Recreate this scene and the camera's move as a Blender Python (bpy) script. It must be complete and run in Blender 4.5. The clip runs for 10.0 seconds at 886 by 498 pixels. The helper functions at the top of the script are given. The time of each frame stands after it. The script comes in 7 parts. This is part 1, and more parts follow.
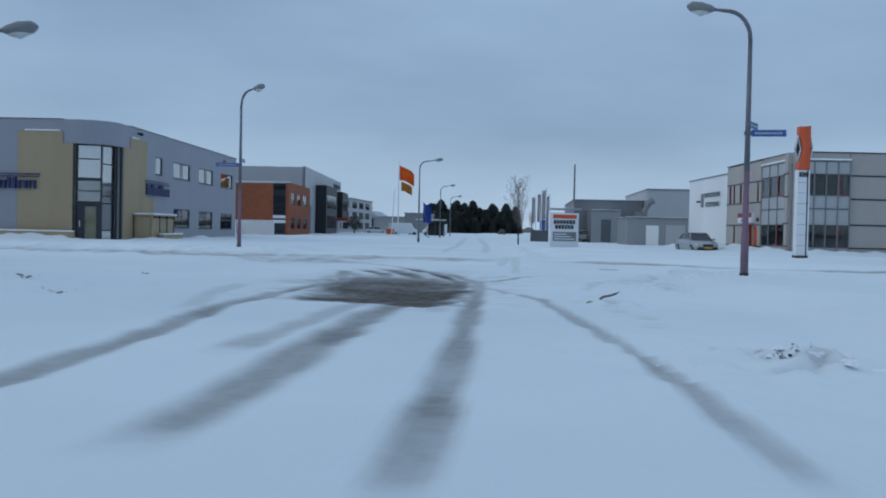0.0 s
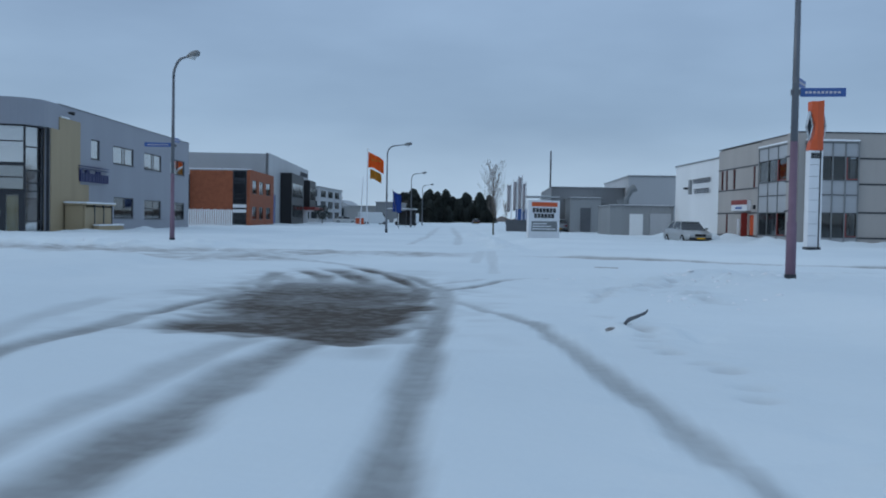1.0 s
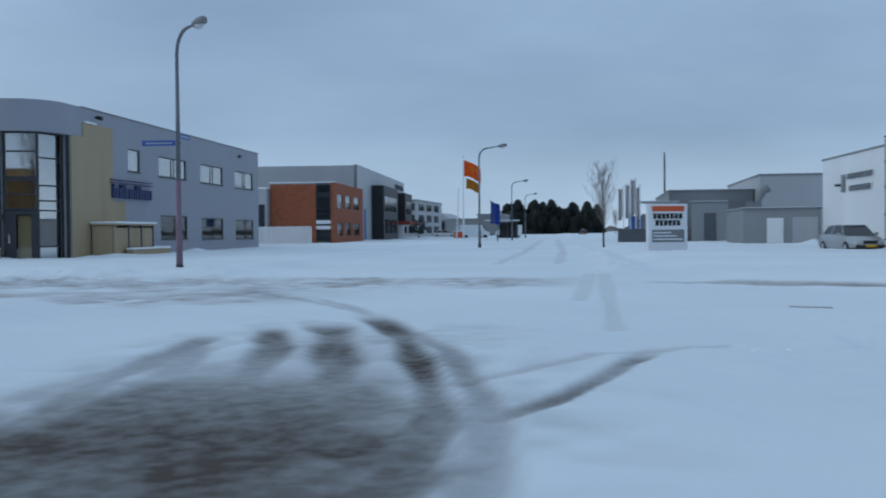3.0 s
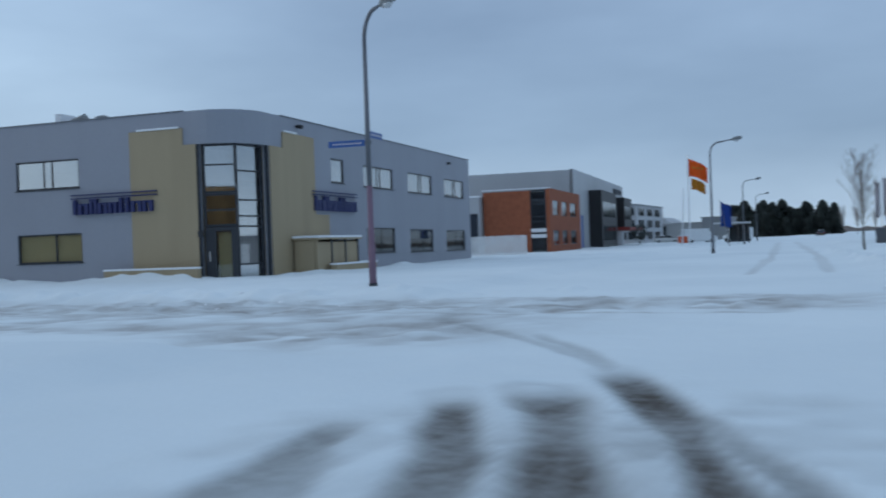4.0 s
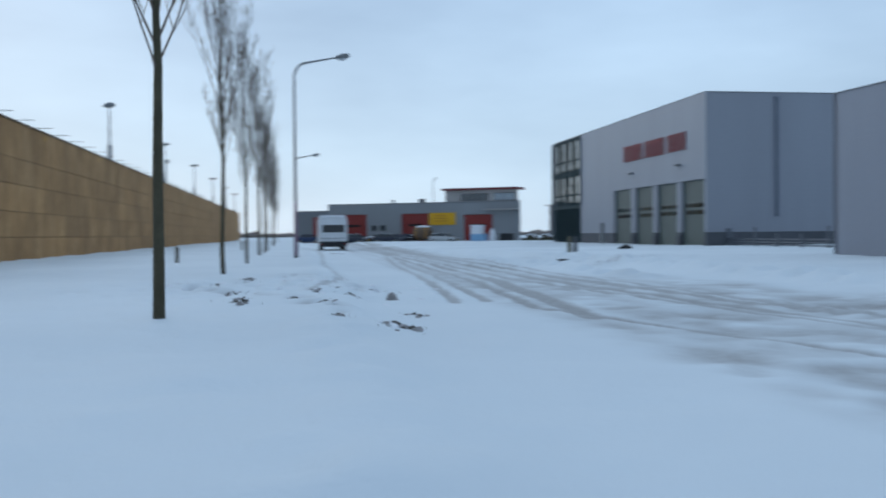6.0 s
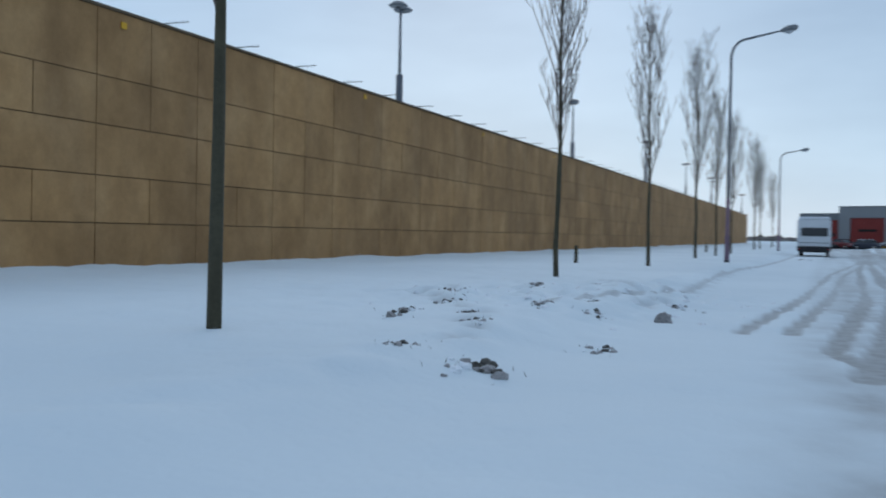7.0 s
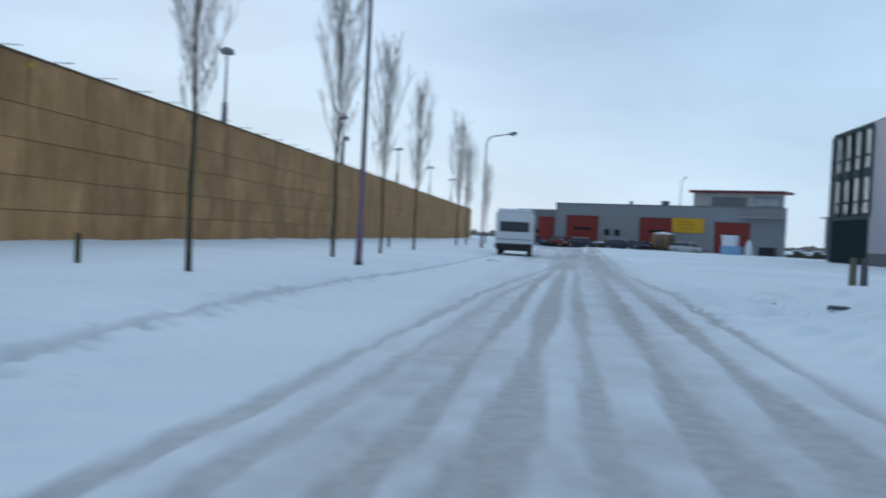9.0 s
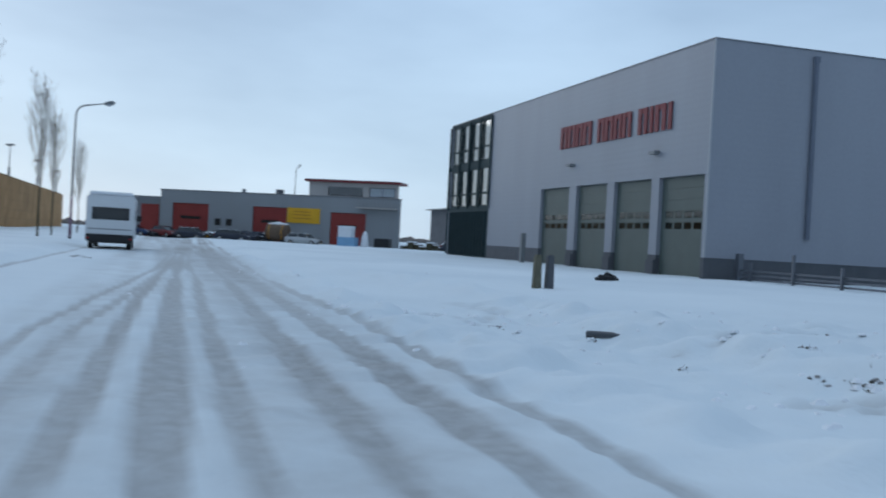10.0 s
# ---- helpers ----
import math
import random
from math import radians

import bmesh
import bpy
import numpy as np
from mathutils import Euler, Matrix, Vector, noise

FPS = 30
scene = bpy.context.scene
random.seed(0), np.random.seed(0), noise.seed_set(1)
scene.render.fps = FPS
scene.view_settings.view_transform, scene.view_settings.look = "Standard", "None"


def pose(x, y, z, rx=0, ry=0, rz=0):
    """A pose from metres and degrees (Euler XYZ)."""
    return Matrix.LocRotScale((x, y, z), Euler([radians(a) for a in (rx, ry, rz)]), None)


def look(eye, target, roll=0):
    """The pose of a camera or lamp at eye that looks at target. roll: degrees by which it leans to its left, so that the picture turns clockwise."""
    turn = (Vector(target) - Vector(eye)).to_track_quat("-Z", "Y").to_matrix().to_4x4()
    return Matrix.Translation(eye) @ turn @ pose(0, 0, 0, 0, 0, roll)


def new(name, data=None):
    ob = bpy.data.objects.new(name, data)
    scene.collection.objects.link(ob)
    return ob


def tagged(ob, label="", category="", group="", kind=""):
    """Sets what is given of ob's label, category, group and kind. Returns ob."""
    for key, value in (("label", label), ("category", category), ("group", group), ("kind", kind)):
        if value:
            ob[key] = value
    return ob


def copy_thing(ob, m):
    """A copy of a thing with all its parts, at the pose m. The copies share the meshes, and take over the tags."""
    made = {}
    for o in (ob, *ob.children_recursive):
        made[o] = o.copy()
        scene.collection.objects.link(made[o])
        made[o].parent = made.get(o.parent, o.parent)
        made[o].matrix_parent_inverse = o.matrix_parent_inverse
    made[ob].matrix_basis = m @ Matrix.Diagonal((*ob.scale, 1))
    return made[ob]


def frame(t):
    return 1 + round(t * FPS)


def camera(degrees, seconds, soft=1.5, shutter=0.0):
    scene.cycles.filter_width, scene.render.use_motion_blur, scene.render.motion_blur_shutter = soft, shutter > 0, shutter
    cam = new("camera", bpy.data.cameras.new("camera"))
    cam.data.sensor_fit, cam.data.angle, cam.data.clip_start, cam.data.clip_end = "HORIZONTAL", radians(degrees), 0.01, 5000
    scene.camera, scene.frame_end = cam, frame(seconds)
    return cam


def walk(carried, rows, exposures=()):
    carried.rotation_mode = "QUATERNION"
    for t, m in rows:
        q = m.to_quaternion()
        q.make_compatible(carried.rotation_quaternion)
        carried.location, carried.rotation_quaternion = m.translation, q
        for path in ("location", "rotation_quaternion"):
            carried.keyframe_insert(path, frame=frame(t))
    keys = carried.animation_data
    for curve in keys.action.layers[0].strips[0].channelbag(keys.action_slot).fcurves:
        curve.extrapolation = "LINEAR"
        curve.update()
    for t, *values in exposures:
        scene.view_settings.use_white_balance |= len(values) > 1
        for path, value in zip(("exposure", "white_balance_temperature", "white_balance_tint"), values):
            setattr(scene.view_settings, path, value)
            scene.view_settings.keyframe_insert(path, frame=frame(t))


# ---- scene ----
cam = camera(49.26, 10.0, soft=1.9, shutter=0.25)
# seconds, x, y, z, yaw, pitch, roll
PATH = [
    (0.0, 4.59, -12.20, 1.24, 4.82, -1.18, -1.22),
    (0.5, 4.50, -9.17, 1.25, 3.79, -1.39, -0.98),
    (1.0, 4.44, -6.28, 1.25, 3.26, -1.78, -1.03),
    (1.5, 4.49, -3.56, 1.26, 3.02, -1.84, -1.13),
    (2.0, 4.50, -1.00, 1.25, 3.29, -1.22, -1.14),
    (2.2, 4.45, 0.04, 1.25, 3.70, -1.13, -0.80),
    (3.3, 4.02, 5.78, 1.25, 12.60, -0.90, 1.16),
    (3.5, 3.74, 6.80, 1.25, 14.69, -0.71, 1.65),
    (4.0, 2.83, 9.18, 1.25, 22.37, -0.27, 2.11),
    (4.5, 1.38, 11.70, 1.24, 30.68, -0.12, 1.75),
    (5.0, -0.25, 13.74, 1.24, 41.05, -0.73, 1.00),
    (5.5, -2.28, 15.73, 1.25, 60.52, -0.61, 1.88),
    (5.7, -3.01, 16.50, 1.26, 69.16, -0.77, 1.20),
    (6.8, -7.35, 21.41, 1.21, 106.71, -0.65, -0.52),
    (7.0, -8.69, 21.89, 1.20, 111.57, -0.93, -1.05),
    (7.5, -12.14, 22.95, 1.23, 119.53, -0.60, -0.76),
    (8.0, -15.78, 23.67, 1.22, 120.13, -1.33, -1.34),
    (8.5, -19.91, 23.69, 1.19, 110.39, -0.44, -1.23),
    (9.0, -24.02, 23.54, 1.25, 96.49, -1.01, -2.82),
    (9.5, -28.20, 23.38, 1.24, 82.94, -0.45, -2.58),
    (10.0, -32.21, 23.40, 1.26, 73.45, -0.39, -3.14),
]
EXPOSURES = [(0, -0.04), (2.0, -0.04), (4.5, -0.02), (5.4, 0.08), (5.8, 0.06), (6.8, -0.1), (7.6, -0.07), (8.5, 0.02), (10, -0.02)]
walk(cam, [(t, pose(x, y, z, 90 + pitch, roll, yaw)) for t, x, y, z, yaw, pitch, roll in PATH], EXPOSURES)

# ---- world and sun: overcast winter daylight, brighter towards the west ----
world = bpy.data.worlds.new("overcast_sky")
scene.world = world
world.use_nodes = True
wn, wl = world.node_tree.nodes, world.node_tree.links
wn.clear()
SUN_ELEVATION, SUN_AZIMUTH = 22.0, 250.0
w_out, w_bg = wn.new("ShaderNodeOutputWorld"), wn.new("ShaderNodeBackground")
sky = wn.new("ShaderNodeTexSky")
sky.sky_type, sky.sun_disc = "NISHITA", False
sky.sun_elevation, sky.sun_rotation = radians(SUN_ELEVATION), radians(SUN_AZIMUTH)
sky_dim = wn.new("ShaderNodeMix")
sky_dim.data_type, sky_dim.blend_type = "RGBA", "MULTIPLY"
sky_dim.inputs["Factor"].default_value = 1.0
sky_dim.inputs[7].default_value = (0.08, 0.08, 0.08, 1)
wl.new(sky.outputs[0], sky_dim.inputs[6])
coord, sep = wn.new("ShaderNodeTexCoord"), wn.new("ShaderNodeSeparateXYZ")
wl.new(coord.outputs["Generated"], sep.inputs[0])


def ramp(nodes, stops):
    r = nodes.new("ShaderNodeValToRGB")
    while len(r.color_ramp.elements) < len(stops):
        r.color_ramp.elements.new(0.5)
    for e, (p, c) in zip(r.color_ramp.elements, stops):
        e.position, e.color = p, (*c, 1)
    return r


by_height_north = ramp(wn, [(0.0, (0.474, 0.637, 0.819)), (0.035, (0.423, 0.589, 0.787)), (0.10, (0.287, 0.424, 0.609)), (0.22, (0.279, 0.411, 0.606)), (0.5, (0.385, 0.54, 0.765)), (1.0, (0.465, 0.627, 0.840))])
by_height_west = ramp(wn, [(0.0, (0.559, 0.734, 0.914)), (0.08, (0.524, 0.714, 0.914)), (0.25, (0.449, 0.637, 0.872)), (0.5, (0.465, 0.637, 0.862)), (1.0, (0.507, 0.676, 0.882))])
for r in (by_height_north, by_height_west):
    wl.new(sep.outputs[2], r.inputs[0])
west = wn.new("ShaderNodeMapRange")
west.inputs[1].default_value, west.inputs[2].default_value = -0.38, -0.82
west.interpolation_type = "SMOOTHSTEP"
wl.new(sep.outputs[0], west.inputs[0])
cover = wn.new("ShaderNodeMix")
cover.data_type = "RGBA"
wl.new(west.outputs[0], cover.inputs["Factor"])
wl.new(by_height_north.outputs[0], cover.inputs[6])
wl.new(by_height_west.outputs[0], cover.inputs[7])
stretch = wn.new("ShaderNodeMapping")
stretch.inputs["Scale"].default_value = (1.0, 1.0, 3.2)
wl.new(coord.outputs["Generated"], stretch.inputs[0])
cloud = wn.new("ShaderNodeTexNoise")
cloud.inputs["Scale"].default_value, cloud.inputs["Detail"].default_value = 2.3, 5.0
wl.new(stretch.outputs[0], cloud.inputs[0])
cloud_shade = ramp(wn, [(0.3, (0.82, 0.83, 0.85)), (0.7, (1.16, 1.14, 1.12))])
wl.new(cloud.outputs[0], cloud_shade.inputs[0])
clouds = wn.new("ShaderNodeMix")
clouds.data_type, clouds.blend_type = "RGBA", "MULTIPLY"
clouds.inputs["Factor"].default_value = 1.0
wl.new(cover.outputs[2], clouds.inputs[6])
wl.new(cloud_shade.outputs[0], clouds.inputs[7])
final = wn.new("ShaderNodeMix")
final.data_type = "RGBA"
final.inputs["Factor"].default_value = 0.92
wl.new(sky_dim.outputs[2], final.inputs[6])
wl.new(clouds.outputs[2], final.inputs[7])
wl.new(final.outputs[2], w_bg.inputs[0])
w_bg.inputs[1].default_value = 1.0
wl.new(w_bg.outputs[0], w_out.inputs[0])

sun = new("sun", bpy.data.lights.new("sun", "SUN"))
sun.data.energy, sun.data.angle, sun.data.color = 0.32, radians(30), (1.0, 0.98, 0.95)
az, el = radians(SUN_AZIMUTH), radians(SUN_ELEVATION)
sun.matrix_world = look((0, 0, 60), (-60 * math.sin(az), -60 * math.cos(az), 60 - 60 * math.tan(el)))


# ---- materials ----
def material(name, colour, rough=0.6, metal=0.0, vary=0.12, scale=1.5, fine=25.0, bump=0.15, depth=0.01, spec=0.4, streaks=False, random_tone=0.0):
    """A surface with two scales of variation, relief and, if asked, rain streaks."""
    m = bpy.data.materials.new(name)
    m.use_nodes = True
    n, l = m.node_tree.nodes, m.node_tree.links
    p = n["Principled BSDF"]
    p.inputs["Roughness"].default_value, p.inputs["Metallic"].default_value = rough, metal
    p.inputs["Specular IOR Level"].default_value = spec
    at = n.new("ShaderNodeTexCoord")
    where = n.new("ShaderNodeMapping")
    place = at.outputs["Object"]
    if random_tone:
        place = n.new("ShaderNodeNewGeometry").outputs["Position"]
    l.new(place, where.inputs[0])
    if streaks:
        where.inputs["Scale"].default_value = (1.0, 1.0, 0.12)
    big, small = n.new("ShaderNodeTexNoise"), n.new("ShaderNodeTexNoise")
    big.inputs["Scale"].default_value, big.inputs["Detail"].default_value = scale, 4.0
    small.inputs["Scale"].default_value, small.inputs["Detail"].default_value = fine, 3.0
    l.new(where.outputs[0], big.inputs[0])
    l.new(place, small.inputs[0])
    c = colour
    r1 = ramp(n, [(0.25, tuple(v * (1 - vary) for v in c)), (0.75, tuple(min(1, v * (1 + vary)) for v in c))])
    l.new(big.outputs[0], r1.inputs[0])
    r2 = ramp(n, [(0.3, (1 - vary * 0.5,) * 3), (0.7, (1 + vary * 0.3,) * 3)])
    l.new(small.outputs[0], r2.inputs[0])
    mul = n.new("ShaderNodeMix")
    mul.data_type, mul.blend_type = "RGBA", "MULTIPLY"
    mul.inputs["Factor"].default_value = 1.0
    l.new(r1.outputs[0], mul.inputs[6])
    l.new(r2.outputs[0], mul.inputs[7])
    last = mul.outputs[2]
    if random_tone:
        info = n.new("ShaderNodeObjectInfo")
        tone = ramp(n, [(0.0, (1 - random_tone,) * 3), (1.0, (1 + random_tone,) * 3)])
        l.new(info.outputs["Random"], tone.inputs[0])
        mul2 = n.new("ShaderNodeMix")
        mul2.data_type, mul2.blend_type = "RGBA", "MULTIPLY"
        mul2.inputs["Factor"].default_value = 1.0
        l.new(last, mul2.inputs[6])
        l.new(tone.outputs[0], mul2.inputs[7])
        last = mul2.outputs[2]
    l.new(last, p.inputs["Base Color"])
    if bump:
        b = n.new("ShaderNodeBump")
        b.inputs["Strength"].default_value, b.inputs["Distance"].default_value = bump, depth
        l.new(small.outputs[0], b.inputs["Height"])
        l.new(b.outputs[0], p.inputs["Normal"])
    return m


def ribbed(name, colour, pitch, axis="Z", rough=0.45, depth=0.02, vary=0.06):
    """Profiled metal cladding: ribs at a real pitch, as relief."""
    m = material(name, colour, rough, 0.0, vary, 0.35, 6.0, 0.0, streaks=True)
    n, l = m.node_tree.nodes, m.node_tree.links
    at = n.new("ShaderNodeTexCoord")
    w = n.new("ShaderNodeTexWave")
    w.bands_direction = axis
    w.inputs["Scale"].default_value = 0.314 / pitch
    l.new(at.outputs["Object"], w.inputs[0])
    b = n.new("ShaderNodeBump")
    b.inputs["Strength"].default_value, b.inputs["Distance"].default_value = 0.5, depth
    l.new(w.outputs[1], b.inputs["Height"])
    l.new(b.outputs[0], n["Principled BSDF"].inputs["Normal"])
    return m


def pane_glass(name, tint=(0.93, 0.95, 0.96), mirror=0.06):
    """Thin window glass: clear, with a gloss that grows towards grazing views."""
    m = bpy.data.materials.new(name)
    m.use_nodes = True
    n, l = m.node_tree.nodes, m.node_tree.links
    n.clear()
    out, mix = n.new("ShaderNodeOutputMaterial"), n.new("ShaderNodeMixShader")
    clear, gloss, facing = n.new("ShaderNodeBsdfTransparent"), n.new("ShaderNodeBsdfGlossy"), n.new("ShaderNodeLayerWeight")
    clear.inputs[0].default_value = (*tint, 1)
    gloss.inputs["Roughness"].default_value = 0.03
    power, rise = n.new("ShaderNodeMath"), n.new("ShaderNodeMapRange")
    power.operation, power.inputs[1].default_value = "POWER", 5.0
    rise.inputs[3].default_value, rise.inputs[4].default_value = mirror, 0.9
    l.new(facing.outputs["Facing"], power.inputs[0])
    l.new(power.outputs[0], rise.inputs[0])
    l.new(rise.outputs[0], mix.inputs[0])
    l.new(clear.outputs[0], mix.inputs[1])
    l.new(gloss.outputs[0], mix.inputs[2])
    l.new(mix.outputs[0], out.inputs[0])
    return m


def precast_material():
    """Golden-brown precast concrete: cloudy staining, run-down streaks and pale bloom."""
    m = bpy.data.materials.new("tan_precast_concrete")
    m.use_nodes = True
    n, l = m.node_tree.nodes, m.node_tree.links
    p = n["Principled BSDF"]
    p.inputs["Roughness"].default_value, p.inputs["Specular IOR Level"].default_value = 0.85, 0.25
    place = n.new("ShaderNodeNewGeometry").outputs["Position"]

    def noisy(scale, squash, detail, rough=0.5):
        t, mp = n.new("ShaderNodeTexNoise"), n.new("ShaderNodeMapping")
        mp.inputs["Scale"].default_value = (1, 1, squash)
        t.inputs["Scale"].default_value, t.inputs["Detail"].default_value, t.inputs["Roughness"].default_value = scale, detail, rough
        l.new(place, mp.inputs[0])
        l.new(mp.outputs[0], t.inputs[0])
        return t.outputs[0]

    def times(a, stops, source):
        r, mx = ramp(n, stops), n.new("ShaderNodeMix")
        l.new(source, r.inputs[0])
        mx.data_type, mx.blend_type = "RGBA", "MULTIPLY"
        mx.inputs["Factor"].default_value = 1.0
        l.new(a, mx.inputs[6])
        l.new(r.outputs[0], mx.inputs[7])
        return mx.outputs[2]

    base = ramp(n, [(0.3, (0.33, 0.18, 0.076)), (0.5, (0.425, 0.237, 0.102)), (0.72, (0.55, 0.325, 0.152))])
    cloud = noisy(0.55, 0.7, 5.0, 0.6)
    l.new(cloud, base.inputs[0])
    last = times(base.outputs[0], [(0.33, (0.84, 0.84, 0.85)), (0.62, (1.05, 1.05, 1.03))], noisy(0.8, 0.22, 4.0))
    last = times(last, [(0.35, (0.9, 0.9, 0.9)), (0.65, (1.05, 1.05, 1.05))], noisy(3.5, 1.0, 6.0, 0.7))
    tone = n.new("ShaderNodeObjectInfo").outputs["Random"]
    last = times(last, [(0.0, (0.9, 0.9, 0.9)), (0.45, (0.98, 0.98, 0.97)), (0.8, (1.03, 1.03, 1.02)), (1.0, (1.12, 1.11, 1.08))], tone)
    l.new(last, p.inputs["Base Color"])
    b = n.new("ShaderNodeBump")
    b.inputs["Strength"].default_value, b.inputs["Distance"].default_value = 0.3, 0.012
    l.new(noisy(18.0, 1.0, 3.0), b.inputs["Height"])
    l.new(b.outputs[0], p.inputs["Normal"])
    return m


M_CLAD_GREY = material("painted_grey_cladding", (0.285, 0.297, 0.335), 0.5, 0.0, 0.05, 0.5, 9.0, 0.05, streaks=True)
M_CLAD_BEIGE = material("ochre_render", (0.37, 0.292, 0.185), 0.8, 0.0, 0.08, 0.8, 30, 0.2, streaks=True)
M_CLAD_SILVER = ribbed("silver_blue_profiled_cladding", (0.295, 0.309, 0.343), 0.33, "Z", depth=0.003)
M_CLAD_LIGHT = ribbed("light_grey_profiled_cladding", (0.40, 0.41, 0.425), 0.3, "Z", depth=0.004)
M_CLAD_WHITE = material("white_cladding", (0.76, 0.77, 0.77), 0.5, 0.0, 0.05, 0.4, 10, 0.05, streaks=True)
M_CONC_LIGHT = material("pale_concrete_panel", (0.40, 0.37, 0.345), 0.75, 0.0, 0.08, 0.6, 20, 0.15, streaks=True)
M_STONE_DARK = material("dark_plinth_concrete", (0.10, 0.105, 0.115), 0.8, 0.0, 0.15, 1.0, 20, 0.2)
M_SHED = ribbed("dull_grey_shed_cladding", (0.27, 0.28, 0.285), 0.25, "X")
M_SHED_DARK = ribbed("dark_grey_shed_cladding", (0.19, 0.20, 0.21), 0.25, "X")
M_BRICK = material("orange_brick", (0.29, 0.088, 0.042), 0.85, 0.0, 0.18, 2.0, 14, 0.3)
M_DARK = material("anthracite_frame", (0.035, 0.038, 0.045), 0.4, 0.0, 0.1, 2, 20, 0.05)
M_DARK_BLUE = material("slate_blue_steel_door", (0.026, 0.032, 0.045), 0.6, 0.0, 0.12, 1.5, 20, 0.08, spec=0.25)
M_GREEN = material("grey_green_steel", (0.095, 0.118, 0.104), 0.5, 0.0, 0.08, 1.0, 18, 0.08)
M_GREEN_DARK = material("dark_green_curtain_wall", (0.036, 0.058, 0.062), 0.7, 0.0, 0.1, 1.0, 18, 0.05, spec=0.15)
M_OLIVE = material("weathered_olive_concrete", (0.15, 0.14, 0.10), 0.85, 0.0, 0.2, 3, 25, 0.2)
M_RED = material("red_painted_steel", (0.26, 0.034, 0.027), 0.5, 0.0, 0.12, 0.8, 15, 0.08)
M_DARK_RED = material("dark_red_fascia", (0.17, 0.025, 0.025), 0.5, 0.0, 0.1, 1, 12, 0.03)
M_RED_LETTER = material("red_sign_enamel", (0.22, 0.04, 0.045), 0.6, 0.0, 0.06, 2, 15, 0.03)
M_ORANGE = material("orange_enamel", (0.62, 0.10, 0.03), 0.45, 0.0, 0.06, 1.5, 12, 0.03)
M_YELLOW = material("yellow_sign_board", (0.72, 0.38, 0.015), 0.5, 0.0, 0.06, 1, 12, 0.03)
M_WHITE = material("white_enamel", (0.74, 0.75, 0.77), 0.45, 0.0, 0.05, 1.0, 12, 0.03)
M_BLUE = material("deep_blue_enamel", (0.022, 0.03, 0.115), 0.45, 0.0, 0.1, 2, 15, 0.03)
M_SIGN_BLUE = material("street_sign_blue", (0.045, 0.11, 0.32), 0.4, 0.0, 0.06, 2, 15, 0.03)
M_BLACK = material("black_paint", (0.015, 0.015, 0.017), 0.5, 0.0, 0.15, 2, 20, 0.05)
M_RUBBER = material("tyre_rubber", (0.02, 0.02, 0.021), 0.85, 0.0, 0.15, 3, 40, 0.2)
M_POLE = material("galvanised_lamp_pole", (0.16, 0.17, 0.19), 0.45, 0.6, 0.12, 2, 30, 0.08)
M_POLE_PINK = material("mauve_painted_pole_foot", (0.20, 0.125, 0.17), 0.6, 0.0, 0.15, 2, 30, 0.08)
M_LAMP_HEAD = material("grey_lamp_housing", (0.20, 0.21, 0.215), 0.45, 0.0, 0.1, 3, 30, 0.05)
M_LENS = material("clear_lamp_bowl", (0.55, 0.57, 0.58), 0.2, 0.0, 0.05, 3, 30, 0.0)
M_CONC_WALL = precast_material()
M_CONC_CORE = material("dark_joint_filler", (0.13, 0.09, 0.052), 0.9, 0.0, 0.15, 1, 20, 0.2)
M_CONC_JOINT = material("weathered_joint_filler", (0.215, 0.135, 0.068), 0.9, 0.0, 0.15, 1, 20, 0.2)
M_BARK = material("grey_brown_bark", (0.076, 0.066, 0.04), 0.9, 0.0, 0.25, 3, 30, 0.5, 0.02)
M_TWIG = material("twig_bark", (0.165, 0.14, 0.125), 0.9, 0.0, 0.2, 3, 30, 0.2)
M_CONIFER = material("dark_conifer_needles", (0.042, 0.052, 0.046), 0.9, 0.0, 0.4, 0.4, 6, 0.4, 0.1)
M_SNOWCAP = material("settled_snow", (0.84, 0.86, 0.88), 0.6, 0.0, 0.04, 1.5, 18, 0.3, 0.02)
M_SOIL = material("frozen_soil_and_grass", (0.10, 0.092, 0.08), 0.95, 0.0, 0.4, 5, 40, 0.5, 0.02)
M_CRUMB = material("dirty_snow_crumbs", (0.34, 0.32, 0.31), 0.9, 0.0, 0.35, 5, 40, 0.3)
M_SILVER = material("silver_car_paint", (0.42, 0.43, 0.43), 0.3, 0.55, 0.03, 1, 40, 0.0)
M_CAR_DARK = material("dark_car_paint", (0.03, 0.035, 0.05), 0.3, 0.2, 0.05, 1, 40, 0.0)
M_CAR_BLUE = material("dark_blue_car_paint", (0.02, 0.04, 0.10), 0.35, 0.1, 0.05, 1, 40, 0.0)
M_CAR_WHITE = material("white_van_paint", (0.68, 0.70, 0.71), 0.35, 0.0, 0.04, 1, 30, 0.0)
M_CHROME = material("bright_metal", (0.55, 0.56, 0.57), 0.25, 0.9, 0.05, 3, 30, 0.0)
M_RED_LAMP = material("red_tail_lamp", (0.35, 0.02, 0.02), 0.2, 0.0, 0.05, 3, 30, 0.0)
M_BLIND = material("white_window_blind", (0.72, 0.73, 0.74), 0.7, 0.0, 0.05, 2, 20, 0.05)
M_BLIND_TAN = material("ochre_window_blind", (0.33, 0.265, 0.13), 0.7, 0.0, 0.1, 2, 20, 0.05)
M_ORANGE_CLOTH = material("orange_flag_cloth", (0.78, 0.15, 0.02), 0.8, 0.0, 0.08, 1, 20, 0.05)
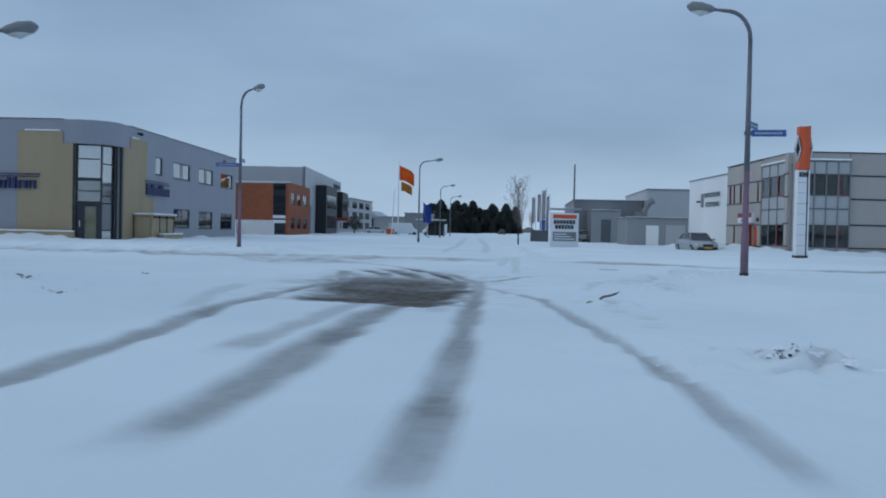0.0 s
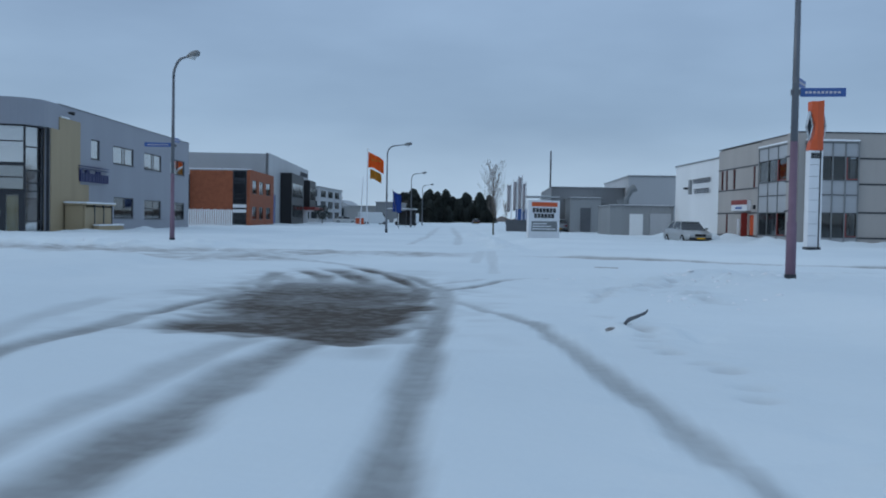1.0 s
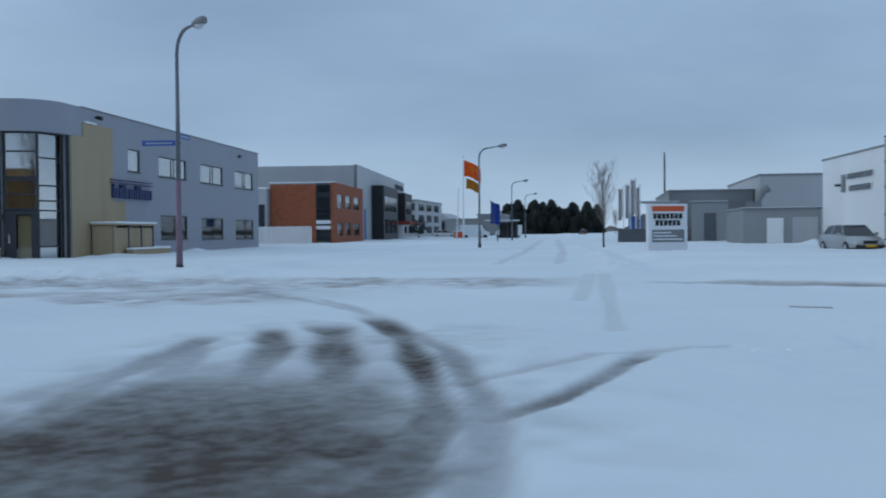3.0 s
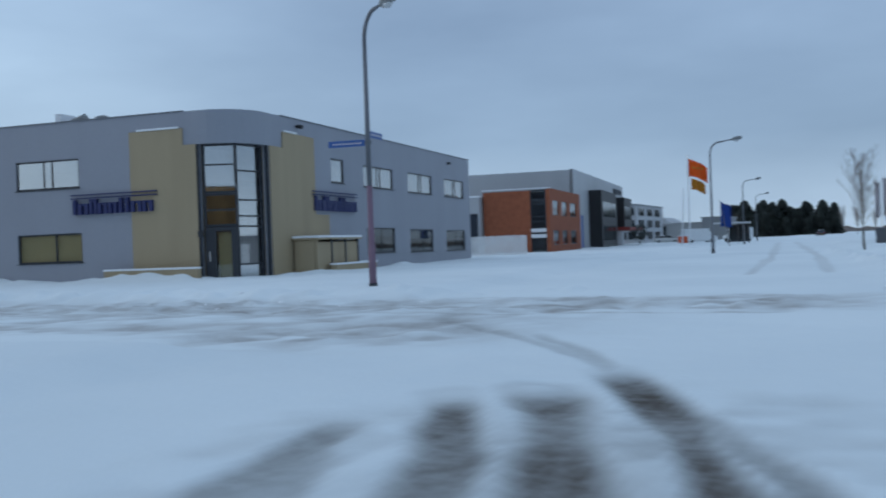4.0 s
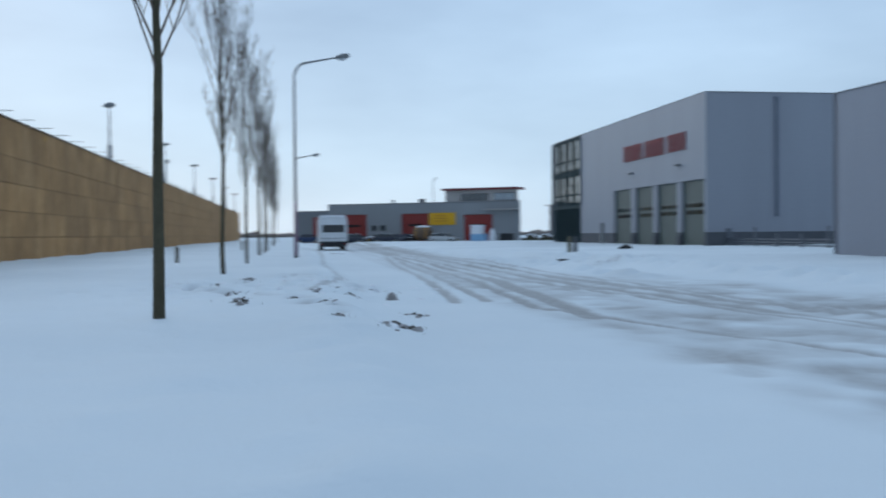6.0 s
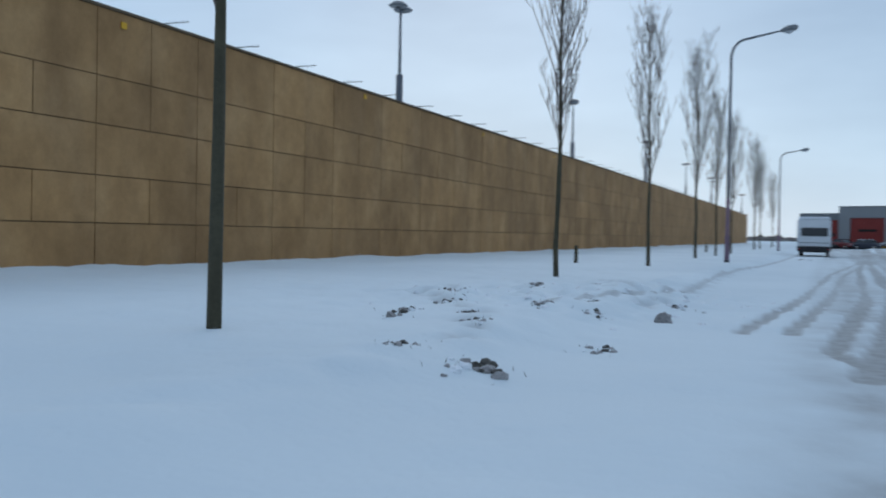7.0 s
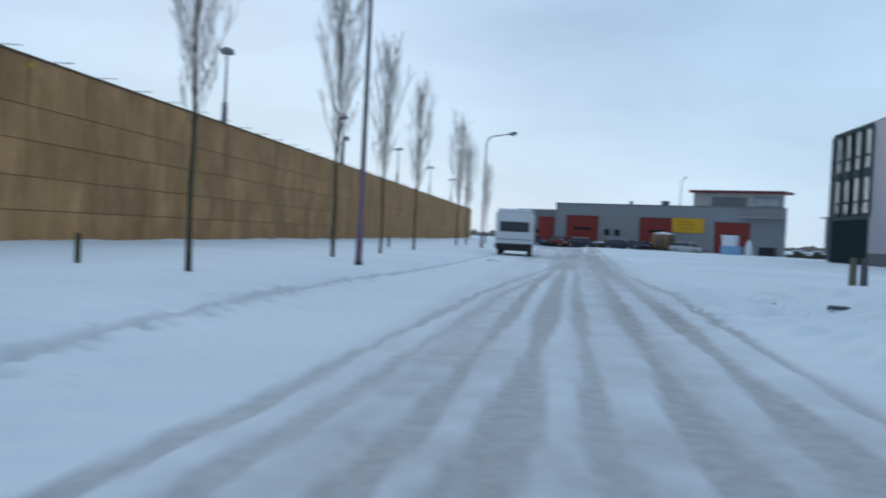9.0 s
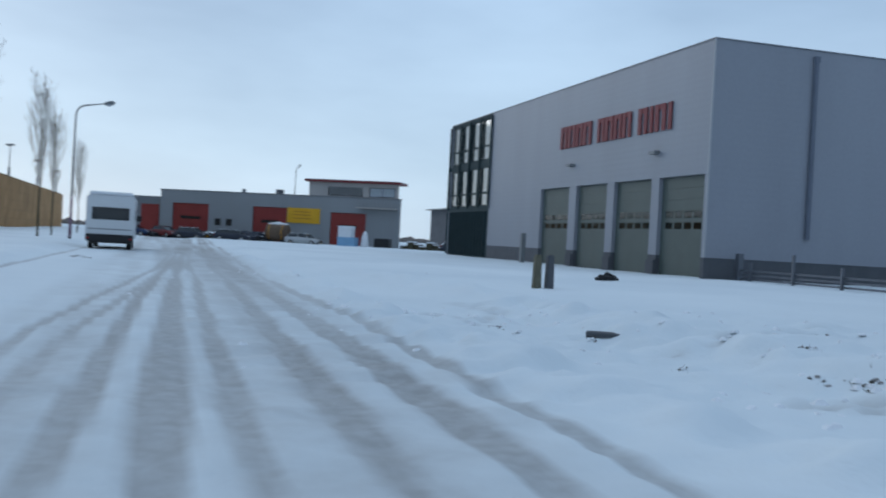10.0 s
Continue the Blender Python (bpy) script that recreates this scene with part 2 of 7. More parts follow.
M_OCHRE_CLOTH = material("ochre_flag_cloth", (0.50, 0.23, 0.03), 0.8, 0.0, 0.08, 1, 20, 0.05)
M_BLUE_CLOTH = material("blue_banner_cloth", (0.03, 0.09, 0.36), 0.8, 0.0, 0.08, 1, 20, 0.05)
M_PALE_CLOTH = material("pale_banner_cloth", (0.55, 0.52, 0.54), 0.8, 0.0, 0.08, 1, 20, 0.05)
M_TANK = material("rusty_brown_tank_paint", (0.13, 0.085, 0.055), 0.7, 0.0, 0.25, 1.5, 18, 0.1)
M_PALE_BLUE = material("pale_blue_paint", (0.22, 0.40, 0.58), 0.5, 0.0, 0.08, 1.5, 18, 0.05)
M_PIPE = material("blue_grey_downpipe", (0.14, 0.16, 0.2), 0.5, 0.0, 0.1, 1, 12, 0.03)
M_BLIND_GREY = material("grey_window_blind", (0.42, 0.44, 0.46), 0.7, 0.0, 0.15, 2, 20, 0.05)
# sheet behind the hall's panes; the grey tone they reflect is put into it
M_PANE_BACKING = material("grey_green_pane_backing", (0.28, 0.32, 0.325), 0.7, 0.0, 0.15, 2, 20, 0.05)
# stands in for unlit rooms: their dimness is put into this colour
M_ROOM = material("dark_room_stand_in", (0.12, 0.12, 0.12), 0.9, 0.0, 0.2, 0.6, 8, 0.0)
M_GLASS = pane_glass("window_glass")
M_GLASS_DARK = pane_glass("tinted_window_glass", (0.5, 0.53, 0.55), 0.07)
M_GLASS_SKY = pane_glass("mirror_coated_window_glass", (0.65, 0.7, 0.72), 0.62)
M_GLASS_HALF = pane_glass("sun_control_window_glass", (0.7, 0.74, 0.74), 0.28)


def snow_ground_material():
    m = bpy.data.materials.new("trodden_snow")
    m.use_nodes = True
    n, l = m.node_tree.nodes, m.node_tree.links
    p = n["Principled BSDF"]
    p.inputs["Roughness"].default_value, p.inputs["Specular IOR Level"].default_value = 0.75, 0.1
    at = n.new("ShaderNodeTexCoord")

    def noisy(scale, detail=4.0):
        t = n.new("ShaderNodeTexNoise")
        t.inputs["Scale"].default_value, t.inputs["Detail"].default_value = scale, detail
        l.new(at.outputs["Object"], t.inputs[0])
        return t

    broad, mid, clumps, grain = noisy(0.12), noisy(1.1, 5.0), noisy(5.5, 5.0), noisy(14.0, 5.0)
    snow = ramp(n, [(0.3, (0.70, 0.76, 0.785)), (0.7, (0.79, 0.845, 0.862))])
    l.new(broad.outputs[0], snow.inputs[0])
    tints = ((0.082, 0.066, 0.054), (0.35, 0.34, 0.33))
    last = snow.outputs[0]
    for name, tint, lo, hi in (("rut", tints[1], 0.82, 1.06), ("slush", tints[0], 0.9, 1.06)):
        a = n.new("ShaderNodeAttribute")
        a.attribute_name = name
        breakup = n.new("ShaderNodeMapRange")
        breakup.inputs[1].default_value, breakup.inputs[2].default_value = 0.35, 0.65
        breakup.inputs[3].default_value, breakup.inputs[4].default_value = lo, hi
        l.new(clumps.outputs[0], breakup.inputs[0])
        f = n.new("ShaderNodeMath")
        f.operation, f.use_clamp = "MULTIPLY", True
        l.new(a.outputs["Fac"], f.inputs[0])
        l.new(breakup.outputs[0], f.inputs[1])
        mix = n.new("ShaderNodeMix")
        mix.data_type = "RGBA"
        l.new(f.outputs[0], mix.inputs["Factor"])
        l.new(last, mix.inputs[6])
        mix.inputs[7].default_value = (*tint, 1)
        last = mix.outputs[2]
    l.new(last, p.inputs["Base Color"])
    b1, b2, b3 = n.new("ShaderNodeBump"), n.new("ShaderNodeBump"), n.new("ShaderNodeBump")
    b3.inputs["Strength"].default_value, b3.inputs["Distance"].default_value = 0.35, 0.035
    l.new(clumps.outputs[0], b3.inputs["Height"])
    l.new(b3.outputs[0], b1.inputs["Normal"])
    b1.inputs["Strength"].default_value, b1.inputs["Distance"].default_value = 0.4, 0.10
    b2.inputs["Strength"].default_value, b2.inputs["Distance"].default_value = 0.35, 0.015
    l.new(mid.outputs[0], b1.inputs["Height"])
    l.new(grain.outputs[0], b2.inputs["Height"])
    l.new(b1.outputs[0], b2.inputs["Normal"])
    l.new(b2.outputs[0], p.inputs["Normal"])
    return m


M_SNOW = snow_ground_material()


# ---- building helpers ----
def finish(name, bm, mat, smooth=False):
    bmesh.ops.recalc_face_normals(bm, faces=bm.faces)
    me = bpy.data.meshes.new(name)
    bm.to_mesh(me)
    bm.free()
    if smooth:
        for f in me.polygons:
            f.use_smooth = True
    for m in (mat if isinstance(mat, (list, tuple)) else (mat,)):
        me.materials.append(m)
    return new(name, me)


def part(name, bm, mat, parent, label="", smooth=False):
    ob = finish(name, bm, mat, smooth)
    ob.parent = parent
    return tagged(ob, label) if label else ob


def thing(name, label, category, m=None, group="", kind=""):
    ob = new(name)
    ob.empty_display_size = 0.3
    if m is not None:
        ob.matrix_basis = m
    return tagged(ob, label, category, group, kind)


def solid(name, bm, mat, label, category, m=None, group="", kind="", smooth=False):
    ob = finish(name, bm, mat, smooth)
    if m is not None:
        ob.matrix_basis = m
    return tagged(ob, label, category, group, kind)


def box(bm, x0, x1, y0, y1, z0, z1, bevel=0.0):
    vs = [bm.verts.new((x, y, z)) for x in (x0, x1) for y in (y0, y1) for z in (z0, z1)]
    fs = [bm.faces.new([vs[i] for i in q]) for q in ((0, 1, 3, 2), (4, 6, 7, 5), (0, 4, 5, 1), (2, 3, 7, 6), (0, 2, 6, 4), (1, 5, 7, 3))]
    if bevel:
        edges = list({e for f in fs for e in f.edges})
        bmesh.ops.bevel(bm, geom=edges, offset=bevel, segments=2, affect="EDGES")


def boxed(*args):
    bm = bmesh.new()
    box(bm, *args)
    return bm


def tube(bm, pts, radii, n=8, caps=True):
    pts = [Vector(p) for p in pts]
    if not isinstance(radii, (list, tuple)):
        radii = [radii] * len(pts)
    rings = []
    for i, p in enumerate(pts):
        d = (pts[min(i + 1, len(pts) - 1)] - pts[max(i - 1, 0)]).normalized()
        side = d.cross(Vector((0, 0, 1)))
        if side.length < 0.02:
            side = Vector((1, 0, 0))
        side.normalize()
        up = side.cross(d)
        rings.append([bm.verts.new(p + (side * math.cos(2 * math.pi * k / n) + up * math.sin(2 * math.pi * k / n)) * radii[i]) for k in range(n)])
    for a, b in zip(rings, rings[1:]):
        for k in range(n):
            bm.faces.new((a[k], a[(k + 1) % n], b[(k + 1) % n], b[k]))
    if caps:
        bm.faces.new(rings[0][::-1])
        bm.faces.new(rings[-1])


def tubed(pts, radii, n=8):
    bm = bmesh.new()
    tube(bm, pts, radii, n)
    return bm


def prism(bm, outline, z0, z1):
    """A flat outline (x, y), counterclockwise, raised from z0 to z1."""
    lo = [bm.verts.new((x, y, z0)) for x, y in outline]
    hi = [bm.verts.new((x, y, z1)) for x, y in outline]
    bm.faces.new(lo[::-1])
    bm.faces.new(hi)
    for i in range(len(lo)):
        j = (i + 1) % len(lo)
        bm.faces.new((lo[i], lo[j], hi[j], hi[i]))


class Face:
    """A facade: s runs along it, d goes into the building, z is up."""

    def __init__(self, x, y, angle):
        a = radians(angle)
        self.o, self.u, self.n = Vector((x, y)), Vector((math.cos(a), math.sin(a))), Vector((math.sin(a), -math.cos(a)))

    def at(self, s, d, z):
        q = self.o + self.u * s - self.n * d
        return (q.x, q.y, z)

    def box(self, bm, s0, s1, d0, d1, z0, z1):
        vs = [bm.verts.new(self.at(s, d, z)) for s in (s0, s1) for d in (d0, d1) for z in (z0, z1)]
        for q in ((0, 1, 3, 2), (4, 6, 7, 5), (0, 4, 5, 1), (2, 3, 7, 6), (0, 2, 6, 4), (1, 5, 7, 3)):
            bm.faces.new([vs[i] for i in q])

    def boxed(self, *args):
        bm = bmesh.new()
        self.box(bm, *args)
        return bm

    def wall(self, s0, s1, z0, z1, t, holes=()):
        """A wall of thickness t with real holes (s0, s1, z0, z1)."""
        bm = bmesh.new()
        ss = sorted({s0, s1, *[min(max(v, s0), s1) for h in holes for v in h[:2]]})
        zs = sorted({z0, z1, *[min(max(v, z0), z1) for h in holes for v in h[2:]]})
        cache = {}

        def v(i, j, d):
            if (i, j, d) not in cache:
                cache[i, j, d] = bm.verts.new(self.at(ss[i], d, zs[j]))
            return cache[i, j, d]

        def full(i, j):
            if not (0 <= i < len(ss) - 1 and 0 <= j < len(zs) - 1):
                return False
            s, z = (ss[i] + ss[i + 1]) / 2, (zs[j] + zs[j + 1]) / 2
            return not any(h[0] < s < h[1] and h[2] < z < h[3] for h in holes)

        for i in range(len(ss) - 1):
            for j in range(len(zs) - 1):
                if not full(i, j):
                    continue
                bm.faces.new((v(i, j, 0), v(i + 1, j, 0), v(i + 1, j + 1, 0), v(i, j + 1, 0)))
                bm.faces.new((v(i, j, t), v(i, j + 1, t), v(i + 1, j + 1, t), v(i + 1, j, t)))
                for di, dj, a, b in ((-1, 0, (i, j), (i, j + 1)), (1, 0, (i + 1, j), (i + 1, j + 1)), (0, -1, (i, j), (i + 1, j)), (0, 1, (i, j + 1), (i + 1, j + 1))):
                    if not full(i + di, j + dj):
                        bm.faces.new((v(*a, 0), v(*b, 0), v(*b, t), v(*a, t)))
        return bm


def window(parent, F, s0, s1, z0, z1, cols=(1,), rows=(1,), frame=0.07, glass=None, frame_mat=None, behind=None, depth=0.05, sill=False, behind_cover=1.0):
    """A window as a part: frame, with panes (and blind or backing sheet, sill) under it. cols and rows are relative
    widths and heights.
    """
    frame_mat, glass = frame_mat or M_DARK, glass or M_GLASS
    bm = bmesh.new()
    d0, d1 = depth, depth + 0.07
    F.box(bm, s0, s1, d0, d1, z0, z0 + frame)
    F.box(bm, s0, s1, d0, d1, z1 - frame, z1)
    F.box(bm, s0, s0 + frame, d0, d1, z0 + frame, z1 - frame)
    F.box(bm, s1 - frame, s1, d0, d1, z0 + frame, z1 - frame)
    a, b, c, e = s0 + frame, s1 - frame, z0 + frame, z1 - frame
    xs, zs, acc = [a], [c], 0
    for w in cols:
        acc += w / sum(cols)
        xs.append(a + (b - a) * acc)
    acc = 0
    for h in rows:
        acc += h / sum(rows)
        zs.append(c + (e - c) * acc)
    half = frame * 0.4
    for x in xs[1:-1]:
        F.box(bm, x - half, x + half, d0 + 0.004, d1 - 0.004, c, e)
    for z in zs[1:-1]:
        for x, y in zip(xs, xs[1:]):
            F.box(bm, x + half, y - half, d0 + 0.008, d1 - 0.008, z - half, z + half)
    w = part("window", bm, frame_mat, parent)
    for x, y in zip(xs, xs[1:]):
        for z, q in zip(zs, zs[1:]):
            g = part("pane", F.boxed(x + 0.002, y - 0.002, d0 + 0.03, d0 + 0.038, z + 0.002, q - 0.002), glass, w)
            g.visible_shadow = False
    if behind is not None:
        part("blind", F.boxed(a, b, d1 + 0.012, d1 + 0.03, e - (e - c) * behind_cover, e), behind, w)
    if sill:
        part("sill", F.boxed(s0 - 0.05, s1 + 0.05, -0.05, d0, z0 - 0.04, z0), frame_mat, w)
    return w


def letter_bars(parent, F, s0, s1, z0, z1, widths, mat, d=0.10, name="letter_bar", gap=0.18, tall=()):
    """Plain upright bars in pairs, one pair for each sign letter (0: a space). tall: the letters that rise above the rest."""
    unit = (s1 - s0) / sum(max(w, 0.6) for w in widths)
    s = s0
    for i, w in enumerate(widths):
        step = max(w, 0.6) * unit
        if w:
            wide, top = step * (1 - gap), z1 if not tall or i in tall else z0 + (z1 - z0) * 0.74
            if w < 0.7:
                part(name, F.boxed(s + wide * 0.2, s + wide * 0.75, -d, -0.03, z0, top), mat, parent)
            else:
                bm = bmesh.new()
                F.box(bm, s, s + wide * 0.36, -d, -0.03, z0, top)
                F.box(bm, s + wide * 0.66, s + wide, -d, -0.03, z0, top)
                F.box(bm, s + wide * 0.36, s + wide * 0.66, -d * 0.8, -0.03, top - (top - z0) * 0.2, top)
                part(name, bm, mat, parent)
        s += step


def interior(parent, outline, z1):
    """An added floor between the storeys, so that rooms close; its dark colour keeps them dim."""
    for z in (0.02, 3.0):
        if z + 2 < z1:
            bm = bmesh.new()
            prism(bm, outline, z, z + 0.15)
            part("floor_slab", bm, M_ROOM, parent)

# ---- the snow-covered ground, one sheet to the horizon ----
SLUSH = [  # tyre marks scraped down to brown slush: points, half width, strength
    ([(-1.2, 22.0), (0.06, 20.0), (0.95, 18.0)], 0.1, 0.4),
    ([(0.75, 18.45), (1.3, 17.1), (1.78, 15.8), (2.74, 12.35), (3.1, 10.7), (3.2, 9.2), (3.15, 6.0)], 0.2, 1.0),
    ([(0.35, 17.1), (0.8, 16.2), (1.72, 13.1), (2.26, 11.0), (2.4, 9.3), (2.3, 7.4)], 0.3, 0.95),
    ([(-0.27, 16.8), (0.63, 14.6), (1.22, 11.9), (1.4, 10.3), (1.3, 7.8)], 0.24, 0.85),
    ([(-0.54, 15.0), (0.2, 13.0), (0.5, 11.9), (0.7, 10.6), (0.85, 9.2)], 0.2, 0.62),
    ([(-0.18, 14.8), (-0.12, 12.5), (-0.05, 10.2)], 0.22, 0.5),
    ([(1.55, 16.6), (2.6, 14.3), (3.3, 11.6), (3.62, 9.5), (3.72, 5.5), (3.82, 1.6), (3.96, -3.5), (4.0, -8.0)], 0.17, 0.66),
    ([(3.2, 9.9), (3.61, 10.75), (4.05, 12.0), (4.75, 14.6)], 0.11, 0.8),
    ([(3.2, 9.9), (3.58, 8.9), (3.95, 8.0), (4.94, 5.4), (5.3, 2.4), (5.53, -0.2), (5.88, -2.7), (6.1, -7.5)], 0.12, 0.5),
    ([(-0.6, 15.7), (-0.05, 12.3), (0.38, 10.3), (0.02, 6.8), (0.0, 2.3), (0.42, -2.2), (0.6, -6.0)], 0.18, 0.7),
    ([(0.5, 9.2), (0.75, 6.5), (0.9, 4.2)], 0.22, 0.5),
    ([(2.55, 7.0), (2.5, 2.7), (2.38, 1.1), (2.44, -2.2), (2.4, -7.0)], 0.26, 0.7),
    ([(1.96, 4.1), (1.76, 1.3), (1.7, -3.0)], 0.2, 0.4),
    ([(-1.31, 8.1), (-1.1, 5.0), (-0.23, 1.4)], 0.2, 0.22),
    ([(0.6, 18.3), (1.1, 17.4), (1.95, 15.3)], 0.12, 0.7),
    ([(-2.75, 23.1), (-1.63, 22.0), (-0.78, 20.9), (0.31, 19.2), (1.05, 17.7)], 0.1, 0.35),
    ([(9.0, 26.3), (13.9, 24.3), (30, 20.5), (80, 9.0)], 0.2, 0.42),
    ([(-3.5, 26.0), (-3.68, 25.2), (-3.63, 24.8), (-2.75, 23.1)], 0.16, 0.3),
]
SCRAPED = [(0.7, 4.4), (0.35, 6.5), (0.1, 9.5), (0.2, 12.0), (0.6, 15.0), (1.5, 16.2), (2.6, 14.0), (3.25, 11.0), (3.55, 7.0), (3.55, 4.2), (3.0, 3.3), (2.2, 3.7)]
RUTS = [  # packed grey tracks
    ([(-150, 26.6), (-63.5, 23.5), (-50.6, 22.49), (-44.9, 22.09), (-30, 21.5), (-22, 20.9)], 0.11, 0.8),
    ([(-150, 26.8), (-64, 23.75), (-55.0, 23.23), (-48.6, 22.83), (-44.7, 22.53), (-30, 22.0), (-22, 21.5)], 0.11, 0.8),
    ([(-150, 26.9), (-65.0, 23.8), (-57.9, 23.49), (-49.4, 23.14), (-45.6, 23.06), (-30, 22.7), (-20, 22.0), (-12, 24.0)], 0.13, 0.92),
    ([(-150, 27.2), (-69.9, 24.27), (-51.3, 23.76), (-45.3, 23.63), (-30, 23.3), (-21.9, 22.7), (-17.8, 22.3)], 0.2, 0.92),
    ([(-24, 24.2), (-20.5, 23.9), (-15.2, 23.0), (-12.0, 21.9)], 0.16, 0.35),
    ([(-150, 27.4), (-67.2, 24.52), (-57.2, 24.44), (-49.3, 24.2), (-45, 24.12), (-30, 23.9), (-12, 25.6), (2, 25.4)], 0.12, 0.85),
    ([(-150, 28.2), (-65.9, 25.3), (-55.1, 25.18), (-48.9, 25.02), (-45.3, 24.93), (-30, 24.6), (-10, 26.0)], 0.17, 0.92),
    ([(-150, 28.6), (-66.3, 25.8), (-53.3, 25.75), (-47.4, 25.68), (-44.0, 25.68), (-30, 25.4), (-16, 26.4), (-4, 27.2)], 0.2, 0.88),
    ([(-150, 29.0), (-62.2, 26.35), (-51.7, 26.31), (-46.1, 26.39), (-42.9, 26.32), (-30, 26.1), (-18, 26.6)], 0.11, 0.75),
    ([(-30, 26.6), (-21.0, 27.4), (-15.5, 28.0), (-11.0, 29.0), (-5.8, 29.3), (3, 28.6)], 0.13, 0.45),
    ([(-5.7, 29.9), (-4.2, 29.6), (-2.0, 29.5)], 0.1, 0.6),
    ([(5.5, 27.6), (10.0, 25.9), (13.9, 24.3), (30, 20.5), (80, 9.0)], 0.26, 1.0),
    ([(4.2, 31.3), (4.37, 16.5)], 0.15, 0.3),
    ([(3.8, 31.5), (3.79, 21.5)], 0.15, 0.3),
    ([(2.5, 40), (1.8, 60), (-2, 130)], 0.25, 0.35),
    ([(0.2, 40), (-0.4, 60), (-4, 130)], 0.25, 0.35),
    ([(-90, 20.0), (-65, 19.65), (-47, 19.2), (-41, 19.0), (-30, 19.2), (-22, 18.2)], 0.10, 0.6),
    ([(3.0, 12.15), (4.2, 14.2), (5.5, 15.0)], 0.09, 0.5),
    ([(5.93, 8.6), (6.5, 11.0), (7.5, 12.85)], 0.1, 0.3),
]
TRAILS = [  # trodden steps: points, spacing, depth
    ([(6.0, 9.4), (6.68, 11.5), (7.38, 12.85), (8.1, 14.6), (9.5, 16.85), (11.0, 18.05), (12.3, 18.9), (15, 20)], 0.2, 0.1),
    ([(6.0, 6.3), (6.25, 2.5), (6.25, 0.2)], 0.5, 0.06),
    ([(7.4, 10.6), (7.9, 11.0), (7.7, 8.9), (8.0, 8.6)], 0.16, 0.06),
    ([(7.2, 11.5), (8.0, 13.3)], 0.3, 0.05),
    ([(6.7, -2.0), (7.2, -2.9), (7.7, -2.0), (7.0, -3.3)], 0.15, 0.09),
    ([(-47.9, 28.0), (-46.2, 28.2), (-48.3, 29.3), (-50.8, 29.2)], 0.25, 0.07),
    ([(-39.3, 28.9), (-38.8, 29.4), (-39.0, 30.4)], 0.1, 0.1),
    ([(-28.7, 17.2), (-26.9, 19.2), (-24.2, 19.3)], 0.2, 0.09),
    ([(-25.6, 15.4), (-22.4, 16.2), (-19.9, 18.0), (-17.2, 18.8)], 0.22, 0.07),
    ([(-30, 19.3), (-40, 19.0), (-47, 19.2)], 0.5, 0.05),
    ([(-44.0, 32.0), (-46, 34.5), (-42, 28.9)], 0.5, 0.06),
]


def smooth_step(v, a, b):
    k = np.clip((v - a) / (b - a), 0, 1)
    return k * k * (3 - 2 * k)


def near_line(x, y, pts):
    best = np.full(x.shape, 1e9)
    for (ax, ay), (bx, by) in zip(pts, pts[1:]):
        dx, dy = bx - ax, by - ay
        k = np.clip(((x - ax) * dx + (y - ay) * dy) / (dx * dx + dy * dy), 0, 1)
        best = np.minimum(best, np.hypot(x - ax - k * dx, y - ay - k * dy))
    return best


TABLES = {}


def lumps(x, y, size, seed):
    """Smooth value noise."""
    if seed not in TABLES:
        TABLES[seed] = np.random.RandomState(seed).rand(256, 256)
    table = TABLES[seed]
    u, v = x / size, y / size
    i, j = np.floor(u).astype(int), np.floor(v).astype(int)
    fu, fv = u - i, v - j
    fu, fv = fu * fu * (3 - 2 * fu), fv * fv * (3 - 2 * fv)
    t = lambda a, b: table[(i + a) % 256, (j + b) % 256]
    return (t(0, 0) * (1 - fu) + t(1, 0) * fu) * (1 - fv) + (t(0, 1) * (1 - fu) + t(1, 1) * fu) * fv - 0.5


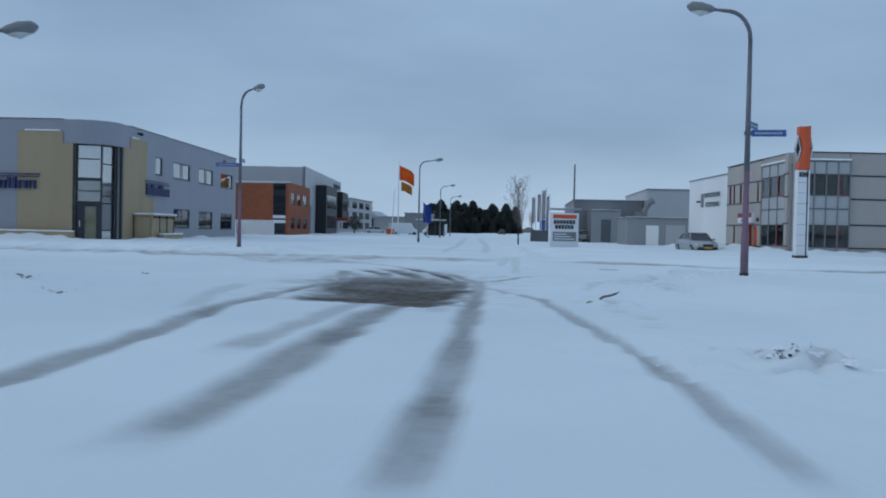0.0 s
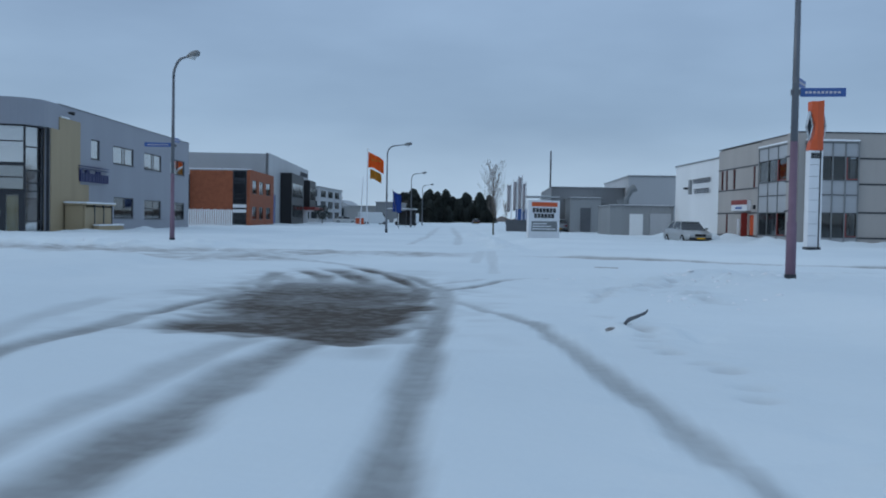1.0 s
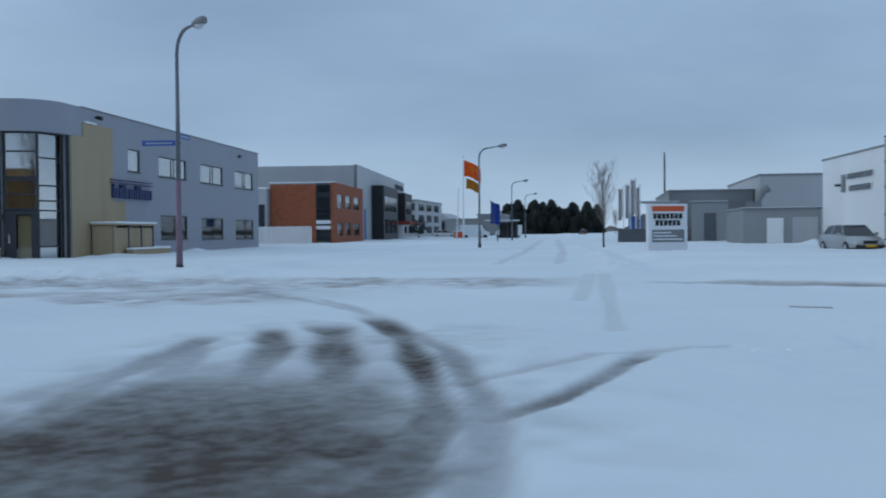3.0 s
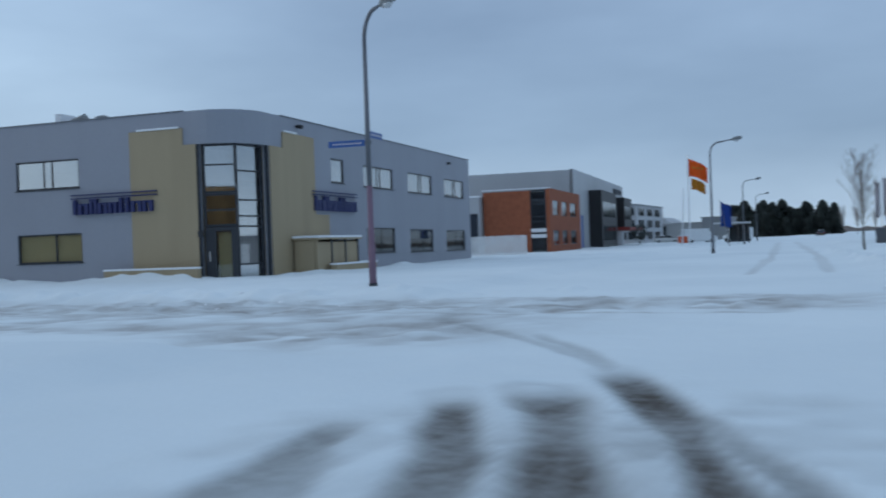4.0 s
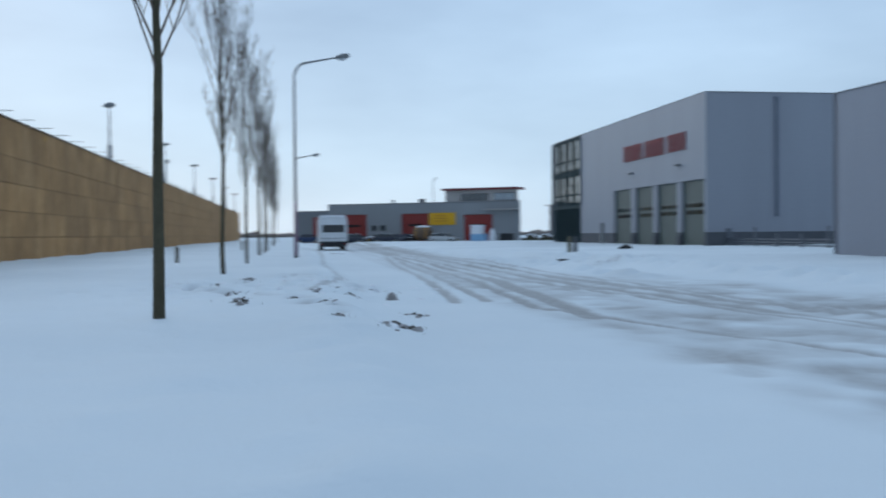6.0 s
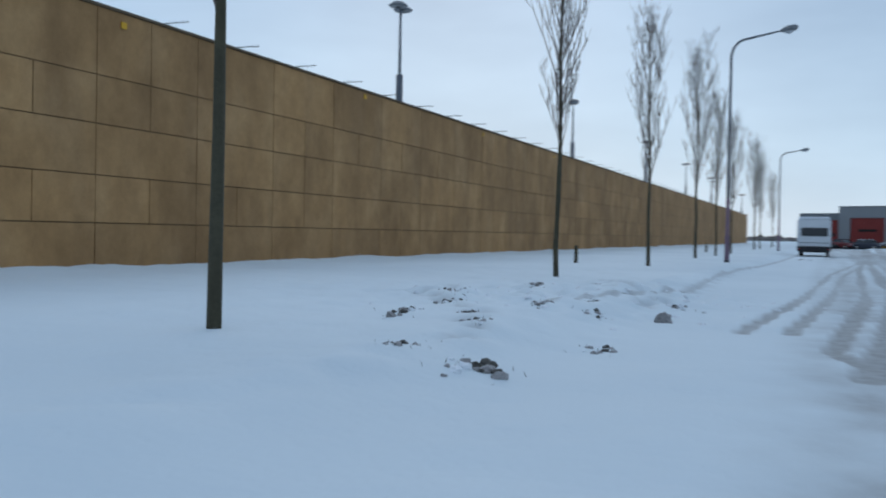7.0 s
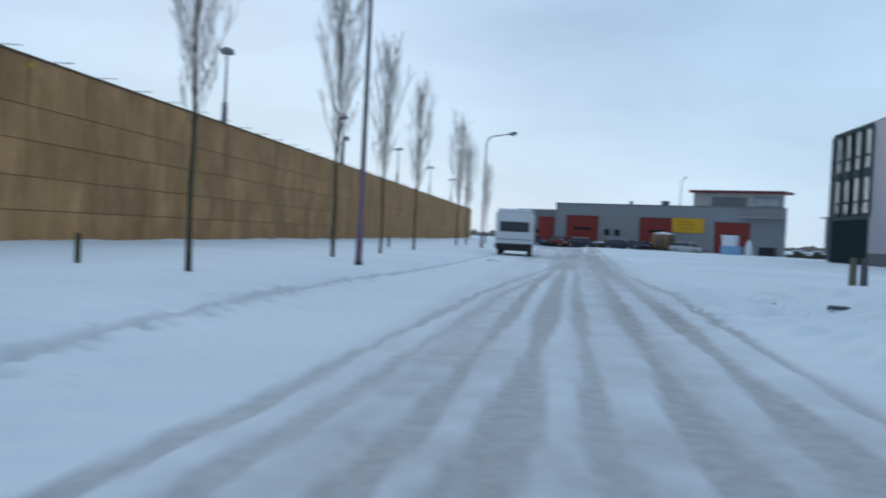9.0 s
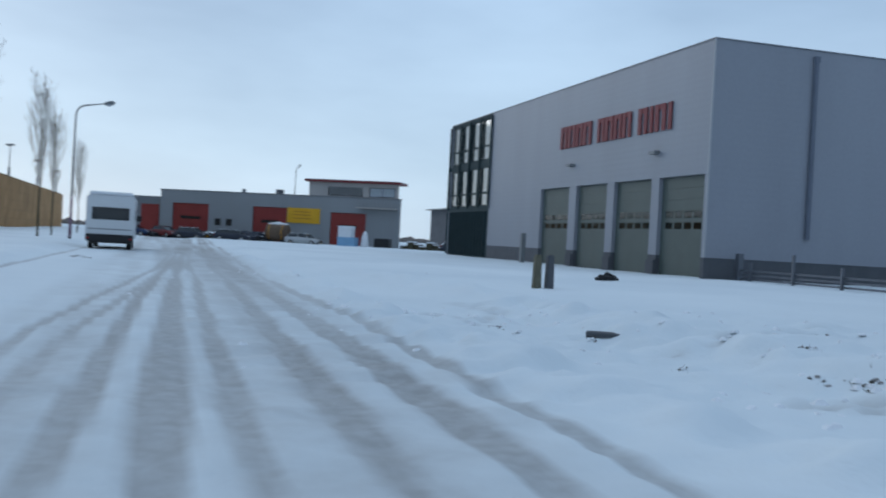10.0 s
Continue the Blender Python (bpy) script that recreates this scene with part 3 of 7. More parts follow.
def ground_shape(x, y):
    """Height, slush and rut of the snow at places x, y."""
    north_edge = 29.6 + 0.02 * (x + 10)
    nw = smooth_step(y, north_edge, north_edge + 1.6) * smooth_step(-x, 5.6 + 0.06 * (y - 30), 7.2 + 0.06 * (y - 30))
    ne = smooth_step(y, 27.2 - 0.35 * np.clip(x - 6, 0, 30), 28.4 - 0.35 * np.clip(x - 6, 0, 30)) * smooth_step(x, 6.0 - 0.06 * (y - 30), 7.5 - 0.06 * (y - 30))
    sw = smooth_step(-y, -19.7, -18.3) * smooth_step(-x, 3.6, 5.2)
    se = smooth_step(-y, -17.5, -14.5) * smooth_step(x, 8.2, 9.6)
    verge = np.maximum(np.maximum(nw, ne), np.maximum(sw, se))
    rough = lumps(x, y, 2.6, 3) * 0.07 + lumps(x, y, 0.9, 4) * 0.065 + lumps(x, y, 0.38, 5) * 0.045
    h = 0.19 * verge + rough * (0.55 + 0.3 * verge)
    # ploughed edges and trodden stretches
    for pts, half, high in (([(-60, 30.0), (-8, 30.6), (-3, 31)], 0.6, 0.17), ([(-100, 27.6), (-46, 27.0), (-30, 27.6)], 0.6, 0.17), ([(-75, 19.0), (-26, 18.6), (-8, 18.2)], 0.5, 0.07), ([(5.0, 33), (2.5, 70)], 0.8, 0.25)):
        d = near_line(x, y, pts)
        h += high * np.exp(-(d / half) ** 2) * (0.6 + 1.3 * lumps(x, y, 0.7, 6) + 1.2 * lumps(x, y, 0.33, 61))
    for (cx, cy), r, deep in (((-24.0, 16.8), 3.2, 0.13), ((7.0, -2.5), 1.8, 0.12), ((9.4, 14.8), 2.6, 0.16), ((-44.0, 30.5), 6.5, 0.11), ((-28.0, 18.6), 2.5, 0.10), ((-4.8, 5.0), 2.0, 0.12), ((-12.0, 29.4), 3.0, 0.10), ((6.1, 5.0), 1.2, 0.08)):
        h += deep * np.exp(-((x - cx) ** 2 + (y - cy) ** 2) / (r * r)) * (1.5 * lumps(x, y, 0.27, 7) + 0.6 * lumps(x, y, 0.55, 8))
    # snow drifts against the buildings
    h += 0.32 * np.exp(-(near_line(x, y, [(-36, 41.0), (-26, 41.6), (-22, 41.9)]) / 0.8) ** 2) * np.clip(0.3 + lumps(x, y, 1.5, 9) * 1.9 + lumps(x, y, 0.6, 19), 0, 2)
    h += 0.35 * np.exp(-(near_line(x, y, [(-18.6, 45.0), (-18.4, 48.0), (-18.6, 56)]) / 0.6) ** 2) * np.clip(0.3 + lumps(x, y, 1.5, 25) * 2.2, 0, 2)
    h += 0.16 * np.exp(-(near_line(x, y, [(-14, 6.0), (-230, 6.0)]) / 0.9) ** 2) * (0.6 + lumps(x, y, 2.4, 10))
    h += 0.34 * np.exp(-(near_line(x, y, [(17.0, 66), (18.4, 60), (19.0, 52.5), (19.8, 46.3), (24, 46.2), (46, 47.6)]) / 1.0) ** 2) * np.clip(0.75 + lumps(x, y, 1.3, 51) * 1.5 + lumps(x, y, 0.6, 52), 0, 2)
    slush, rut = np.zeros_like(x), np.zeros_like(x)
    wob = lumps(x, y, 0.8, 11) * 0.16
    calm = lumps(x * 0.2, y * 0.2, 1.0, 11) * 0.22
    for lines, field, grain in ((SLUSH, slush, 1.0), (RUTS, rut, 0.25)):
        for pts, half, amount in lines:
            d = near_line(x, y, pts) + (wob if grain == 1 else calm) * min(1, half * 4)
            k = amount * (1 - smooth_step(d, half * (0.35 if grain == 1 else 0.6), half * (1.6 if grain == 1 else 1.3))) * (0.85 + 0.4 * lumps(x * grain, y * grain, 1.3, 12))
            if grain == 1:  # the marks of the tyres run out softly
                for ex, ey in (pts[0], pts[-1]):
                    k = k * (0.12 + 0.88 * smooth_step(np.hypot(x - ex, y - ey) + 0.5 * wob, 0.0, 0.8))
            np.maximum(field, k, out=field)
    # the patch that the spinning wheels scraped bare
    edge = near_line(x, y, SCRAPED + SCRAPED[:1])
    inside = np.zeros(x.shape, bool)
    for (ax, ay), (bx0, by0) in zip(SCRAPED, SCRAPED[1:] + SCRAPED[:1]):
        if ay != by0:
            inside ^= ((ay > y) != (by0 > y)) & (x < ax + (y - ay) * (bx0 - ax) / (by0 - ay))
    edge = np.where(inside, edge, -edge) + 0.5 * lumps(x, y, 0.9, 21) + 0.5 * lumps(x, y, 0.3, 22)
    blob, smear = smooth_step(edge, -0.45, 0.5), smooth_step(edge, -1.9, 0.1)
    slush[:] = np.maximum(slush, blob * np.clip(0.93 + 0.3 * lumps(x, y, 0.7, 13) + 0.35 * lumps(x, y, 1.9, 14), 0, 1) * (1 - 0.3 * smooth_step(y, 9.0, 12.5) - 0.5 * smooth_step(y, 11.5, 13.5)))
    slush[:] = np.maximum(slush, smear * np.clip(0.16 + 0.5 * lumps(x, y, 0.8, 23) + 0.35 * lumps(x, y, 0.3, 24), 0, 0.45))
    road = smooth_step(y, 21.2, 22.4) * (1 - smooth_step(y, north_edge - 1.4, north_edge - 0.2)) * smooth_step(-x, -1.0, 4.0)
    west = smooth_step(-x, 24, 34)
    road *= 1 - west * smooth_step(y, 25.6 + 0.02 * np.clip(-x - 45, 0, 200), 26.8 + 0.02 * np.clip(-x - 45, 0, 200))
    dirty = smooth_step(y, 25.2, 26.4) * (1 - smooth_step(y, 29.0, 30.4)) * smooth_step(x, -24, -18) * (1 - smooth_step(x, 1, 5))
    rut[:] = np.maximum(rut, dirty * np.clip(0.5 + 1.0 * lumps(x * 0.8, y, 0.4, 41) + 0.7 * lumps(x * 0.6, y, 1.2, 42), 0, 1))
    h += dirty * 0.07 * (lumps(x, y, 0.3, 43) + lumps(x, y, 0.6, 44))
    streaky = lumps(x * 0.02, y, 0.4, 17) * 0.5 * west + lumps(x * 0.5, y, 0.6, 17) * 0.25 * (1 - west)
    rut[:] = np.maximum(rut, road * np.clip(0.44 + 0.04 * west + 0.55 * lumps(x, y, 1.1, 15) * (1 - 0.7 * west) + 0.6 * lumps(x, y, 0.42, 75) * (1 - 0.6 * west) + 0.5 * lumps(x * (1 - 0.8 * west), y, 4.5, 16) + streaky, 0, 0.92))
    patch = np.exp(-(((x + 4.2) / 2.6) ** 2 + ((y - 21.8) / 2.0) ** 2) ** 2)
    rut[:] = np.maximum(rut, patch * np.clip(0.62 + 1.3 * lumps(x, y, 0.45, 18) + 0.8 * lumps(x, y, 1.6, 19), 0, 1))
    h += patch * 0.06 * (lumps(x, y, 0.28, 45) + lumps(x, y, 0.5, 46))
    step_rng = np.random.RandomState(30)
    for pts, gap, deep in TRAILS:
        for (ax, ay), (bx0, by0) in zip(pts, pts[1:]):
            n = max(2, int(math.hypot(bx0 - ax, by0 - ay) / gap))
            for i in range(n):
                px, py = ax + (bx0 - ax) * i / n + step_rng.uniform(-0.18, 0.18), ay + (by0 - ay) * i / n + step_rng.uniform(-0.18, 0.18)
                r = step_rng.uniform(0.1, 0.17)
                near = (np.abs(x - px) < 0.8) & (np.abs(y - py) < 0.8)
                if near.any():
                    q = ((x[near] - px) ** 2 + (y[near] - py) ** 2) / (r * r)
                    h[near] += deep * (0.7 * np.exp(-q / 3.5) - 1.5 * np.exp(-q))
                    rut[near] = np.maximum(rut[near], 0.75 * np.exp(-q * 1.2) * step_rng.uniform(0.3, 1))
    h -= 0.05 * slush + 0.04 * rut * (1 - verge)
    far = smooth_step(np.hypot(x + 30, y - 40), 260, 420)
    h = h * (1 - far)
    return h, np.clip(slush, 0, 1), np.clip(rut, 0, 1)


def stepped(spans):
    out = []
    for a, b, step in spans:
        out += list(np.arange(a, b, step))
    return np.array(out + [spans[-1][1]])


GX = stepped([(-4000, -400, 600), (-400, -160, 20), (-160, -90, 2.5), (-90, -50, 0.6), (-50, -3, 0.15), (-3, 7, 0.075), (7, 12, 0.13), (12, 22, 0.3), (22, 30, 1.0), (30, 100, 5), (100, 500, 50), (500, 4000, 700)])
GY = stepped([(-4000, -100, 650), (-100, -20, 8), (-20, -6, 0.35), (-6, 20, 0.085), (20, 27, 0.08), (27, 30.5, 0.11), (30.5, 36, 0.18), (36, 64, 0.4), (64, 80, 1.2), (80, 200, 6), (200, 500, 40), (500, 4000, 700)])
gx, gy = np.meshgrid(GX, GY, indexing="ij")
gz, g_slush, g_rut = ground_shape(gx.ravel(), gy.ravel())
g_mesh = bpy.data.meshes.new("ground")
nx, ny = len(GX), len(GY)
corner = (np.arange(nx - 1)[:, None] * ny + np.arange(ny - 1)[None, :]).ravel()
quads = np.stack([corner, corner + ny, corner + ny + 1, corner + 1], 1)
g_mesh.from_pydata(np.stack([gx.ravel(), gy.ravel(), gz], 1).tolist(), [], quads.tolist())
for name, values in (("slush", g_slush), ("rut", g_rut)):
    g_mesh.attributes.new(name, "FLOAT", "POINT").data.foreach_set("value", values.astype(np.float32))
for f in g_mesh.polygons:
    f.use_smooth = True
g_mesh.materials.append(M_SNOW)
tagged(new("ground", g_mesh), "snow-covered streets and verges with brown slushy tyre marks", "snow ground", kind="structure")


def ground_z(x, y):
    return float(ground_shape(np.array([float(x)]), np.array([float(y)]))[0][0])


# ---- corner office building: grey cladding, ochre corner ----
def corner_office():
    b = thing("office_building", "two-storey grey-clad office building with ochre corner walls", "building")
    cx, cy, turn = -19.8, 42.77, 3.5
    S, E = Face(cx, cy, turn), Face(cx, cy, turn + 90)
    high = 7.22
    gar, d1, d2 = (-19.75, -16.62, 0.0, 4.15), (-15.98, -15.06, 0.0, 2.33), (-13.95, -13.06, 0.0, 2.33)
    uw, lw = (-11.52, -8.1, 4.32, 5.6), (-11.56, -8.06, 1.05, 2.34)
    part("wall", S.wall(-23.5, -2.1, 0, high, 0.3, (gar, d1, d2, uw, lw, (-2.75, -2.1, 5.82, high))), M_CLAD_GREY, b)
    ups = [(8.5, 10.0, 4.52, 5.72), (12.5, 16.7, 4.48, 5.64), (19.1, 23.35, 4.45, 5.64), (25.85, 30.05, 4.42, 5.62)]
    lows = [(12.7, 16.75, 0.92, 2.3), (19.2, 23.35, 0.86, 2.24), (25.95, 30.05, 0.82, 2.2)]
    part("wall", E.wall(2.3, 31.4, 0, high, 0.3, ups + lows + [(2.3, 3.5, 5.82, high)]), M_CLAD_GREY, b)
    # far sides
    W, N = Face(*S.at(-23.5, 0, 0)[:2], turn - 90), Face(*E.at(31.4, 0, 0)[:2], turn + 180)
    part("wall", W.wall(-31.0, 0, 0, high, 0.3), M_CLAD_GREY, b)
    part("wall", N.wall(0.3, 23.2, 0, high, 0.3), M_CLAD_GREY, b)
    # rounded parapet over the glazed corner
    ring = []
    for k in range(9):
        a = radians(-90 + k * 90 / 8)
        ring.append((-2.0 + 2.0 * math.cos(a), 2.0 + 2.0 * math.sin(a)))
    bm = bmesh.new()
    pts = [(-2.75, 0.0)] + ring + [(0.0, 3.5)]
    inner = [(-2.75, 0.35)] + [(-2.0 + 1.65 * math.cos(radians(-90 + k * 90 / 8)), 2.0 + 1.65 * math.sin(radians(-90 + k * 90 / 8))) for k in range(9)] + [(-0.35, 3.5)]
    glob = lambda x, y: S.at(x, y, 0)[:2]
    outline = [glob(x, y) for x, y in pts] + [glob(x, y) for x, y in inner[::-1]]
    prism(bm, outline, 5.82, high + 0.006)
    part("corner_parapet", bm, M_CLAD_GREY, b)
    # soffit above the recess
    bm = bmesh.new()
    prism(bm, [glob(x, y) for x, y in [(-2.73, 0.36)] + [(px, py) for px, py in inner[1:-1]] + [(-0.36, 3.48), (-2.73, 3.48)]], 5.84, 5.95)
    part("soffit", bm, M_DARK, b)
    # glazed corner in two facets
    g0, g1, g2 = S.at(-2.02, 0.2, 0)[:2], S.at(-0.62, 0.62, 0)[:2], S.at(-0.28, 2.3, 0)[:2]
    for (x0, y0), (x1, y1), cols, rows, is_door in ((g0, g1, (1,), (0.62, 0.7, 0.9, 0.55, 2.2), True), (g1, g2, (1,), (0.62, 0.95, 0.5, 0.5, 0.75, 0.9), False)):
        L = math.hypot(x1 - x0, y1 - y0)
        F = Face(x0, y0, math.degrees(math.atan2(y1 - y0, x1 - x0)))
        if is_door:
            window(b, F, 0.02, L - 0.02, 3.75, 5.82, (1,), (1.2, 0.85), frame=0.09, glass=M_GLASS_SKY)
            window(b, F, 0.02, L - 0.02, 2.35, 3.74, (1,), (0.75, 0.75), frame=0.09, glass=M_GLASS_HALF)
            d = part("door", F.wall(0.05, L - 0.05, 0.02, 2.33, 0.07, [(0.5, L - 0.32, 0.18, 2.15)]), M_DARK, b)
            part("pane", F.boxed(0.5, L - 0.32, 0.03, 0.04, 0.18, 2.15), M_GLASS, d).visible_shadow = False
            part("blind", F.boxed(0.52, L - 0.34, 0.30, 0.32, 0.18, 2.1), M_BLIND_TAN, d)
            part("handle", F.boxed(0.2, 0.26, -0.06, -0.02, 0.9, 1.3), M_CHROME, d)
        else:
            window(b, F, 0.02, L - 0.02, 0.02, 5.82, cols, (0.5, 1.3, 0.35, 0.55, 1.0, 0.85), frame=0.09, glass=M_GLASS_SKY)
    # ochre walls beside the glazing, slightly proud of the cladding
    part("corner_wall", S.boxed(-5.4, -2.75, -0.06, 0.5, 0, 6.52), M_CLAD_BEIGE, b)
    part("corner_wall", S.boxed(-2.75, -2.13, -0.06, 0.5, 0, 5.81), M_CLAD_BEIGE, b)
    part("jamb", S.boxed(-2.128, -2.06, -0.02, 0.1, 0, 5.81), M_DARK, b)
    part("jamb", E.boxed(2.2, 2.318, 0.02, 0.16, 0, 5.81), M_DARK, b)
    part("corner_wall", E.boxed(3.5, 6.6, -0.06, 0.5, 0, 6.52), M_CLAD_BEIGE, b)
    part("corner_wall", E.boxed(2.32, 3.5, -0.06, 0.5, 0, 5.81), M_CLAD_BEIGE, b)
    part("corner_wall", E.boxed(6.6, 8.05, -0.045, 0.0, 0, 2.9), M_CLAD_BEIGE, b)
    for F, a, c in ((S, -5.0, -2.9), (E, 3.6, 4.8)):
        bm = bmesh.new()
        F.box(bm, a, c, -0.14, 0.0, 6.52, 6.60)
        bmesh.ops.bevel(bm, geom=list(bm.edges), offset=0.025, segments=2, affect="EDGES")
        part("snow_ledge", bm, M_SNOWCAP, b, "thin ledge of snow")
    # roof and parapet cap
    roof = [S.at(-23.2, 0.3, 0)[:2], S.at(-2.3, 0.3, 0)[:2], S.at(-0.3, 2.3, 0)[:2], E.at(31.1, 0.3, 0)[:2], S.at(-23.2, 31.1, 0)[:2]]
    bm = bmesh.new()
    prism(bm, roof, 6.75, 6.95)
    part("roof", bm, M_SNOWCAP, b)
    for F, a, c in ((S, -23.5, -2.75), (E, 3.5, 31.4)):
        part("parapet_cap", F.boxed(a, c, -0.04, 0.34, high, high + 0.05), M_POLE, b)
    # garage door, entrance doors
    gd = part("garage_door", S.boxed(gar[0] + 0.01, gar[1] - 0.01, 0.22, 0.26, 0, 4.14), M_DARK_BLUE, b, "slate-grey sectional garage door")
    for k in range(7):
        part("door_section", S.boxed(gar[0] + 0.01, gar[1] - 0.01, 0.205, 0.22, 0.02 + k * 0.59, 0.02 + k * 0.59 + 0.58), M_DARK_BLUE, gd)
    for d in (d1, d2):
        w = part("door", S.boxed(d[0] + 0.01, d[1] - 0.01, 0.08, 0.14, 0.02, d[3] - 0.01), M_DARK_BLUE, b, "slate-grey steel door")
        part("handle", S.boxed(d[0] + 0.1, d[0] + 0.16, 0.02, 0.08, 1.0, 1.14), M_CHROME, w)
        if d is d1:
            part("notice", S.boxed(d[0] + 0.33, d[0] + 0.62, 0.072, 0.08, 1.62, 1.78), M_WHITE, w, "white notice")
    window(b, S, *uw, (1.0, 0.32, 1.0), (1,), glass=M_GLASS_SKY, sill=True)
    window(b, S, *lw, (1.25, 0.85), (1,), behind=M_BLIND_TAN, sill=True)
    for i, h in enumerate(ups):
        window(b, E, *h, (1,) if i == 0 else (1.1, 0.25, 1.0), (1,), glass=M_GLASS_SKY, sill=True)
    for i, h in enumerate(lows):
        window(b, E, *h, (1.2, 1.0), (1,) if i == 0 else (1.3, 1.0), glass=M_GLASS_DARK, behind=M_BLIND_GREY, behind_cover=0.3 + 0.12 * i, sill=True)
    # wall lamps, camera, vents
    for F, s, z in ((S, -13.65, 4.42), (S, -2.0, 2.05)):
        part("wall_lamp", F.boxed(s - 0.1, s + 0.1, -0.16, -0.06, z - 0.13, z + 0.13), M_DARK, b)
    part("mailbox", S.boxed(-14.75, -14.35, -0.1, 0, 1.35, 1.95), M_LAMP_HEAD, b, "grey wall mailbox")
    part("gooseneck_lamp", tubed([S.at(-19.0, 0, 6.12), S.at(-18.8, -0.5, 6.18), S.at(-18.3, -0.7, 6.02)], [0.05, 0.06, 0.09]), M_LAMP_HEAD, b)
    part("security_camera", tubed([E.at(4.9, 0, 6.9), E.at(4.9, -0.12, 6.9), E.at(4.9, -0.34, 6.84)], [0.05, 0.09, 0.1]), M_BLACK, b)
    part("wall_lamp", E.boxed(26.6, 26.9, -0.2, 0, 6.6, 6.75), M_DARK, b)
    bm = bmesh.new()
    S.box(bm, -10.1, -9.8, 1.0, 2.0, 6.9, 7.8)
    part("roof_vent", bm, M_WHITE, b)
    bm = bmesh.new()
    tube(bm, [S.at(-9.5, 1.5, 6.9), S.at(-9.45, 1.5, 7.45), S.at(-8.9, 1.5, 7.62), S.at(-8.65, 1.5, 7.35)], [0.2, 0.2, 0.18, 0.14])
    part("roof_duct", bm, M_LAMP_HEAD, b)
    part("roof_vent", tubed([S.at(-7.9, 1.5, 6.9), S.at(-7.9, 1.5, 7.42), S.at(-7.9, 1.5, 7.55), S.at(-7.9, 1.5, 7.64)], [0.2, 0.2, 0.36, 0.1]), M_LAMP_HEAD, b)
    interior(b, [S.at(-23.1, 0.4, 0)[:2], S.at(-2.6, 0.4, 0)[:2], S.at(-0.9, 2.6, 0)[:2], E.at(31.0, 0.4, 0)[:2], S.at(-23.1, 31.0, 0)[:2]], 6.8)
    # low planter wall by the entrance
    p = thing("planter_wall", "low ochre garden wall with a snow cap", "low wall")
    part("base", S.boxed(-6.4, -1.8, -0.75, -0.45, 0, 0.62), M_CLAD_BEIGE, p)
    bm = bmesh.new()
    S.box(bm, -6.45, -1.78, -0.8, -0.4, 0.62, 0.70)
    bmesh.ops.bevel(bm, geom=list(bm.edges), offset=0.03, segments=2, affect="EDGES")
    part("snow_cap", bm, M_SNOWCAP, p)
    # bicycle shelter on the street side
    sh = thing("bicycle_shelter", "ochre bicycle shelter with snow on its flat roof", "shelter")
    for s in (4.1, 5.6, 7.1, 8.55):
        part("post", E.boxed(s - 0.05, s + 0.05, -1.3, -1.2, 0, 1.68), M_DARK if s > 5 else M_CLAD_BEIGE, sh)
    for s in (4.05, 8.57):
        part("side_panel", E.boxed(s, s + 0.05, -1.17, -0.17, 0, 1.66), M_CLAD_BEIGE, sh)
    part("back_panel", E.boxed(4.12, 8.55, -0.16, -0.12, 0, 1.68), M_CLAD_BEIGE, sh)
    for a, c in ((4.16, 5.54), (5.66, 7.04), (7.16, 8.49)):
        part("front_panel", E.boxed(a, c, -1.26, -1.23, 0.1, 1.56), M_CLAD_BEIGE, sh)
    part("roof", E.boxed(3.95, 8.75, -1.42, -0.1, 1.68, 1.76), M_CLAD_BEIGE, sh)
    bm = bmesh.new()
    E.box(bm, 3.9, 8.8, -1.45, -0.1, 1.76, 1.86)
    bmesh.ops.bevel(bm, geom=list(bm.edges), offset=0.035, segments=2, affect="EDGES")
    part("snow_cap", bm, M_SNOWCAP, sh)
    lb = thing("low_bench_wall", "low ochre wall before the shelter, capped with snow", "low wall")
    part("base", E.boxed(5.0, 8.7, -1.75, -1.45, 0, 0.5), M_CLAD_BEIGE, lb)
    bm = bmesh.new()
    E.box(bm, 4.95, 8.75, -1.8, -1.4, 0.5, 0.58)
    bmesh.ops.bevel(bm, geom=list(bm.edges), offset=0.03, segments=2, affect="EDGES")
    part("snow_cap", bm, M_SNOWCAP, lb)
    bx = thing("salt_bin", "low brown storage bin topped with snow", "storage bin")
    part("body", E.boxed(9.0, 11.3, -1.1, -0.4, 0, 0.46), M_CLAD_BEIGE, bx)
    bm = bmesh.new()
    E.box(bm, 8.95, 11.35, -1.15, -0.35, 0.46, 0.58)
    bmesh.ops.bevel(bm, geom=list(bm.edges), offset=0.04, segments=2, affect="EDGES")
    part("snow_cap", bm, M_SNOWCAP, bx)
    # blue lettered signs, as plain blocks on rails
    for F, a, c, z0, z1, d in ((S, -8.5, -4.05, 3.12, 4.0, 0.08), (E, 6.2, 11.3, 3.08, 4.02, 0.07)):
        sg = thing("wall_sign", "dark blue company sign of raised blocks on rails", "sign", group="blue signs on the corner office")
        for z in (z1 - 0.05, z1 - 0.2):
            part("rail", F.boxed(a, c, -0.14, -d, z, z + 0.05), M_BLUE, sg)
        letter_bars(sg, F, a + 0.1, c - 0.15, z0, z1 - 0.24, (0.6, 1.1, 0.8, 1, 0.9, 0.6, 0.6, 1.1, 1), M_BLUE, 0.2, gap=0.12, tall=(0, 2, 5, 6))


corner_office()


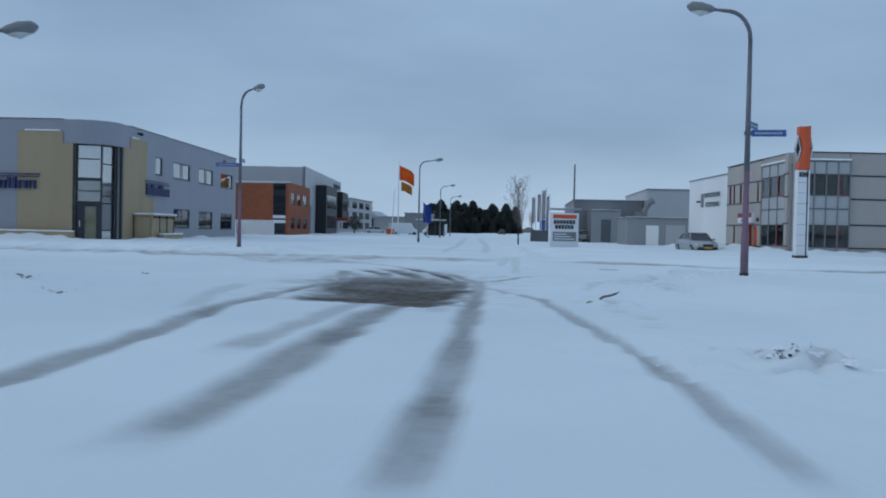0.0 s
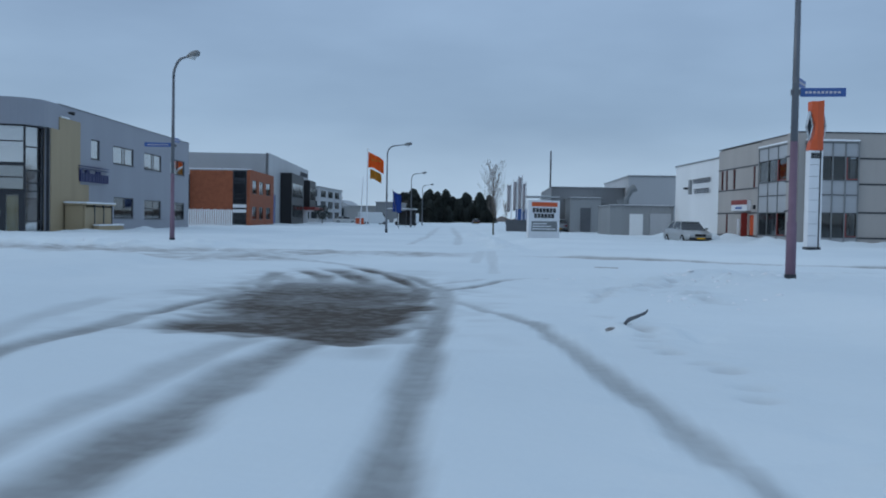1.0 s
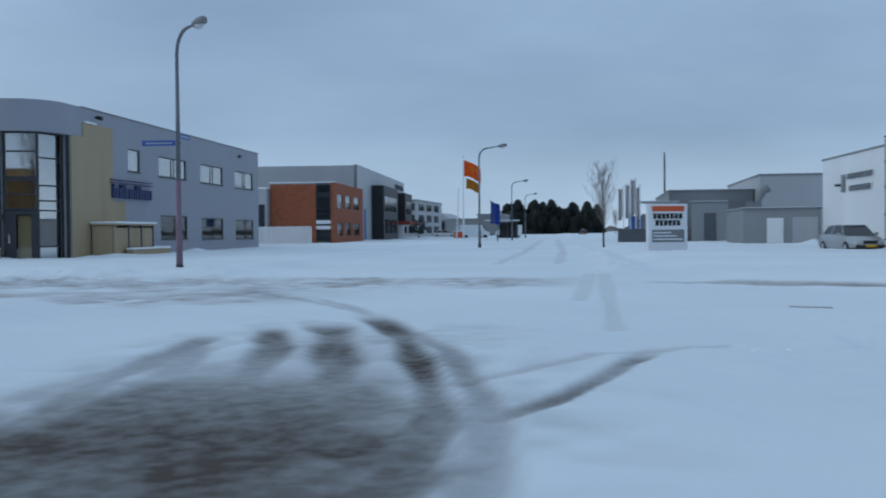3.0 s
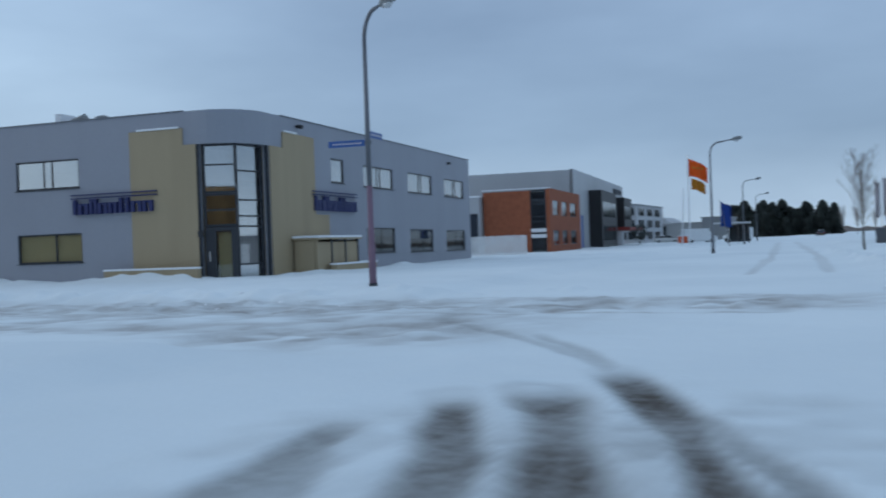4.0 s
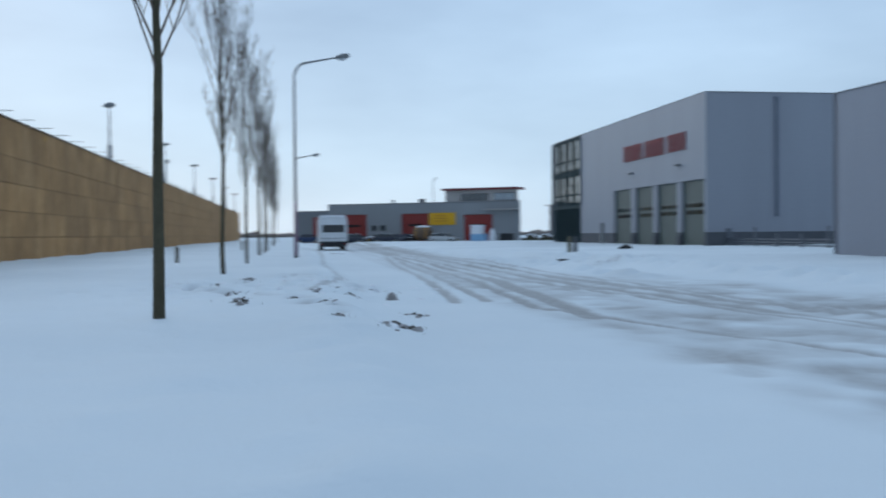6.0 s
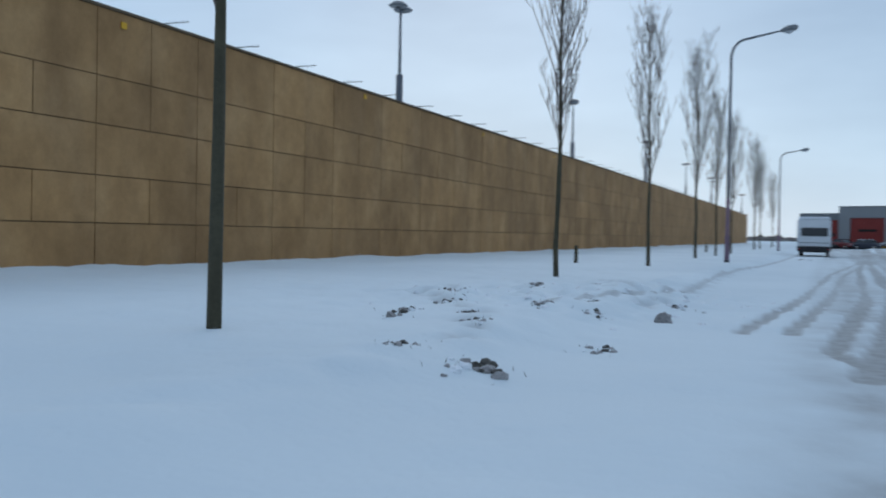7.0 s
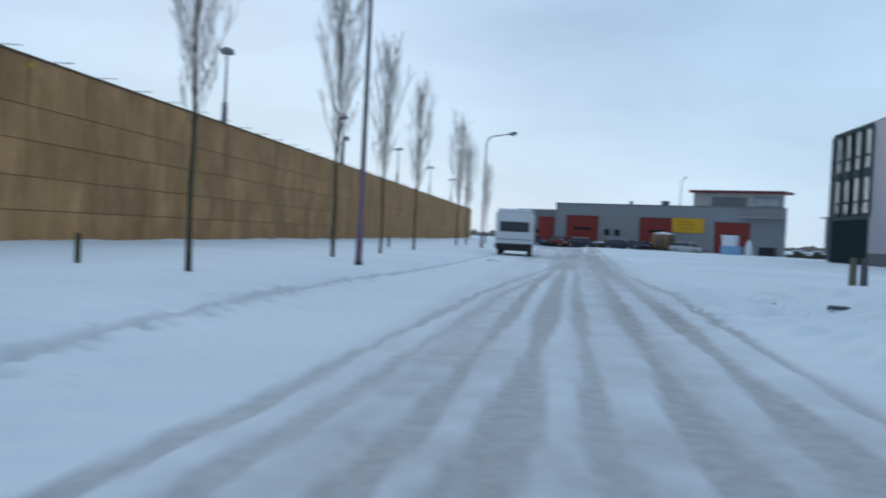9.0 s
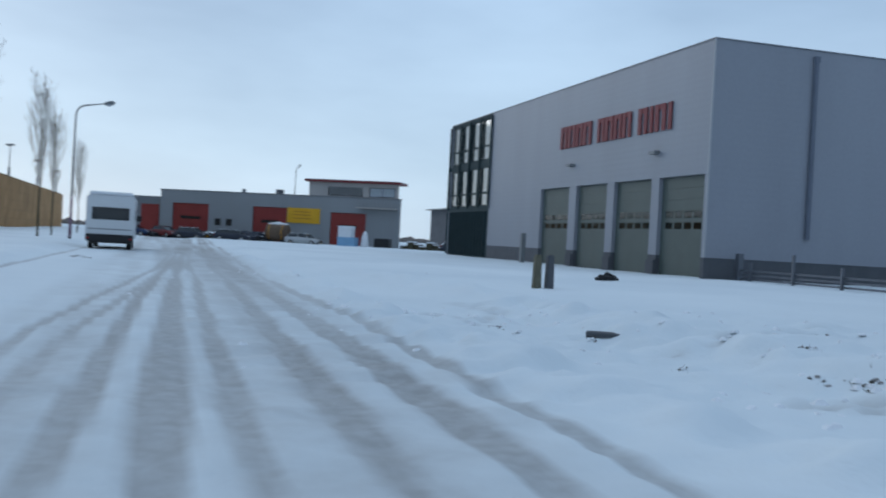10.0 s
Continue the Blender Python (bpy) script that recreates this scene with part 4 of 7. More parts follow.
# ---- haulage hall: silver cladding, four green doors, glazed end ----
def haulage_hall():
    b = thing("haulage_hall", "tall silver-blue clad transport hall with green doors", "building")
    F, E = Face(-73.7, 49.0, 0), Face(-73.7, 49.0, 90)
    high = 11.9
    doors = [(-21.3, -16.5), (-15.4, -11.0), (-10.05, -5.6), (-4.75, -0.3)]
    part("wall", F.wall(-32.3, 0, 1.22, high, 0.4, [(a, c, 1.22, 5.33) for a, c in doors]), M_CLAD_SILVER, b)
    part("wall", E.wall(0.4, 42, 1.22, high, 0.4), M_CLAD_SILVER, b)
    for a, c in zip([-32.3] + [c for a, c in doors], [a for a, c in doors] + [0.0]):
        part("plinth", F.boxed(a, c, 0.0, 0.36, 0, 1.22), M_STONE_DARK, b)
    part("plinth", E.boxed(0.36, 42, 0.04, 0.4, 0, 1.22), M_STONE_DARK, b)
    part("wall", Face(-117.2, 49.0, -90).wall(-42, 0, 0, high, 0.4), M_CLAD_SILVER, b)
    part("wall", Face(-73.7, 91, 180).wall(0.4, 43.1, 0, high, 0.4), M_CLAD_SILVER, b)
    bm = bmesh.new()
    box(bm, -116.8, -74.1, 49.4, 90.6, high - 0.5, high - 0.3)
    part("roof", bm, M_SNOWCAP, b)
    part("parapet_cap", F.boxed(-43.5, 0.04, -0.04, 0.44, high, high + 0.06), M_POLE, b)
    part("parapet_cap", E.boxed(0.5, 42, -0.04, 0.44, high, high + 0.06), M_POLE, b)
    part("corner_trim", F.boxed(-0.02, 0.06, -0.05, 0.04, 1.22, high), M_CLAD_LIGHT, b)
    for a, c in doors:
        d = part("overhead_door", F.boxed(a + 0.01, c - 0.01, 0.26, 0.3, 0.0, 5.32), M_GREEN, b, "grey-green overhead door with two rows of small windows")
        n = 9
        for k in range(n):
            part("door_section", F.boxed(a + 0.01, c - 0.01, 0.235, 0.26, 0.02 + k * 5.3 / n, 0.02 + (k + 1) * 5.3 / n - 0.01), M_GREEN, d)
        for z in (2.62, 3.2):
            for k in range(4):
                s = a + 0.35 + k * (c - a - 0.7) / 4
                part("pane", F.boxed(s + 0.12, s + (c - a - 0.7) / 4 - 0.12, 0.22, 0.235, z, z + 0.33), M_GLASS_DARK, d)
        part("threshold", F.boxed(a, c, 0.16, 0.2, 0.02, 0.2), M_RUBBER, d)
    for s in (-15.95, -10.5, -5.2):
        part("door_bumper", F.boxed(s - 0.42, s + 0.42, -0.12, 0.0, 0.0, 0.95), M_STONE_DARK, b)
    for s in (-16.2, -5.2):
        part("wall_lamp", F.boxed(s - 0.35, s + 0.35, -0.35, 0, 6.62, 6.78), M_LAMP_HEAD, b)
    # glazed office end
    # added dark sheet that stands in for the dim interior behind the glass
    part("dark_glazing_back", F.boxed(-43.0, -32.5, 1.4, 1.5, 0, 11.5), M_GREEN_DARK, b)
    part("spandrel", F.boxed(-43.5, -32.3, 0.02, 0.5, 0, 0.3), M_GREEN_DARK, b)
    for z0, z1, rows in ((4.3, 7.75, (0.8, 1.6)), (8.1, 11.7, (0.8, 1.6))):
        # the sheet behind is added to give the panes their grey reflected tone
        window(b, F, -43.5, -32.3, z0, z1, (0.5, 1, 0.5, 1, 0.5, 1, 0.5, 1), rows, frame=0.22, frame_mat=M_GREEN_DARK, glass=M_GLASS_HALF, behind=M_PANE_BACKING, depth=0.02)
    for k in range(14):
        s = -43.5 + 0.8 * k
        part("green_panel", F.boxed(s + 0.01, s + 0.79, 0.06, 0.4, 0.3, 4.0), M_GREEN_DARK, b)
        part("fin", F.boxed(s - 0.05, s + 0.05, -0.12, 0.055, 0.3, 4.0), M_GREEN_DARK, b)
    for k in range(5):
        s = -43.45 + 2.78 * k
        part("fin", F.boxed(s - 0.13, s + 0.13, -0.16, -0.032, 4.3, 11.7), M_GREEN_DARK, b)
    for z in (4.0, 7.75, 11.7):
        part("spandrel", F.boxed(-43.5, -32.3, -0.03, 0.4, z, z + (0.32 if z < 11 else 0.2)), M_GREEN_DARK, b)
    part("downpipe", tubed([E.at(5.75, -0.1, 11.5), E.at(5.75, -0.1, 2.4)], 0.13), M_PIPE, b, "blue-grey downpipe")
    part("hopper", E.boxed(5.62, 5.88, -0.22, 0, 11.3, 11.6), M_PIPE, b)
    sg = thing("roof_sign", "row of plain red raised blocks on silver cladding", "sign")
    letter_bars(sg, F, -18.2, -3.5, 7.85, 9.3, (1, 1.1, 0.9, 1.1, 0, 0.9, 1, 0.9, 1, 0, 1, 0.35, 1.1, 0.35), M_RED_LETTER, 0.1, gap=0.12)
    # fence beside the hall
    solid("gate_post", boxed(-73.14, -72.86, 50.4, 50.68, -0.1, 1.5), M_POLE, "grey steel gate post in the snow", "post")
    fe = thing("rail_fence", "grey steel rail fence beside the hall", "fence")
    for k in range(9):
        x = -72.0 + k * 3.2
        part("post", boxed(x - 0.06, x + 0.06, 50.45, 50.57, -0.1, 1.55 if k % 3 == 1 else 1.1), M_POLE, fe)
    for z in (0.25, 0.45, 0.65):
        part("rail", boxed(-72.9, -46.2, 50.57, 50.62, z, z + 0.09), M_POLE, fe)


haulage_hall()

# ---- tan concrete boundary wall with floodlights behind it ----
WALL_Y, WALL_TOP, WALL_EAST, WALL_WEST = 5.6, 6.5, -15.2, -233.2
core = bmesh.new()
box(core, WALL_WEST, WALL_EAST, WALL_Y - 0.35, WALL_Y - 0.05, -0.2, WALL_TOP)
box(core, WALL_EAST - 0.3, WALL_EAST, -60, WALL_Y - 0.352, -0.2, WALL_TOP)
boundary = tagged(finish("wall_boundary", core, M_CONC_JOINT), "tall tan precast concrete boundary wall", "wall", kind="structure")
cap = part("coping", boxed(WALL_WEST, WALL_EAST, WALL_Y - 0.4, WALL_Y + 0.03, WALL_TOP, WALL_TOP + 0.07), M_CONC_CORE, boundary, "dark weathered coping")
rest = bmesh.new()
ROWS = [(-0.15, 1.285, False), (1.315, 2.44, True), (2.47, 3.675, False), (3.705, 4.845, True), (4.875, 6.485, False)]
shared = {}
k = 0
x1 = WALL_EAST
while x1 > WALL_WEST + 1:
    x0 = x1 - 4.0
    for j, (z0, z1, split) in enumerate(ROWS):
        cuts = [(x0, x1)] if split == (False if (k + j) % 7 else True) else [(x0, (x0 + x1) / 2), ((x0 + x1) / 2, x1)]
        for a, c in cuts:
            if a > -103:
                key = (round(c - a, 1), j)
                if key not in shared:
                    bm = bmesh.new()
                    w, h = (c - a) / 2 - 0.015, (z1 - z0) / 2
                    box(bm, -w, w, -0.05, 0.0, -h, h)
                    front = [f for f in bm.faces if all(v.co.y > -0.01 for v in f.verts)]
                    bmesh.ops.inset_region(bm, faces=front, thickness=0.022, depth=0.0)
                    for v in bm.verts:
                        if abs(abs(v.co.x) - w) < 1e-4 and v.co.y > -0.01:
                            v.co.y = -0.02
                        if abs(abs(v.co.z) - h) < 1e-4 and v.co.y > -0.01:
                            v.co.y = -0.02
                    bmesh.ops.recalc_face_normals(bm, faces=bm.faces)
                    me = bpy.data.meshes.new("panel")
                    bm.to_mesh(me)
                    bm.free()
                    me.materials.append(M_CONC_WALL)
                    shared[key] = me
                p = new("panel", shared[key])
                p.location = ((a + c) / 2, WALL_Y + random.uniform(-0.004, 0.006), (z0 + z1) / 2)
                p.parent = boundary
            else:
                box(rest, a + 0.015, c - 0.015, WALL_Y - 0.05, WALL_Y, z0, z1)
    x1, k = x0, k + 1
far_panels = part("panels", rest, M_CONC_WALL, boundary)
tagged(far_panels, kind="stuff")

# comb brackets leaning out over the wall
def comb_bracket():
    t = thing("anti_climb_bracket", "thin dark toothed bracket leaning out from the wall top", "bracket", group="brackets along the boundary wall")
    part("arm", tubed([(0, -0.1, 0), (0, 0.85, 0.0)], 0.012, 5), M_POLE, t)
    for i in range(7):
        y = 0.12 + i * 0.11
        part("tooth", tubed([(0, y, 0.05), (0, y, -0.05)], 0.007, 4), M_POLE, t)
    return t


bracket = comb_bracket()
bracket.matrix_basis = pose(-26.2, WALL_Y, WALL_TOP + 0.05)
for i in range(1, 34):
    copy_thing(bracket, pose(-26.2 - 3.37 * i, WALL_Y, WALL_TOP + 0.05))
for x, z in ((-28.1, 6.2), (-41.6, 6.3), (-55.2, 6.25), (-69.0, 6.25)):
    solid("marker_plate", boxed(x - 0.1, x + 0.1, WALL_Y + 0.006, WALL_Y + 0.03, z - 0.08, z + 0.08), M_YELLOW, "small yellow marker plate on the concrete wall", "marker plate", group="marker plates on the wall")


def floodlight_mast():
    t = thing("floodlight_mast", "slim grey mast with a flat double floodlight", "floodlight", group="masts behind the boundary wall")
    part("mast_foot", tubed([(0, 0, 0), (0, 0, 7.9)], 0.15), M_POLE, t)
    part("mast", tubed([(0, 0, 7.9), (0, 0, 10.7)], [0.075, 0.05]), M_POLE, t)
    part("crossbar", boxed(-0.5, 0.5, -0.05, 0.05, 10.62, 10.72), M_POLE, t)
    for s in (-1, 1):
        part("lamp_head", tubed([(s * 0.42, 0, 10.68), (s * 0.42, 0, 10.76), (s * 0.42, 0, 10.9)], [0.36, 0.42, 0.2], 10), M_LAMP_HEAD, t)
    return t


mast = floodlight_mast()
mast.matrix_basis = pose(-46.3, 4.9, 0, 0, 0, 10)
for i in range(1, 7):
    copy_thing(mast, pose(-46.3 - 30.3 * i, 4.9, 0, 0, 0, 10 + 7 * i))
cm = thing("camera_mast", "short grey mast with a boxed camera behind the wall", "camera mast", pose(-107.5, 4.9, 0))
part("mast", tubed([(0, 0, 0), (0, 0, 8.9)], 0.09), M_POLE, cm)
part("arm", tubed([(0, 0, 8.85), (-0.9, 0, 9.05)], 0.05), M_POLE, cm)
part("camera_box", boxed(-1.4, -0.7, -0.2, 0.2, 8.95, 9.3), M_LAMP_HEAD, cm)


# ---- street lamps ----
def street_lamp(height, reach, angle, pink, label, plates=()):
    t = thing("street_lamp", label, "street lamp", group="street lamps")
    a = radians(angle)
    ux, uy = math.cos(a), math.sin(a)
    bend = 0.75
    part("pole_foot", tubed([(0, 0, -0.2), (0, 0, 1.3), (0, 0, 1.34), (0, 0, 2.9)], [0.105, 0.1, 0.082, 0.076], 10), M_POLE_PINK if pink else M_POLE, t, smooth=True)
    part("foot_sleeve", tubed([(0, 0, -0.2), (0, 0, 0.28)], 0.118, 10), M_DARK, t)
    part("pole", tubed([(0, 0, 2.9), (0, 0, height - bend)], [0.0755, 0.055], 10), M_POLE, t, smooth=True)
    arc = [(0, 0, height - bend)]
    for k in range(1, 7):
        q = radians(k * 13.5)
        arc.append((ux * bend * (1 - math.cos(q)) * 0.8, uy * bend * (1 - math.cos(q)) * 0.8, height - bend + bend * math.sin(q)))
    lx, ly, lz = arc[-1]
    tip = (ux * (reach - 0.55), uy * (reach - 0.55), lz + (reach - 1.1) * 0.16)
    part("arm", tubed(arc + [tip], [0.055] * 7 + [0.035], 8), M_POLE, t, smooth=True)
    d = Vector((ux, uy, 0.16)).normalized()
    p0 = Vector(tip)
    part("lamp_head", tubed([p0 - d * 0.05, p0 + d * 0.05, p0 + d * 0.3, p0 + d * 0.55, p0 + d * 0.66], [0.05, 0.10, 0.15, 0.13, 0.04], 10), M_LAMP_HEAD, t, smooth=True)
    bowl = [p0 + d * 0.1 - Vector((0, 0, 0.07)), p0 + d * 0.3 - Vector((0, 0, 0.1)), p0 + d * 0.55 - Vector((0, 0, 0.07))]
    part("lens", tubed(bowl, [0.06, 0.12, 0.06], 8), M_LENS, t, smooth=True)
    for z, turn, length, mat, s in plates:
        c, q = math.cos(radians(turn)), math.sin(radians(turn))
        F = Face(0, 0, turn)
        pl = part("street_name_plate", F.boxed(0.09, 0.09 + length, -0.015, 0.015, z, z + 0.17), mat, t)
        for k in range(9):
            for side in (-1, 1):
                q0 = 0.09 + length * (0.1 + 0.09 * k)
                part("name_bar", F.boxed(q0, q0 + length * 0.06, side * 0.018 - 0.003, side * 0.018 + 0.003, z + 0.06, z + 0.105), M_PALE_CLOTH, pl)
        part("clamp", F.boxed(-0.09, 0.09, -0.03, 0.03, z + 0.03, z + 0.14), M_POLE, pl)
    return t


GREY_LAMP = "grey steel street lamp with a curved arm"
l1 = street_lamp(7.55, 1.4, -30, True, "tall street lamp with mauve foot and blue name plates", ((3.98, 186, 1.05, M_SIGN_BLUE, 0), (4.22, 95, 0.95, M_SIGN_BLUE, 0)))
l1.matrix_basis = pose(-8.84, 32.5, 0)
lr = street_lamp(7.0, 1.5, 172, True, "tall street lamp with mauve foot and blue name plates", ((3.78, -6, 0.85, M_SIGN_BLUE, 0), (4.02, 62, 0.8, M_SIGN_BLUE, 0)))
lr.matrix_basis = pose(10.24, 13.2, 0)
l3 = street_lamp(9.6, 2.6, 80, True, "tall mauve street lamp leaning over the road")
l3.matrix_basis = pose(-51.4, 18.02, 0)
street_lamp(8.8, 2.3, 80, True, "tall mauve street lamp further along the road").matrix_basis = pose(-98.6, 18.1, 0)
l2 = street_lamp(7.4, 2.0, 5, False, GREY_LAMP)
l2.matrix_basis = pose(-5.1, 76.0, 0)
for x, y in ((-7.6, 127), (-9.6, 172)):
    copy_thing(l2, pose(x, y, 0))
l5 = street_lamp(5.0, 1.67, 13, False, "short grey street lamp at the street corner")
l5.matrix_basis = pose(-7.1, 6.4, 0)
copy_thing(l3, pose(-170, 42, 1.0, 0, 0, -75))


# ---- bare trees ----
def bare_tree(height, clear, spread, seed, trunk_r, limbs, twigs, upright=0.85):
    rng = random.Random(seed)
    t = thing("street_tree", "bare young street tree with upright branches in snow", "tree", group="bare trees along the road")
    lean = Vector((rng.uniform(-0.02, 0.02), rng.uniform(-0.02, 0.02), 1))
    pts, rad = [], []
    for i in range(9):
        z = -0.2 + (height + 0.2) * i / 8
        pts.append(Vector((lean.x * z + rng.uniform(-0.04, 0.04) * (i > 0), lean.y * z + rng.uniform(-0.04, 0.04) * (i > 0), z)))
        rad.append(max(0.008, trunk_r * (1 - 0.93 * (i / 8) ** 1.1)))
    part("trunk", tubed(pts, rad, 8), M_BARK, t, smooth=True)
    crown = bmesh.new()

    def on_trunk(z):
        i = min(7, max(0, int((z + 0.2) / (height + 0.2) * 8)))
        k = (z - pts[i].z) / (pts[i + 1].z - pts[i].z)
        return pts[i].lerp(pts[i + 1], k)

    def branch(p, d, length, r, level):
        n = 5 if level == 0 else 3
        line, q, dd = [p], p.copy(), d.copy()
        for i in range(n):
            dd = (dd + Vector((rng.uniform(-0.14, 0.14), rng.uniform(-0.14, 0.14), 0.16 * upright))).normalized()
            q = q + dd * (length / n)
            line.append(q.copy())
        tube(crown, line, [max(0.004, r * (1 - 0.8 * i / n)) for i in range(n + 1)], 4 if level == 0 else 3, False)
        if level < 2:
            for i in range(limbs if level == 0 else twigs):
                f = rng.uniform(0.2, 0.98)
                i0 = min(n - 1, int(f * n))
                base = line[i0].lerp(line[i0 + 1], f * n - i0)
                a = rng.uniform(0, 2 * math.pi)
                side = Vector((math.cos(a), math.sin(a), rng.uniform(0.5, 1.5) * upright + 0.2)).normalized()
                branch(base, (side + dd * 0.6).normalized(), length * rng.uniform(0.28, 0.5) * (1.05 - f * 0.35), r * 0.5, level + 1)

    count = 40
    for i in range(count):
        f = (i + rng.random()) / count
        z = clear + (height - clear) * f * 0.92
        a = i * 2.4 + rng.uniform(-0.4, 0.4)
        steep = 0.8 + upright * 1.45
        d = Vector((math.cos(a), math.sin(a), steep + f * 0.9)).normalized()
        length = spread * (0.5 + 0.75 * math.sin(math.pi * min(1.0, 0.1 + f * 0.85))) * rng.uniform(0.55, 1.15)
        branch(on_trunk(z), d, length, trunk_r * 0.24 * (1 - 0.5 * f), 0)
    part("crown", crown, M_TWIG, t)
    return t


tree_kinds = [bare_tree(8.7, 3.0, 2.4, 11 + i, 0.074, 7, 4, 0.9) for i in range(3)]
TREES = [(-16.95, 16.14), (-30.95, 16.0), (-43.4, 16.05), (-56.4, 16.1), (-65.5, 16.1), (-76.5, 16.0), (-101, 15.9), (-111, 15.8), (-137, 15.7)]
for i, (x, y) in enumerate(TREES):
    m = pose(x, y, 0, 0, 0, 73 * i) @ Matrix.Scale(1.1 if i == 0 else 1.0, 4)
    if i < 3:
        tree_kinds[i].matrix_basis = m
    else:
        copy_thing(tree_kinds[i % 3], m)
street_tree = bare_tree(4.7, 1.4, 1.9, 31, 0.08, 6, 5, 0.5)
street_tree.matrix_basis = pose(4.1, 70.5, 0)
copy_thing(street_tree, pose(-30.5, 205, 0, 0, 0, 50))

# small marker posts in the verge
for x, y, h in ((-44.1, 13.25, 0.75), (-80.0, 14.0, 0.75)):
    bm = tubed([(0, 0, -0.1), (0, 0, h - 0.06), (0, 0, h)], [0.07, 0.07, 0.04], 8)
    solid("marker_post", bm, M_BARK, "short dark wooden marker post in snow", "post", pose(x, y, 0.1), group="marker posts")
for dx, mat in ((-0.24, M_OLIVE), (0.24, M_STONE_DARK)):
    bm = bmesh.new()
    box(bm, -0.11, 0.11, -0.11, 0.11, -0.1, 0.98, 0.03)
    for v in bm.verts:
        if v.co.z > 0.7:
            v.co.x *= 0.8
            v.co.y *= 0.8
    solid("concrete_bollard", bm, mat, "stout weathered concrete bollard standing in snow", "bollard", pose(-55.55 + dx * 0.25, 33.1 + dx * 0.62, 0.1), group="bollards before the hall")
solid("utility_post", boxed(-0.2, 0.2, -0.15, 0.15, -0.1, 1.9, 0.02), M_LAMP_HEAD, "green-grey utility post before the hall", "post", pose(-93.9, 47.4, 0.3))


def clod(name, x, y, size, flat, seed, mat, label, category, group=""):
    """An uneven lump of earth or snow."""
    rng = random.Random(seed)
    bm = bmesh.new()
    r = bmesh.ops.create_icosphere(bm, subdivisions=3, radius=size)
    long = rng.uniform(1.1, 1.9)
    for v in r["verts"]:
        q = v.co * (1.6 / size) + Vector((seed * 3.1, 0, 0))
        k = 1 + 0.55 * noise.noise(q) + 0.4 * noise.noise(q * 2.7) + 0.25 * noise.noise(q * 6)
        v.co = Vector((v.co.x * k * long, v.co.y * k, v.co.z * k * flat))
    return solid(name, bm, mat, label, category, pose(x, y, ground_z(x, y) - size * flat * 0.1, 0, 0, rng.uniform(0, 180)), group)


def soil_clump(x, y, size, seed):
    """A few broken lumps of earth and dirty snow frozen together."""
    rng = random.Random(seed)
    t = thing("soil_clump", SOIL, "soil clump", pose(x, y, ground_z(x, y)), group="soil clumps in the verge")
    for k in range(int(6 + size * 70)):
        r = size * rng.uniform(0.15, 0.42)
        dx, dy = rng.gauss(0, size * 1.3), rng.gauss(0, size * 0.7)
        z = ground_z(x + dx, y + dy) - ground_z(x, y)
        bm = bmesh.new()
        bmesh.ops.create_icosphere(bm, subdivisions=2, radius=r)
        for v in bm.verts:
            q = v.co * (1.7 / r) + Vector((seed * 3.1, k, 0))
            v.co = v.co * (1 + 0.6 * noise.noise(q) + 0.3 * noise.noise(q * 2.5))
            v.co.z *= 0.7
            v.co += Vector((dx, dy, z))
        part("lump", bm, (M_SOIL, M_CRUMB, M_SNOWCAP, M_CRUMB)[(k * 7 + seed) % 4], t)


SOIL = "clump of dark frozen earth and grass poking through snow"
CLODS = [(-21.9, 16.8, 0.08), (-22.9, 16.45, 0.09), (-23.8, 16.3, 0.13), (-21.5, 18.3, 0.08), (-21.9, 18.98, 0.08), (-23.0, 18.7, 0.05), (-27.84, 17.67, 0.06), (-25.4, 18.66, 0.06), (-25.3, 19.55, 0.12), (-24.6, 20.1, 0.04), (-28.7, 19.3, 0.04), (-19.65, 17.06, 0.12), (-16.58, 18.42, 0.09), (-19.7, 17.87, 0.06), (-26.1, 16.86, 0.09), (-18.66, 19.72, 0.08), (-16.2, 19.16, 0.14), (-18.6, 18.4, 0.07), (-4.72, 5.2, 0.07), (-3.6, 4.2, 0.08), (-4.2, 9.7, 0.05), (7.1, -2.6, 0.06), (7.7, -2.1, 0.05), (-40.1, 29.6, 0.05), (-39.7, 29.8, 0.06), (-39.3, 29.95, 0.06), (-40.2, 30.8, 0.05), (-39.6, 30.35, 0.05), (-44.1, 32.8, 0.05), (-44.7, 34.0, 0.045), (-42.4, 31.3, 0.045), (-41.6, 29.0, 0.04), (-44.3, 29.2, 0.045), (-46.0, 28.4, 0.05), (-70.2, 20.6, 0.12), (-69.5, 21.1, 0.07)]
for i, (x, y, size) in enumerate(CLODS):
    soil_clump(x, y, size * 1.3, i)
rng = random.Random(77)
# dead grass blades standing out of the thin snow round the clumps
blades = bmesh.new()
for cx, cy, size in CLODS:
    n = int(160 * size)
    spots = [(cx + rng.gauss(0, size * 2.2), cy + rng.gauss(0, size * 1.6)) for i in range(n)]
    heights = ground_shape(np.array([p[0] for p in spots]), np.array([p[1] for p in spots]))[0]
    for (x, y), z in zip(spots, heights):
        tall, a = rng.uniform(0.015, 0.05), rng.uniform(0, 6.3)
        dx, dy = 0.006 * math.cos(a), 0.006 * math.sin(a)
        lean = rng.uniform(-0.05, 0.05), rng.uniform(-0.05, 0.05)
        blades.faces.new([blades.verts.new(p) for p in ((x - dx, y - dy, z - 0.01), (x + dx, y + dy, z - 0.01), (x + lean[0], y + lean[1], z + tall))])
solid("dead_grass", blades, M_SOIL, "dead grass blades poking through thin snow", "grass", kind="stuff")
